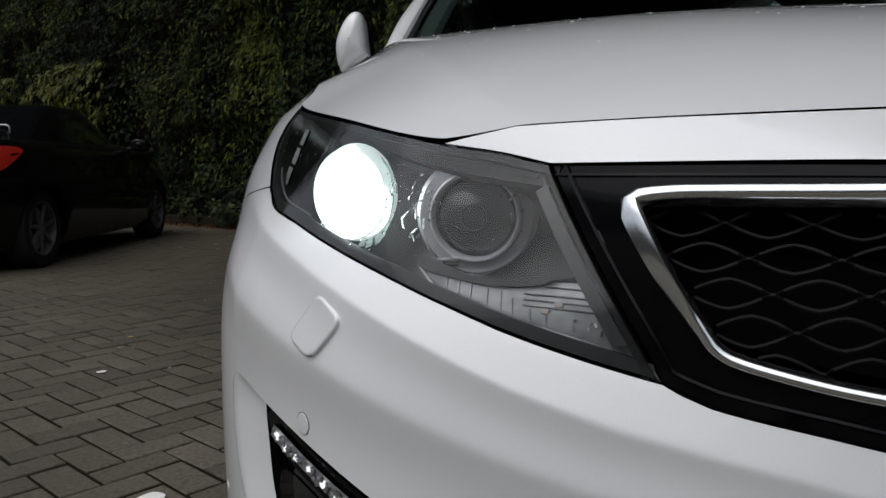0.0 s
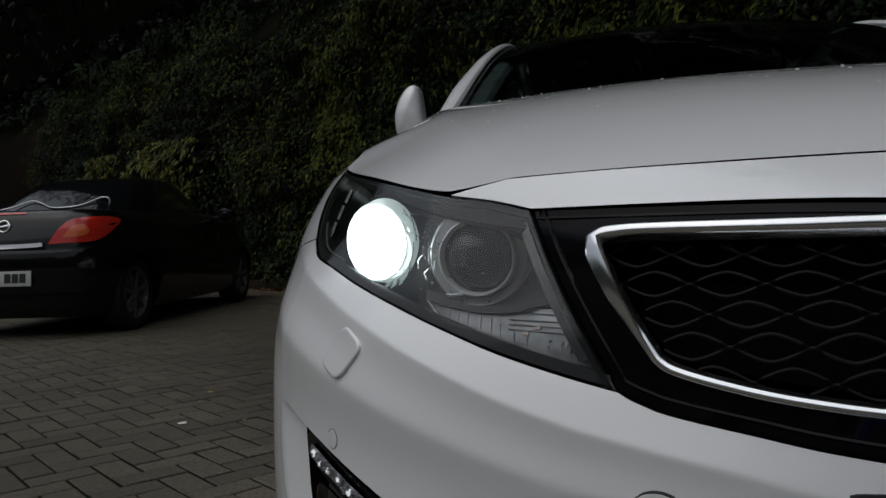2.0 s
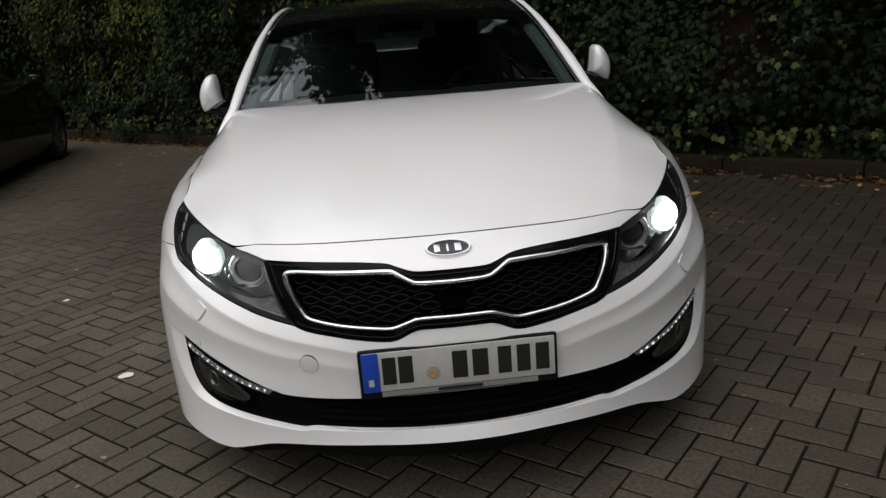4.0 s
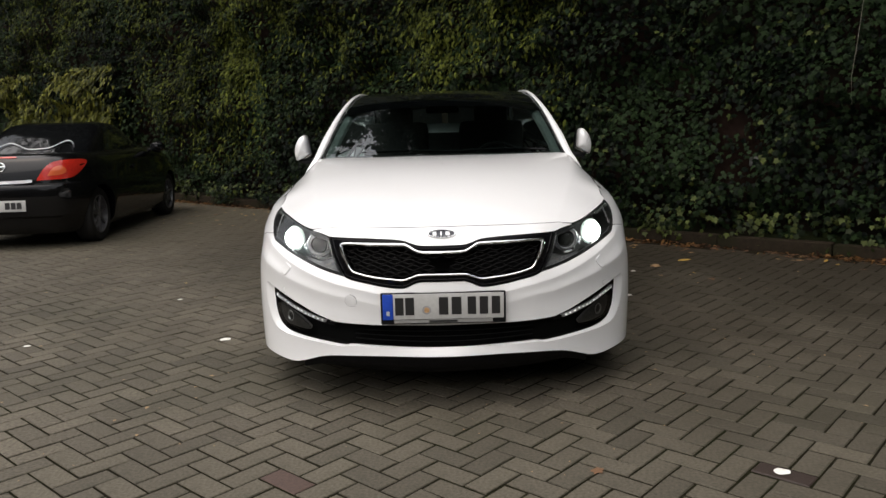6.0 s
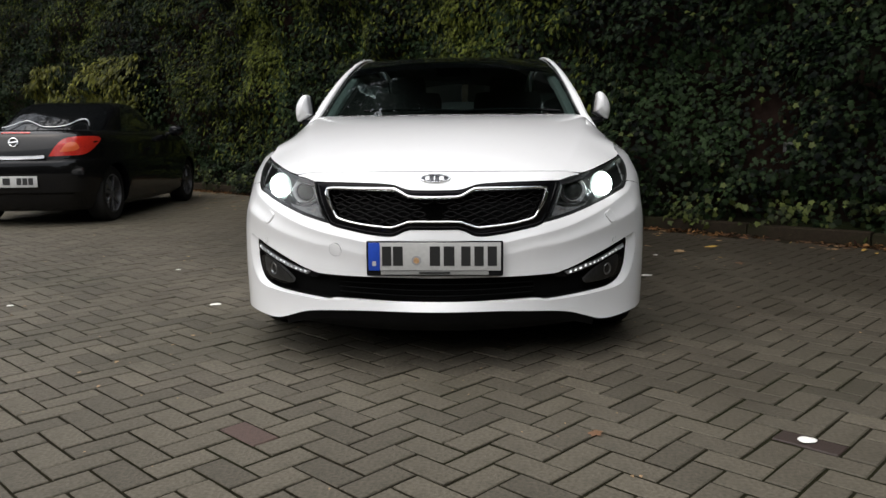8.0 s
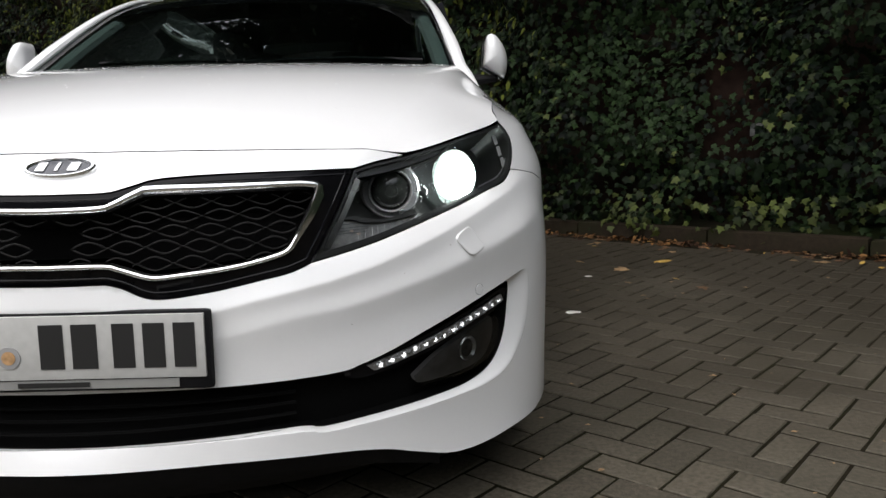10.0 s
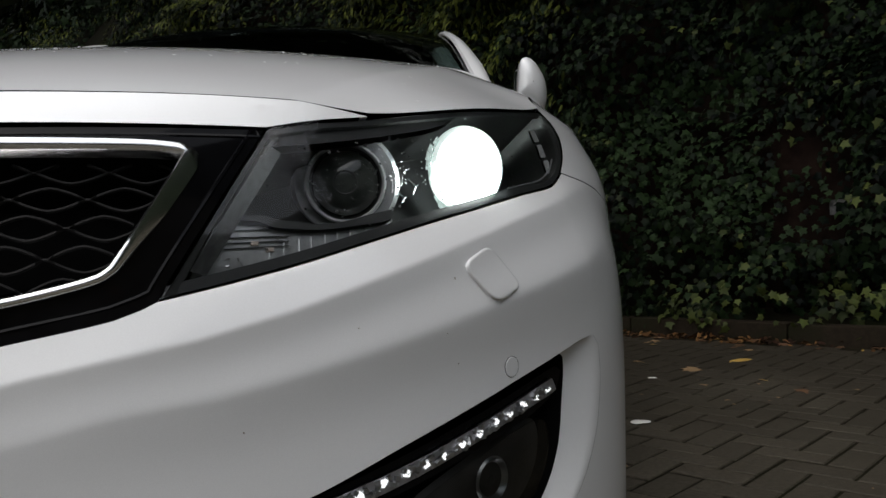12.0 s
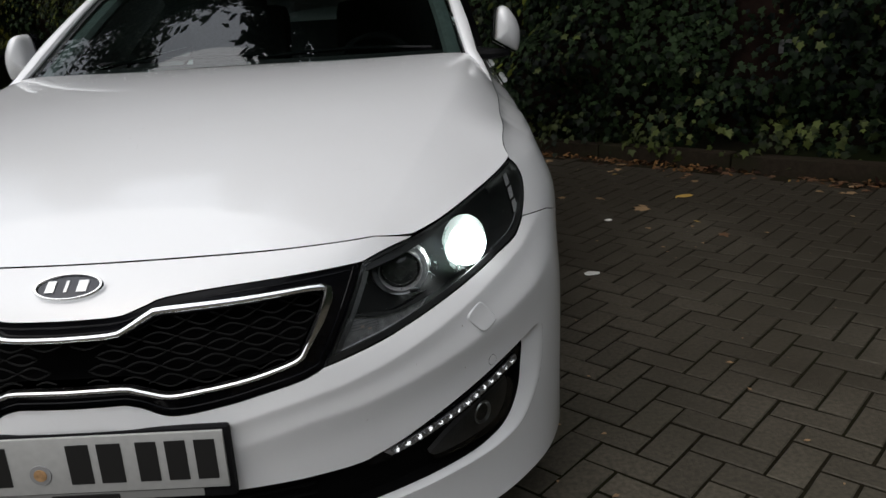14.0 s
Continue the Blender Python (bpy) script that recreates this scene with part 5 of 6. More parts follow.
def soil_and_shade_over(m, color, sandy, far=5.6):
    """Silt and leaf mould at the wall, thinning outwards, plus painted shade and sheen."""
    nt = m.node_tree
    b = nt.nodes["Principled BSDF"]
    was = b.inputs["Base Color"].links[0].from_socket
    geo, dot, rng_, nz, mul, mix = (nt.nodes.new(k) for k in ("ShaderNodeNewGeometry", "ShaderNodeVectorMath", "ShaderNodeMapRange", "ShaderNodeTexNoise", "ShaderNodeMath", "ShaderNodeMix"))
    dot.operation = "DOT_PRODUCT"
    dot.inputs[1].default_value = tuple(WALL_N)
    nt.links.new(geo.outputs["Position"], dot.inputs[0])
    base = WALL_0.dot(WALL_N)
    # fades out far past the silt, painting the yard's uneven light into the colour
    rng_.inputs[1].default_value, rng_.inputs[2].default_value = base + 0.2, base + far
    rng_.inputs[3].default_value, rng_.inputs[4].default_value = 0.68, -0.30
    rng_.clamp = False
    nt.links.new(dot.outputs["Value"], rng_.inputs[0])
    nz.inputs["Scale"].default_value, nz.inputs["Detail"].default_value = 1.3, 5
    nt.links.new(geo.outputs["Position"], nz.inputs["Vector"])
    mul.operation = "ADD"
    mul.use_clamp = True
    nt.links.new(rng_.outputs[0], mul.inputs[0])
    nt.links.new(nz.outputs["Fac"], mul.inputs[1])
    cut = nt.nodes.new("ShaderNodeMapRange")
    cut.inputs[1].default_value, cut.inputs[2].default_value, cut.inputs[4].default_value = 0.35, 1.0, 0.9
    nt.links.new(mul.outputs[0], cut.inputs[0])
    mix.data_type = "RGBA"
    # dark mossy below the ivy for its shade, pale sandy open end for sheen
    side, span, tone = (nt.nodes.new(k) for k in ("ShaderNodeVectorMath", "ShaderNodeMapRange", "ShaderNodeMix"))
    side.operation = "DOT_PRODUCT"
    side.inputs[1].default_value = tuple(WALL_D)
    nt.links.new(geo.outputs["Position"], side.inputs[0])
    start = WALL_0.dot(WALL_D)
    span.inputs[1].default_value, span.inputs[2].default_value = start + 2.5, start + 6.0
    nt.links.new(side.outputs["Value"], span.inputs[0])
    tone.data_type = "RGBA"
    tone.inputs[6].default_value, tone.inputs[7].default_value = (*color, 1), (*sandy, 1)
    nt.links.new(span.outputs[0], tone.inputs[0])
    nt.links.new(tone.outputs[2], mix.inputs[7])
    nt.links.new(cut.outputs[0], mix.inputs[0])
    nt.links.new(was, mix.inputs[6])
    nt.links.new(mix.outputs[2], b.inputs["Base Color"])


soil_and_shade_over(PAVER, (0.026, 0.021, 0.013), (0.106, 0.092, 0.066))
soil_and_shade_over(SUBSOIL, (0.019, 0.0155, 0.0095), (0.062, 0.054, 0.039), 3.6)
KERBSTONE = material("weathered_kerb_concrete", (0.025, 0.019, 0.013), 0.9, spread=0.2, scale=40, bump=0.6, bump_scale=90, stain=(0.016, 0.018, 0.008), stain_scale=2.5, stain_amount=0.8, rand=0.12, spec=0.06)
WALLSTONE = material("brown_stone_wall", (0.014, 0.008, 0.006), 0.9, spread=0.4, scale=12, bump=0.9, bump_scale=25, stain=(0.010, 0.010, 0.006), stain_scale=1.5, stain_amount=0.7, spec=0.06)
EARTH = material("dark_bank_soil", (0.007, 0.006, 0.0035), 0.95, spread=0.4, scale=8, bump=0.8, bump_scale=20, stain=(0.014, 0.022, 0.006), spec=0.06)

kerb = thing("kerb", "weathered concrete edging along the foot of the ivy wall", "kerb", kind="structure")
bm = bmesh.new()
box(bm, (0, 0, 0), (0.99, 0.13, 0.30), 0.012)
stone = part("kerb_stone", bm, KERBSTONE, kerb)
stone_me = stone.data
for k in range(-9, 36):
    m = Matrix.Translation(at_wall(k + 0.5, -0.065, -0.035 + random.uniform(-0.006, 0.006))) @ pose(0, 0, 0, 0, random.uniform(-0.5, 0.5), wall_turn() + random.uniform(-0.6, 0.6))
    o = stone if k == -9 else new("kerb_stone", stone_me)
    o.parent = kerb
    o.matrix_basis = m

bm = bmesh.new()
box(bm, at_wall(14.0, -0.62, 1.75), (46.0, 0.34, 3.7), 0.02, pose(0, 0, 0, 0, 0, wall_turn()))
tagged(part("wall_back", bm, WALLSTONE, None), "brown stone retaining wall almost hidden by ivy", "wall", kind="structure")
# planted bed between kerb and wall, and the bank above
nx = 60
rows_w = []
for out, up in ((-0.12, 0.06), (-0.3, 0.10), (-0.50, 0.16)):
    rows_w.append([at_wall(-9 + 46 * k / nx, out, up + 0.03 * noise.noise(Vector((k * 0.7, out * 9, 0)))) for k in range(nx + 1)])
bed = strip("planting_bed", rows_w, EARTH, None, closed=False)
tagged(bed, "narrow strip of dark soil with ivy roots behind the kerb", "soil", kind="structure")
rows_w = []
for out, up in ((-0.50, 2.6), (-0.52, 3.55), (-0.9, 4.4), (-1.6, 5.6), (-2.5, 7.0), (-3.4, 8.6), (-7, 9.5), (-30, 10.0)):
    rows_w.append([at_wall(-9 + 46 * k / nx, out + 0.3 * noise.noise(Vector((k * 0.3, up, 5))), up + 0.5 * noise.noise(Vector((k * 0.25, up, 0)))) for k in range(nx + 1)])
bank = strip("bank", rows_w, EARTH, None, closed=False)
tagged(bank, "overgrown steep earth bank above the wall", "bank", kind="structure")


# ---- foliage ----
def leaf_material(name, dark, light, rough=0.42, patch=0.6, shine=0.15):
    m = bpy.data.materials.new(name)
    m.use_nodes = True
    nt = m.node_tree
    b = nt.nodes["Principled BSDF"]
    b.inputs["Roughness"].default_value = rough
    b.inputs["Specular IOR Level"].default_value = shine
    tex, geo = nt.nodes.new("ShaderNodeTexCoord"), nt.nodes.new("ShaderNodeNewGeometry")
    broad = nt.nodes.new("ShaderNodeTexNoise")
    broad.inputs["Scale"].default_value, broad.inputs["Detail"].default_value = patch, 3
    nt.links.new(tex.outputs["Object"], broad.inputs["Vector"])
    add = nt.nodes.new("ShaderNodeMath")
    add.operation = "MULTIPLY_ADD"
    add.inputs[1].default_value = 0.48
    nt.links.new(geo.outputs["Random Per Island"], add.inputs[0])
    nt.links.new(broad.outputs["Fac"], add.inputs[2])
    ramp = nt.nodes.new("ShaderNodeValToRGB")
    ramp.color_ramp.elements[0].position, ramp.color_ramp.elements[1].position = 0.55, 1.0
    ramp.color_ramp.elements[0].color, ramp.color_ramp.elements[1].color = (*dark, 1), (*light, 1)
    nt.links.new(add.outputs[0], ramp.inputs[0])
    vein = nt.nodes.new("ShaderNodeTexNoise")
    vein.inputs["Scale"].default_value = 90
    nt.links.new(tex.outputs["Object"], vein.inputs["Vector"])
    mix = nt.nodes.new("ShaderNodeMix")
    mix.data_type = "RGBA"
    mix.blend_type = "MULTIPLY"
    mix.inputs[0].default_value = 0.35
    nt.links.new(ramp.outputs[0], mix.inputs[6])
    nt.links.new(vein.outputs["Color"], mix.inputs[7])
    nt.links.new(mix.outputs[2], b.inputs["Base Color"])
    b.inputs["Transmission Weight"].default_value = 0.0
    return m


IVY_LEAF = leaf_material("ivy_leaf", (0.0012, 0.0036, 0.0018), (0.026, 0.046, 0.017), 0.5, shine=0.07)
CREEPER_LEAF = leaf_material("creeper_leaf", (0.0040, 0.0085, 0.0016), (0.120, 0.140, 0.022), 0.55, shine=0.08)
RUNNER_LEAF = leaf_material("runner_leaf", (0.006, 0.012, 0.003), (0.085, 0.105, 0.026), 0.55, 2.5)
DEAD_LEAF = leaf_material("dead_leaf", (0.022, 0.009, 0.005), (0.26, 0.13, 0.045), 0.75, 3.0)
SHOOT_LEAF = leaf_material("yellow_shoot", (0.022, 0.028, 0.005), (0.20, 0.20, 0.030), 0.55)
IVY_SHAPE = np.array([(0, 0.42, 0.07), (0, 0, 0), (0.34, -0.04, -0.03), (0.30, 0.24, 0.02), (0.52, 0.42, -0.06), (0.22, 0.56, 0.02), (0, 1.0, -0.10), (-0.22, 0.56, 0.02), (-0.52, 0.42, -0.06), (-0.30, 0.24, 0.02), (-0.34, -0.04, -0.03)])
LONG_SHAPE = np.array([(0, 0.5, 0.05), (0, 0, 0), (0.16, 0.2, 0), (0.20, 0.45, -0.02), (0.12, 0.75, -0.05), (0, 1.0, -0.14), (-0.12, 0.75, -0.05), (-0.20, 0.45, -0.02), (-0.16, 0.2, 0)])


def scatter(name, shape, places, normals, downs, sizes, mat, label, category):
    """Many leaves as one mesh: places, facing directions, tip directions and sizes."""
    n, k = len(places), len(shape)
    y = downs - normals * (downs * normals).sum(1)[:, None]
    y /= np.maximum(np.linalg.norm(y, axis=1), 1e-6)[:, None]
    x = np.cross(y, normals)
    co = places[:, None, :] + sizes[:, None, None] * (shape[None, :, 0, None] * x[:, None, :] + shape[None, :, 1, None] * y[:, None, :] + shape[None, :, 2, None] * normals[:, None, :])
    fan = np.array([(0, i, i + 1 if i + 1 < k else 1) for i in range(1, k)])
    faces = (fan[None] + (np.arange(n) * k)[:, None, None]).reshape(-1, 3)
    me = bpy.data.meshes.new(name)
    me.vertices.add(n * k)
    me.vertices.foreach_set("co", co.reshape(-1).astype(np.float32))
    me.loops.add(len(faces) * 3)
    me.loops.foreach_set("vertex_index", faces.reshape(-1).astype(np.int32))
    me.polygons.add(len(faces))
    me.polygons.foreach_set("loop_start", np.arange(0, len(faces) * 3, 3, dtype=np.int32))
    me.update(calc_edges=True)
    me.validate()
    me.materials.append(mat)
    return tagged(new(name, me), label, category, kind="stuff")


rng = np.random.default_rng(7)


def clump(s, h, seed):
    """How far the growth stands out from the wall, in metres."""
    a = noise.noise(Vector((s * 0.55, h * 0.75, seed)))
    b = noise.noise(Vector((s * 1.7, h * 2.3, seed + 9)))
    c = noise.noise(Vector((s * 4.6, h * 5.2, seed + 17)))
    return 0.50 * a + 0.44 * b + 0.15 * c


def face_of_wall(s, h):
    """Base of the growth: upright wall, then the bank leaning back."""
    return -0.36 if h < 3.4 else -0.36 - (h - 3.4) * 0.50


def growth(count, s0, s1, h0, h1, seed, size0, size1, keep=None, out=0.12, droop=0.6):
    P, N, D, S = [], [], [], []
    d, nrm = np.array(WALL_D), np.array(WALL_N)
    while len(P) < count:
        s, h = rng.uniform(s0, s1), h0 + (h1 - h0) * rng.uniform() ** 1.0
        if keep is not None and rng.uniform() > keep(s, h):
            continue
        c = clump(s, h, seed)
        o = face_of_wall(s, h) + out + c + rng.uniform(-0.16, 0.05)
        o = max(o, face_of_wall(s, h) - 0.02)
        p = np.array(at_wall(s, o, h))
        gs = (clump(s + 0.06, h, seed) - c) / 0.06
        gh = (clump(s, h + 0.06, seed) - c) / 0.06
        n = nrm - d * gs * 0.5 + np.array([0, 0, 0.45 - gh * 0.5]) + rng.normal(0, 0.38, 3)
        P.append(p)
        N.append(n / np.linalg.norm(n))
        t = np.array([0, 0, -droop]) + nrm * 0.45 + rng.normal(0, 0.35, 3)
        D.append(t)
        S.append(rng.uniform(size0, size1))
    return np.array(P), np.array(N), np.array(D), np.array(S)


BARE_S = -1.02


def ivy_keep(s, h):
    v = 1.0
    if abs(s - BARE_S) < 0.28 and 0.60 < h < 1.35:
        v = 0.22 if abs(s - BARE_S) < 0.18 else 0.6
    if h < 0.35:
        v = min(v, 0.55)
    light = noise.noise(Vector((s * 0.35, h * 0.35, 40)))
    if s > 2.2 and h > 0.8:
        v *= 0.55 if light > -0.1 else 1.0
    return v


def creeper_keep(s, h):
    light = noise.noise(Vector((s * 0.35, h * 0.35, 40))) + 0.6 * noise.noise(Vector((s * 1.1, h * 0.8, 44)))
    base = max(0.08, min(1.0, 0.5 + 2.2 * light)) * (0.12 + 0.88 * max(0.0, min(1.0, (h - 1.0) / 1.6)))
    if s < 2.0:
        base *= (0.06 if s < 0.8 else 0.30) + (0.12 if h > 2.2 else 0.0)
    if s > 8.5:
        base *= 0.15
    return base


scatter("ivy", IVY_SHAPE, *growth(95000, -5, 19, 0.08, 4.6, 3.0, 0.034, 0.076, ivy_keep), IVY_LEAF, "dense dark green ivy hanging over the retaining wall", "ivy")
scatter("creeper", LONG_SHAPE, *growth(58000, 0.4, 20, 0.5, 5.6, 3.0, 0.042, 0.095, creeper_keep, out=0.17, droop=0.8), CREEPER_LEAF, "lighter yellow-green climbing plant drooping over the wall", "creeper")
scatter("bank_growth", IVY_SHAPE, *growth(22000, -8, 36, 4.3, 9.2, 3.0, 0.12, 0.24, None, out=0.25), IVY_LEAF, "dark leafy growth covering the bank", "ivy")
# unseen canopy, inferred from reflections; also added to shade ivy and paving
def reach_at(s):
    """Reach of the unseen, shading canopy over the yard, with one sky gap."""
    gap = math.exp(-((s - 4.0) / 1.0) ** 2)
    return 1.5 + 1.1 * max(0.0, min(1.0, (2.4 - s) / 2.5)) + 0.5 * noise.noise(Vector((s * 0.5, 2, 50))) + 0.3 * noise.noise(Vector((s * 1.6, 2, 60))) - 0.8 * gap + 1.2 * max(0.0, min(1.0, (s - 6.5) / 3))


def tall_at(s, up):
    """Taller canopy towards the far end of the wall, to block more sky."""
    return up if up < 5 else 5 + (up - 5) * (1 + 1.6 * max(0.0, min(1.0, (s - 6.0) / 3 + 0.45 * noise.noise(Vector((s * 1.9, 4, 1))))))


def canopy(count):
    """Leaves of an unseen tree canopy high over the wall, without branches, ragged-edged."""
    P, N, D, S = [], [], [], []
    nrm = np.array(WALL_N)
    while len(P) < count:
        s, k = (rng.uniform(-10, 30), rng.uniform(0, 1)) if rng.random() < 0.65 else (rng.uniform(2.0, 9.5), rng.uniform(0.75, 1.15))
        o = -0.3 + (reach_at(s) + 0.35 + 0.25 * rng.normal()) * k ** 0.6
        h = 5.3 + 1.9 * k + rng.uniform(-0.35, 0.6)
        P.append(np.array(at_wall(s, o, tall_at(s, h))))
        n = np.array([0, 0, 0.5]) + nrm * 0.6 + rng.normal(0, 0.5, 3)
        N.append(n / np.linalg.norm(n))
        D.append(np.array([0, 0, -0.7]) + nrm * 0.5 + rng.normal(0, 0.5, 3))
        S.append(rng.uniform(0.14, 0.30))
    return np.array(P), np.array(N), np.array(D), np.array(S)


# dark sheet behind the leaves, in the bank's soil colour, blocking the sky
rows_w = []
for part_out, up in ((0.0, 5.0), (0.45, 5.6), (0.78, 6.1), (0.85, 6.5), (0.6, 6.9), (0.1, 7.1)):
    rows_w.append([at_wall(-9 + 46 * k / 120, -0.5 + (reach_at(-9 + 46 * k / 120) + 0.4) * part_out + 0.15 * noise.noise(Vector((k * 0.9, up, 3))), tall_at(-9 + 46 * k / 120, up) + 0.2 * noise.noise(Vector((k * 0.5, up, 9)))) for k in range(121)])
boughs = strip("canopy_sheet", rows_w, EARTH, None, closed=False, angle=180)
tagged(boughs, "unseen dark sheet backing the canopy and shading the ivy wall", "foliage", kind="structure")
scatter("canopy_leaves", LONG_SHAPE, *canopy(17000), IVY_LEAF, "leafy branches leaning out from the bank above", "foliage")
scatter("young_shoots", LONG_SHAPE, *growth(6500, 9.8, 15.0, 0.9, 2.4, 11.0, 0.06, 0.15, lambda s, h: 1.0 if noise.noise(Vector((s * 1.2, h * 1.2, 77))) > -0.1 else 0.1, out=0.42, droop=1.6), SHOOT_LEAF, "patch of yellowish young shoots on the wall", "creeper")
scatter("ivy_runner", IVY_SHAPE, *growth(1500, -5, 9, 0.06, 0.36, 21.0, 0.035, 0.075, lambda s, h: 1.0 if noise.noise(Vector((s * 3.5, h * 4, 7))) > 0 else 0.3, out=0.30), RUNNER_LEAF, "bright young ivy runners creeping over the kerb", "ivy")

scatter("ivy_tips", IVY_SHAPE, *growth(900, -4.5, 3.5, 0.25, 2.6, 3.0, 0.035, 0.07, lambda s, h: 1.0 if noise.noise(Vector((s * 1.3, h * 1.3, 91))) > 0.12 else 0.04, out=0.17), RUNNER_LEAF, "pale young leaf tips standing out from the dark ivy", "ivy")


def drift(count):
    """Dead leaves blown against the foot of the kerb."""
    P, N, D, S = [], [], [], []
    while len(P) < count:
        s = rng.uniform(-5, 11)
        if rng.uniform() > 0.55 + 0.9 * noise.noise(Vector((s * 1.1, 5, 2))):
            continue
        o = 0.012 + abs(rng.normal(0, 0.055))
        P.append(np.array(at_wall(s, o, 0.008 + rng.uniform(0, 0.028) * math.exp(-o / 0.06))))
        n = np.array([0, 0, 1.0]) + rng.normal(0, 0.45, 3)
        N.append(n / np.linalg.norm(n))
        D.append(rng.normal(0, 1, 3) * np.array([1, 1, 0.15]))
        S.append(rng.uniform(0.025, 0.07))
    return np.array(P), np.array(N), np.array(D), np.array(S)


scatter("leaf_drift", LONG_SHAPE, *drift(2300), DEAD_LEAF, "drift of brown dead leaves along the foot of the kerb", "leaves")


# ---- unseen dark hedge added behind the viewer; only its dark reflections are known ----
HEDGE = leaf_material("yard_hedge", (0.008, 0.014, 0.006), (0.030, 0.045, 0.014), 0.8, 2.0)
CORNERS = [(4.9, 2.0), (6.8, -3.0), (8.0, -11.0), (1.0, -14.5), (-10.0, -13.5), (-19.0, -6.0), (-22.0, 6.0), (-17.0, 20.5)]
rows_h = []
path_h = smooth_line([(x, y, 0) for x, y in CORNERS], 0.7)
for k, (up, lean) in enumerate(((-0.02, 0.0), (1.5, -0.25), (3.6, -0.5), (5.6, -0.4), (7.4, 0.3), (8.4, 1.4), (8.8, 4.0))):
    row = []
    for i, p in enumerate(path_h):
        out = Vector((p[0] + 4, p[1] - 2, 0)).normalized()
        bulge = 0.7 * noise.noise(Vector((i * 0.22, up * 0.6, 3))) + 0.35 * noise.noise(Vector((i * 0.8, up * 1.7, 8)))
        # lower at the front and left, taller on the right, to shape the light
        low = float(np.interp(p[0], [-10, 2, 6], [0.62, 0.74, 1.0]))
        row.append(Vector((p[0], p[1], up * low * (1 + 0.18 * noise.noise(Vector((i * 0.15, 1, 2)))))) + out * (lean + bulge))
    rows_h.append(row)
hedge = strip("hedge", rows_h, HEDGE, None, closed=False, angle=180)
tagged(hedge, "unseen dark hedge added to close the yard and shape its light", "hedge", kind="structure")


# ---- black coupe ----
BLACKPAINT = material("black_car_paint", (0.003, 0.003, 0.0035), 0.2, coat=0.6, spec=0.1, spread=0.2, scale=500, stain=(0.007, 0.0065, 0.006), stain_scale=3, stain_amount=0.4)
BRIGHTTRIM = material("bright_trim", (0.75, 0.76, 0.78), 0.3, 0.3)
DULL_ALLOY = material("dull_grey_alloy", (0.13, 0.13, 0.135), 0.45, 0.6, spread=0.2, scale=25)
REDLAMP = material("red_lamp_plastic", (0.50, 0.025, 0.015), 0.15, coat=0.6, spread=0.15, scale=60)
coupe = thing("coupe", "black two-seat folding-roof coupe parked nose to the ivy wall", "car", at=(-4.67, 5.42, 0), turn=3.2)


def super_ring(w, y0, y1, z, n=64, p=6.0, q=4.5):
    """A rounded rectangle in plan: half width w from y0 to y1."""
    out = []
    cy, hy = (y0 + y1) / 2, (y1 - y0) / 2
    for k in range(n):
        a = 2 * math.pi * k / n
        c, s = math.cos(a), math.sin(a)
        out.append((w * math.copysign(abs(c) ** (2 / p), c), cy + hy * math.copysign(abs(s) ** (2 / q), s), z))
    return out


def loft(name, rings, mat, parent, label="", angle=40):
    bm = bmesh.new()
    vs = [[bm.verts.new(p) for p in r] for r in rings]
    n = len(rings[0])
    for a, b in zip(vs, vs[1:]):
        for i in range(n):
            bm.faces.new((a[i], a[(i + 1) % n], b[(i + 1) % n], b[i]))
    bm.faces.new(vs[0][::-1])
    bm.faces.new(vs[-1])
    return part(name, bm, mat, parent, label, angle=angle)


# rear axle at y = 0, tail at -0.63, nose at 3.29
body = loft("body", [super_ring(0.74, -0.50, 3.10, 0.16), super_ring(0.80, -0.57, 3.22, 0.24), super_ring(0.822, -0.585, 3.26, 0.335), super_ring(0.832, -0.622, 3.28, 0.36), super_ring(0.842, -0.64, 3.29, 0.52), super_ring(0.840, -0.640, 3.28, 0.66), super_ring(0.833, -0.630, 3.22, 0.685), super_ring(0.825, -0.580, 3.16, 0.70), super_ring(0.815, -0.56, 2.95, 0.84), super_ring(0.79, -0.53, 2.70, 0.93), super_ring(0.73, -0.48, 2.45, 0.985), super_ring(0.60, -0.38, 2.2, 1.0)], BLACKPAINT, coupe, "gloss black bodywork")
cut = bmesh.new()
for y in (0.0, 2.49):
    for s in (1, -1):
        lathe(cut, [(0, -0.22), (0.33, -0.22), (0.33, 0.2), (0, 0.2)], Matrix.Translation((s * 0.80, y, 0.31)) @ pose(0, 0, 0, 0, 90 * s, 0), 40)
cut_me = bpy.data.meshes.new("cutter")
bmesh.ops.recalc_face_normals(cut, faces=cut.faces[:])
cut.to_mesh(cut_me)
cut.free()
cutter = new("cutter", cut_me)
cutter.parent = coupe
mod = body.modifiers.new("arches", "BOOLEAN")
mod.object, mod.solver = cutter, "EXACT"
bpy.context.view_layer.update()
cut_body = bpy.data.meshes.new_from_object(body.evaluated_get(bpy.context.evaluated_depsgraph_get()))
body.modifiers.clear()
body.data = cut_body
cut_body.set_sharp_from_angle(angle=radians(40))
bpy.data.objects.remove(cutter)
roof = [(0.68, 0.02, 2.15, 0.98), (0.665, 0.16, 1.98, 1.055), (0.63, 0.34, 1.78, 1.15), (0.595, 0.52, 1.56, 1.24), (0.54, 0.70, 1.36, 1.30), (0.42, 0.86, 1.18, 1.33)]
loft("roof", [super_ring(w, a, b, z, p=4, q=3.5) for w, a, b, z in roof], BLACKPAINT, coupe)


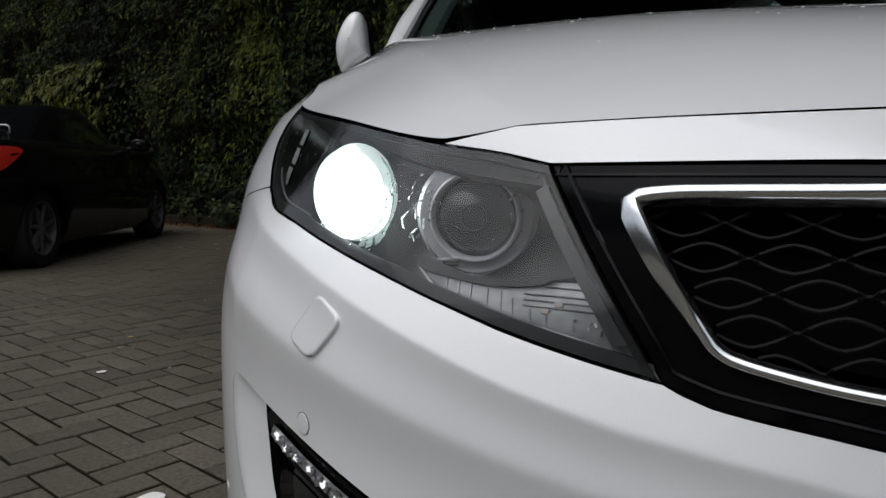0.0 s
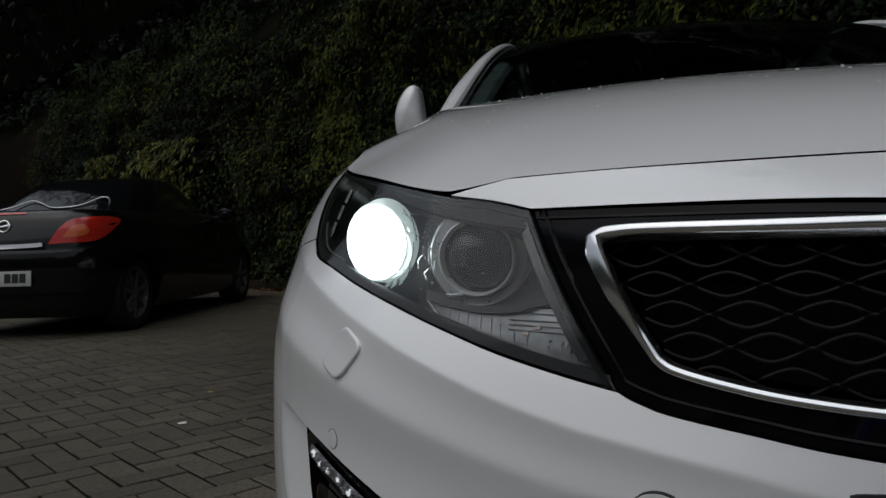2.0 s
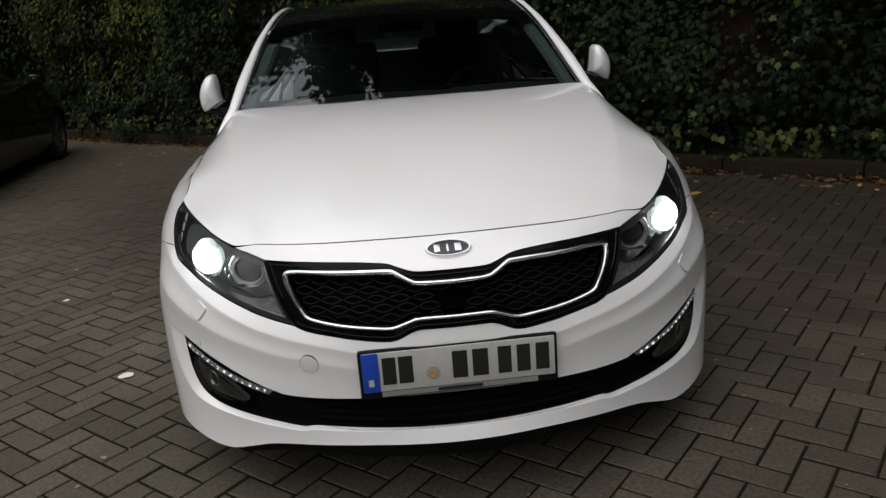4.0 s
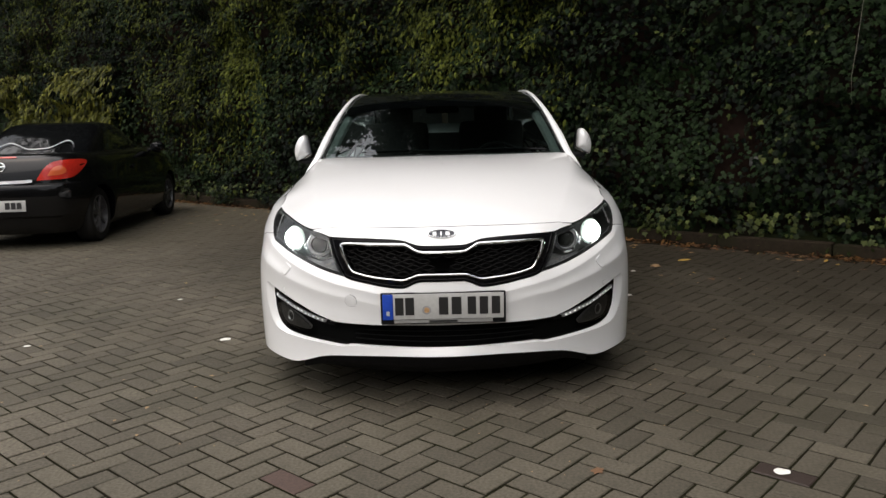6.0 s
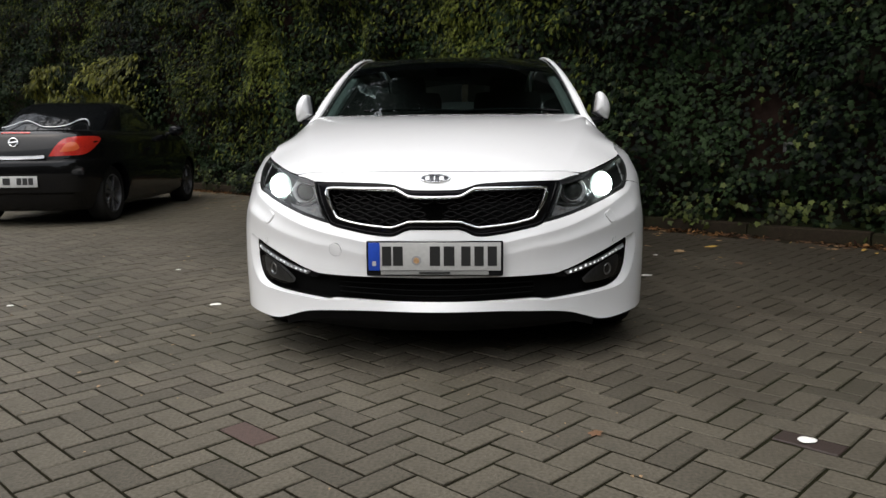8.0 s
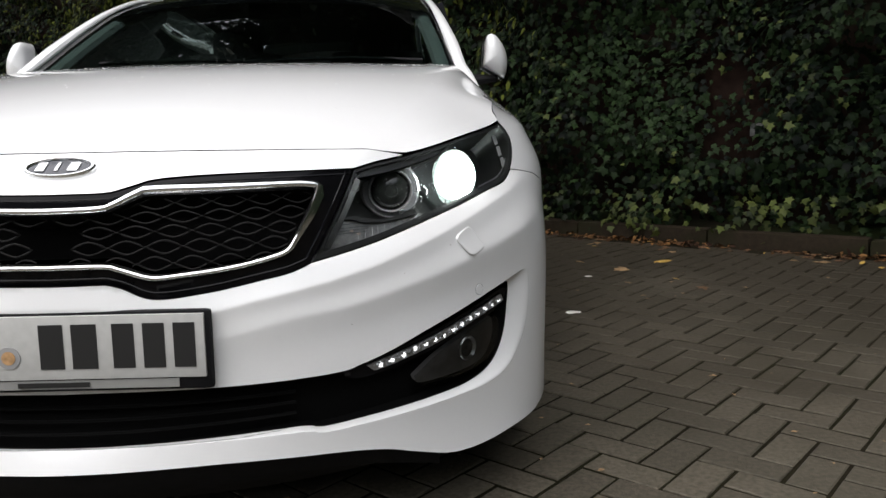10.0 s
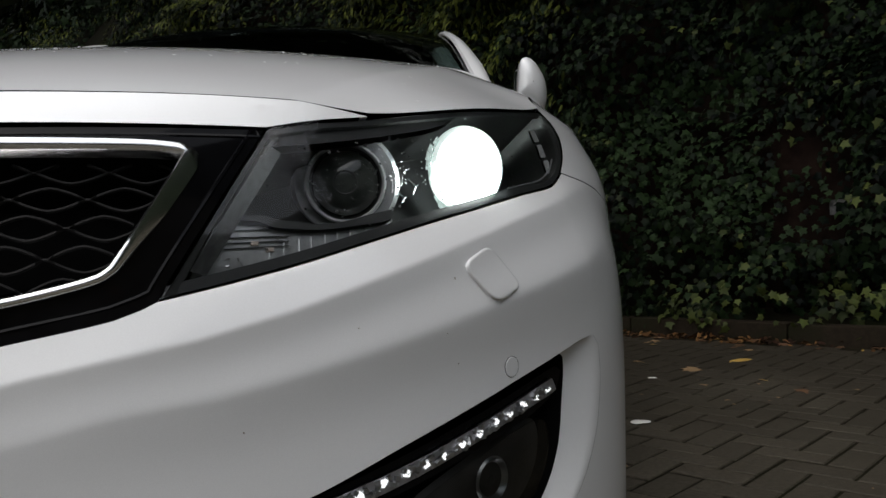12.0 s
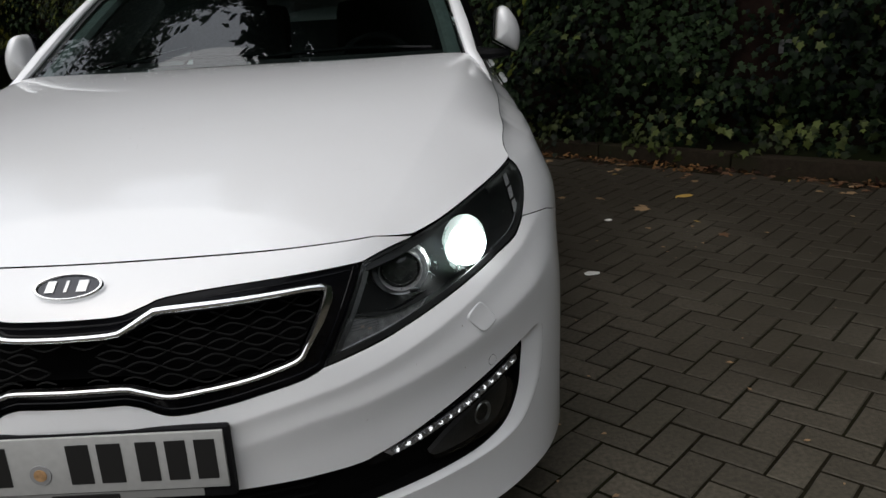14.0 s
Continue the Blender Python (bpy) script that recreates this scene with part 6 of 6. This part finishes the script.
def roof_panel(name, pick, mat, label=""):
    return strip(name, [pick(w, a, b, z) for w, a, b, z in roof[:5]], mat, coupe, closed=False, label=label)


def back_row(w, a, b, z):
    cy, hy = (a + b) / 2, (b - a) / 2
    out = []
    for k in range(13):
        x = (-0.86 + 1.72 * k / 12) * w
        y = cy - hy * (1 - abs(x / w) ** 4) ** (1 / 3.5)
        out.append((x, y - 0.006, z + 0.003))
    return out


def side_row(s):
    def row(w, a, b, z):
        cy, hy = (a + b) / 2, (b - a) / 2
        out = []
        for k in range(13):
            y = a + (b - a) * (0.24 + 0.66 * k / 12)
            x = w * (1 - abs((y - cy) / hy) ** 3.5) ** (1 / 4)
            out.append((s * (x + 0.006), y, z))
        return out
    return row


COUPEGLASS = material("coupe_dark_glass", (0.004, 0.0045, 0.005), 0.05, spec=0.3)
roof_panel("rear_window", back_row, COUPEGLASS, "sloping rear window reflecting the sky")
for s in (1, -1):
    roof_panel("side_window", side_row(s), DARKGLASS)


def tail_y(x, z, out=0.004):
    """The tail's surface: interpolated between the body's rings."""
    zs = [0.16, 0.24, 0.335, 0.36, 0.52, 0.66, 0.685, 0.70, 0.84, 0.93, 0.985, 1.0]
    w = np.interp(z, zs, [0.74, 0.80, 0.822, 0.832, 0.842, 0.840, 0.833, 0.825, 0.815, 0.79, 0.73, 0.60])
    a = np.interp(z, zs, [-0.50, -0.57, -0.585, -0.622, -0.64, -0.640, -0.630, -0.580, -0.56, -0.53, -0.48, -0.38])
    b = np.interp(z, zs, [3.1, 3.22, 3.26, 3.28, 3.29, 3.28, 3.22, 3.16, 2.95, 2.70, 2.45, 2.2])
    return (a + b) / 2 - (b - a) / 2 * max(0.0, 1 - abs(x / w) ** 6.0) ** (1 / 4.5) - out


def tail_patch(name, ring, mat, parent, label="", out=0.006, lip=0.02):
    def surf(uv):
        p = np.array([(x, tail_y(x, z, out), z) for x, z in uv])
        e = 0.004
        n = []
        for x, z in uv:
            dx = (tail_y(x + e, z) - tail_y(x - e, z)) / (2 * e)
            dz = (tail_y(x, z + e) - tail_y(x, z - e)) / (2 * e)
            v = np.array([dx, -1, dz])
            n.append(v / np.linalg.norm(v))
        return p, np.array(n)
    return panel(name, ring, surf, mat, parent, lip=lip, grid=0.03, unit=(1, 1), label=label)


for s in (1, -1):
    pts = [(0.36, 0.73), (0.50, 0.735), (0.66, 0.745), (0.715, 0.79), (0.742, 0.86), (0.735, 0.925), (0.64, 0.935), (0.52, 0.915), (0.44, 0.85), (0.36, 0.73)]
    lampc = tail_patch("tail_lamp", [(s * q[0], q[1]) for q in smooth_line(pts, 0.02)], REDLAMP, coupe, "large swept red tail lamp")
    tail_patch("reverse_lamp", [(s * q[0], q[1]) for q in smooth_line([(0.47, 0.775), (0.60, 0.785), (0.64, 0.82), (0.60, 0.875), (0.53, 0.86), (0.47, 0.775)], 0.02)], material("orange_lamp_plastic", (0.62, 0.12, 0.04), 0.15, coat=0.5), lampc, out=0.010, lip=0.004)
tail_patch("third_brake_lamp", [(x, 0.968 + dz) for x, dz in ((-0.15, 0), (0.15, 0), (0.14, 0.014), (-0.14, 0.014))], REDLAMP, coupe, lip=0.01)
tail_patch("chrome_strip", [tuple(q) for q in smooth_line([(-0.325, 0.741), (-0.2, 0.737), (0, 0.734), (0.2, 0.737), (0.325, 0.741), (0.325, 0.715), (0.2, 0.706), (0, 0.703), (-0.2, 0.706), (-0.325, 0.715), (-0.325, 0.741)], 0.03)], BRIGHTTRIM, coupe, "bright chrome trim strip", out=0.022, lip=0.01)
bm = bmesh.new()
m = Matrix.Translation((0, tail_y(0, 0.875, 0.006), 0.875)) @ pose(0, 0, 0, 78, 0, 0)
lathe(bm, [(0.050, 0), (0.050, 0.006), (0.043, 0.008), (0.039, 0.006), (0.039, 0)], m, 32)
ring_b = part("badge_ring", bm, CHROME, coupe)
bm = bmesh.new()
box(bm, (0, 0, 0), (0.11, 0.014, 0.005), 0.002)
bm.transform(m @ pose(0, 0, 0.005, 0, 0, 10))
part("badge_bar", bm, CHROME, ring_b)
tail_patch("model_bar", [(-0.36, 0.755), (-0.16, 0.755), (-0.16, 0.764), (-0.36, 0.764)], LETTER, coupe, lip=0.002)
platec = new("number_plate")
platec.parent = coupe
platec.matrix_basis = pose(0, tail_y(0, 0.475, 0.012), 0.475, 86, 0, 0)
bm = bmesh.new()
box(bm, (0, 0, 0), (0.52, 0.115, 0.012), 0.003)
part("plate_face", bm, PLATEWHITE, platec)
bm = bmesh.new()
box(bm, (-0.235, 0, 0.003), (0.045, 0.108, 0.012), 0.002)
part("plate_band", bm, PLATEBLUE, platec)
for cx, wd in ((-0.165, 0.07), (-0.055, 0.075), (0.075, 0.05), (0.135, 0.05), (0.195, 0.05)):
    bm = bmesh.new()
    box(bm, (cx, 0.002, 0.007), (wd, 0.07, 0.002))
    part("plate_bar", bm, INK, platec)
for s in (1, -1):
    mir = new("door_mirror")
    mir.parent = coupe
    bm = bmesh.new()
    bmesh.ops.create_uvsphere(bm, u_segments=18, v_segments=12, radius=1.0)
    bm.transform(Matrix.Translation((s * 0.90, 1.80, 0.99)) @ Matrix.Diagonal((0.10, 0.07, 0.07, 1)))
    part("mirror_housing", bm, BLACKPAINT, mir)
    bm = bmesh.new()
    box(bm, (s * 0.90, 1.745, 0.99), (0.14, 0.02, 0.09), 0.006)
    part("mirror_glass", bm, COUPEGLASS, mir)
    bm = bmesh.new()
    tube(bm, [(s * 0.74, 1.86, 0.95), (s * 0.84, 1.83, 0.96)], 0.02, 6)
    part("mirror_foot", bm, MATTBLACK, mir)
    for y in (0.0, 2.49):
        wheel(coupe, s * (0.668 if y < 1 else 0.690), y, s, radius=0.305, width=0.2, spokes=7, rim_mat=DULL_ALLOY)
    bm = bmesh.new()
    box(bm, (s * 0.835, 1.05, 0.78), (0.02, 0.18, 0.03), 0.008)
    part("door_handle", bm, BLACKPAINT, coupe)
bm = bmesh.new()
lathe(bm, [(0.03, -0.1), (0.03, 0.05), (0.025, 0.05), (0.025, -0.1)], Matrix.Translation((-0.45, -0.55, 0.2)) @ pose(0, 0, 0, 90, 0, 0), 16)
part("exhaust_pipe", bm, MATTBLACK, coupe)

# silver tube in the shape of the roll hoops' reflection in the glass
bm = bmesh.new()
hoop = [(-0.46, -0.02, 0.01), (-0.38, 0.0, 0.030), (-0.26, 0.0, 0.085), (-0.14, 0.0, 0.060), (-0.02, 0.0, 0.020), (0.12, 0.0, 0.015), (0.24, 0.0, 0.035), (0.36, 0.0, 0.100), (0.44, 0.0, 0.085), (0.49, -0.02, 0.03)]
tube(bm, [(x, 0.075 + 1.75 * z, 1.022 + z) for x, y, z in (tuple(q) for q in smooth_line(hoop, 0.03))], 0.007, 6)
part("hoop_reflection", bm, SATIN, coupe, "pale wavy tube standing in for roll-hoop reflections in the rear window")


# ---- dry stem hanging from the ivy ----
stem = thing("hanging_stem", "thin pale dry stem hanging loose in front of the ivy", "twig")
bm = bmesh.new()
tube(bm, [tuple(at_wall(sx, ox, hz)) for sx, ox, hz in ((-2.13, -0.12, 2.35), (-2.12, 0.0, 2.05), (-2.11, 0.06, 1.74), (-2.085, 0.07, 1.5), (-2.10, 0.06, 1.28))], [0.002, 0.003, 0.0032, 0.003, 0.0015], 6)
part("stem", bm, material("dry_stem", (0.11, 0.10, 0.075), 0.8, spread=0.2, scale=60), stem)

# ---- numbered plate on the wall ----
sign = thing("bay_sign", "small dirty white bay plate numbered 15 on the bare wall", "sign")
sign.matrix_basis = Matrix.Translation(at_wall(-1.21, -0.38, 0.785)) @ pose(0, 0, 0, 90, 0, wall_turn() + 180)
bm = bmesh.new()
box(bm, (0, 0, 0), (0.13, 0.09, 0.012), 0.003)
part("sign_plate", bm, material("dirty_sign", (0.09, 0.088, 0.085), 0.7, spread=0.3, scale=50), sign)
sign_text = bpy.data.curves.new("sign_number", "FONT")
sign_text.body, sign_text.size, sign_text.extrude = "15", 0.075, 0.001
sign_text.align_x, sign_text.align_y = "CENTER", "CENTER"
sign_text.materials.append(INK)
number = new("sign_number", sign_text)
number.parent = sign
number.matrix_basis = pose(0.012, 0, 0.0072, 0, 0, 0)

# ---- fallen leaves, petals and litter ----
LEAFCOLORS = [material("brown_fallen_leaf", (0.13, 0.065, 0.03), 0.7, spread=0.3, scale=60), material("yellow_fallen_leaf", (0.42, 0.27, 0.06), 0.6, spread=0.25, scale=60), material("tan_fallen_leaf", (0.28, 0.18, 0.09), 0.7, spread=0.3, scale=60), material("red_fallen_leaf", (0.28, 0.06, 0.03), 0.65, spread=0.3, scale=60)]
PALE = material("pale_litter", (0.75, 0.74, 0.70), 0.6, spread=0.05, scale=80)
leaf_meshes = []
for k, mat in enumerate(LEAFCOLORS):
    bm = bmesh.new()
    base = LONG_SHAPE if k % 2 else IVY_SHAPE
    top = [bm.verts.new((x, y - 0.5, 0.10 + z * 1.2 + 0.25 * x * x)) for x, y, z in base]
    low = [bm.verts.new((v.co.x * 0.98, v.co.y * 0.98, v.co.z - 0.03)) for v in top]
    n = len(base)
    for i in range(1, n):
        j = i + 1 if i + 1 < n else 1
        bm.faces.new((top[0], top[i], top[j]))
        bm.faces.new((low[0], low[j], low[i]))
        bm.faces.new((top[i], low[i], low[j], top[j]))
    me = bpy.data.meshes.new("fallen_leaf")
    bmesh.ops.recalc_face_normals(bm, faces=bm.faces[:])
    bm.to_mesh(me)
    bm.free()
    me.materials.append(mat)
    leaf_meshes.append(me)
LEAFWORDS = ["curled brown fallen leaf on the paving", "yellow fallen leaf lying on the paving", "dry tan fallen leaf on the paving", "reddish fallen leaf on the paving"]


def fallen(x, y, size, kind, turn, z=0.0):
    o = new("fallen_leaf", leaf_meshes[kind])
    o.matrix_basis = pose(x, y, z, random.uniform(-8, 8), random.uniform(-8, 8), turn) @ Matrix.Diagonal((size, size, size * 0.6, 1))
    return tagged(o, LEAFWORDS[kind], "leaf", "fallen leaves")


fallen(0.534, -0.626, 0.055, 0, 70)
fallen(1.72, 3.16, 0.10, 2, 30)
fallen(2.03, 3.38, 0.13, 1, 80)
fallen(-2.11, 2.91, 0.06, 1, 20)
random.seed(5)
for k in range(260):
    s = random.uniform(-4.5, 9.5)
    p = at_wall(s, abs(random.gauss(0.0, 0.16)) + 0.02, 0)
    fallen(p.x, p.y, random.uniform(0.035, 0.085), random.choice((0, 0, 0, 0, 0, 1, 2, 2)), random.uniform(0, 360), 0.002)
for k in range(80):
    s = random.uniform(2.5, 10) if k > 40 else random.uniform(-3, 10)
    p = at_wall(s, random.uniform(0.3, 1.6), 0)
    fallen(p.x, p.y, random.uniform(0.03, 0.07), random.choice((0, 1, 2, 2)), random.uniform(0, 360), 0.002)
for k in range(45):
    p = at_wall(random.uniform(4.5, 9.0), 0.15 + abs(random.gauss(0, 0.9)), 0)
    fallen(p.x, p.y, random.uniform(0.03, 0.065), random.choice((1, 1, 2)), random.uniform(0, 360), 0.002)


def blot(x, y, rx, ry, turn):
    bm = bmesh.new()
    lathe(bm, [(1.0, 0.0), (0.96, 0.5), (0.6, 0.9), (0.0, 1.0)], Matrix(), 20)
    for v in bm.verts:
        a = math.atan2(v.co.y, v.co.x)
        k = 1 + 0.08 * math.sin(3 * a + x * 7) + 0.05 * math.sin(5 * a)
        v.co.x *= rx * k
        v.co.y *= ry * k
        v.co.z *= 0.003
    o = part("paper_scrap", bm, PALE, None)
    o.matrix_basis = pose(x, y, 0.0045, 0, 0, turn)
    tagged(o, "small round white scrap trodden flat on the paving", "litter", "white scraps")


for x, y, rx, ry, a in ((1.180, -0.667, 0.029, 0.024, 0), (-1.307, 1.200, 0.032, 0.026, 20), (1.261, 2.105, 0.036, 0.026, 10), (-2.46, 1.15, 0.020, 0.016, 0), (-1.95, 2.3, 0.018, 0.014, 30), (1.5, 2.95, 0.02, 0.016, 0)):
    blot(x, y, rx, ry, a)

# crumbs of leaf and soil strewn over the paving
crumb = bmesh.new()
for k in range(520):
    x, y = random.uniform(-4.5, 4.0), random.uniform(-2.4, 6.0)
    if (Vector((x, y, 0)) - WALL_0).dot(WALL_N) < 0.15:
        continue
    r, a = random.choice((0.004, 0.005, 0.007, 0.011)) * random.uniform(0.7, 1.3), random.uniform(0, 6.28)
    vs = [crumb.verts.new((x + r * q * math.cos(a + w), y + r * q * math.sin(a + w), 0.0035 + 0.15 * r * h)) for w, q, h in ((0, 1.2, 0), (1.2, 0.6, 1), (2.2, 0.8, 0.6), (3.1, 1.1, 0), (4.3, 0.7, 1.2), (5.4, 0.6, 0.4))]
    crumb.faces.new(vs)
tagged(part("leaf_litter", crumb, LEAFCOLORS[2], None), "dry crumbs of leaf strewn over the paving", "litter", "", "stuff")

# ---- paving blocks ----
pavement = thing("pavement", "grey concrete block paving in a worn herringbone bond", "pavement", kind="structure")
BLOCK_L, BLOCK_W, JOINT = 0.205, 0.1025, 0.0098
turn0 = radians(PAVER_TURN)
ax, ay = Vector((math.cos(turn0), math.sin(turn0), 0)), Vector((-math.sin(turn0), math.cos(turn0), 0))
HERRING_0 = Vector((1.185, -0.675, 0))
CHIRAL = -1


def block_shape(length, width):
    a, b, c = length / 2 - JOINT / 2, width / 2 - JOINT / 2, 0.0035
    v = [(sx * a, sy * b, -0.03) for sx, sy in ((-1, -1), (1, -1), (1, 1), (-1, 1))]
    v += [(sx * a, sy * b, -0.0025) for sx, sy in ((-1, -1), (1, -1), (1, 1), (-1, 1))]
    v += [(sx * (a - c), sy * (b - c), 0.0) for sx, sy in ((-1, -1), (1, -1), (1, 1), (-1, 1))]
    f = [(k, (k + 1) % 4, 4 + (k + 1) % 4, 4 + k) for k in range(4)] + [(4 + k, 4 + (k + 1) % 4, 8 + (k + 1) % 4, 8 + k) for k in range(4)] + [(8, 9, 10, 11)]
    return v, f


shape_v, shape_f = block_shape(BLOCK_L, BLOCK_W)
me0 = bpy.data.meshes.new("paver")
me0.from_pydata(shape_v, [], shape_f)
me0.materials.append(PAVER)
me_red, me_dark = me0.copy(), me0.copy()
me_red.materials[0] = RED_PAVER
me_dark.materials[0] = DARK_PAVER
far_v, far_f, near = [], [], 0
random.seed(11)
for i in range(-220, 221):
    for j in range(-70, 71):
        for lie in (0, 1):
            # lattice steps (1, 1) and (2, -2) block widths
            cx, cy = i + 2 * j, i - 2 * j
            cx, cy = (cx, cy) if lie == 0 else (cx - 0.5, cy + 1.5)
            # lying block covers (cx-1..cx+1, cy-.5..cy+.5); standing one starts above its left end
            p = HERRING_0 + ax * (cx * BLOCK_W) + ay * (CHIRAL * cy * BLOCK_W)
            out = (p - WALL_0).dot(WALL_N)
            if out < 0.09 or p.x < -12 or p.x > 8.5 or p.y < -10 or p.y > 13:
                continue
            m = Matrix.Translation(p + Vector((0, 0, random.uniform(-0.002, 0.002)))) @ pose(0, 0, 0, random.gauss(0, 0.35), random.gauss(0, 0.35), PAVER_TURN + 90 * lie + random.gauss(0, 0.5))
            if abs(p.x - 0.1) < 1.55 and -1.75 < p.y < -0.25 and near < 300:
                o = new("paver", me_dark if i == 0 and j == 0 and lie == 0 else me_red if random.random() < 0.012 else me0)
                o.parent = pavement
                o.matrix_basis = m
                near += 1
            else:
                b0 = len(far_v)
                far_v += [tuple(m @ Vector(v)) for v in shape_v]
                far_f += [tuple(b0 + q for q in f) for f in shape_f]
me = bpy.data.meshes.new("paver_field")
me.from_pydata(far_v, [], far_f)
me.materials.append(PAVER)
field = new("paver_field", me)
field.parent = pavement
tagged(field, "more grey paving blocks in the same bond", kind="stuff")
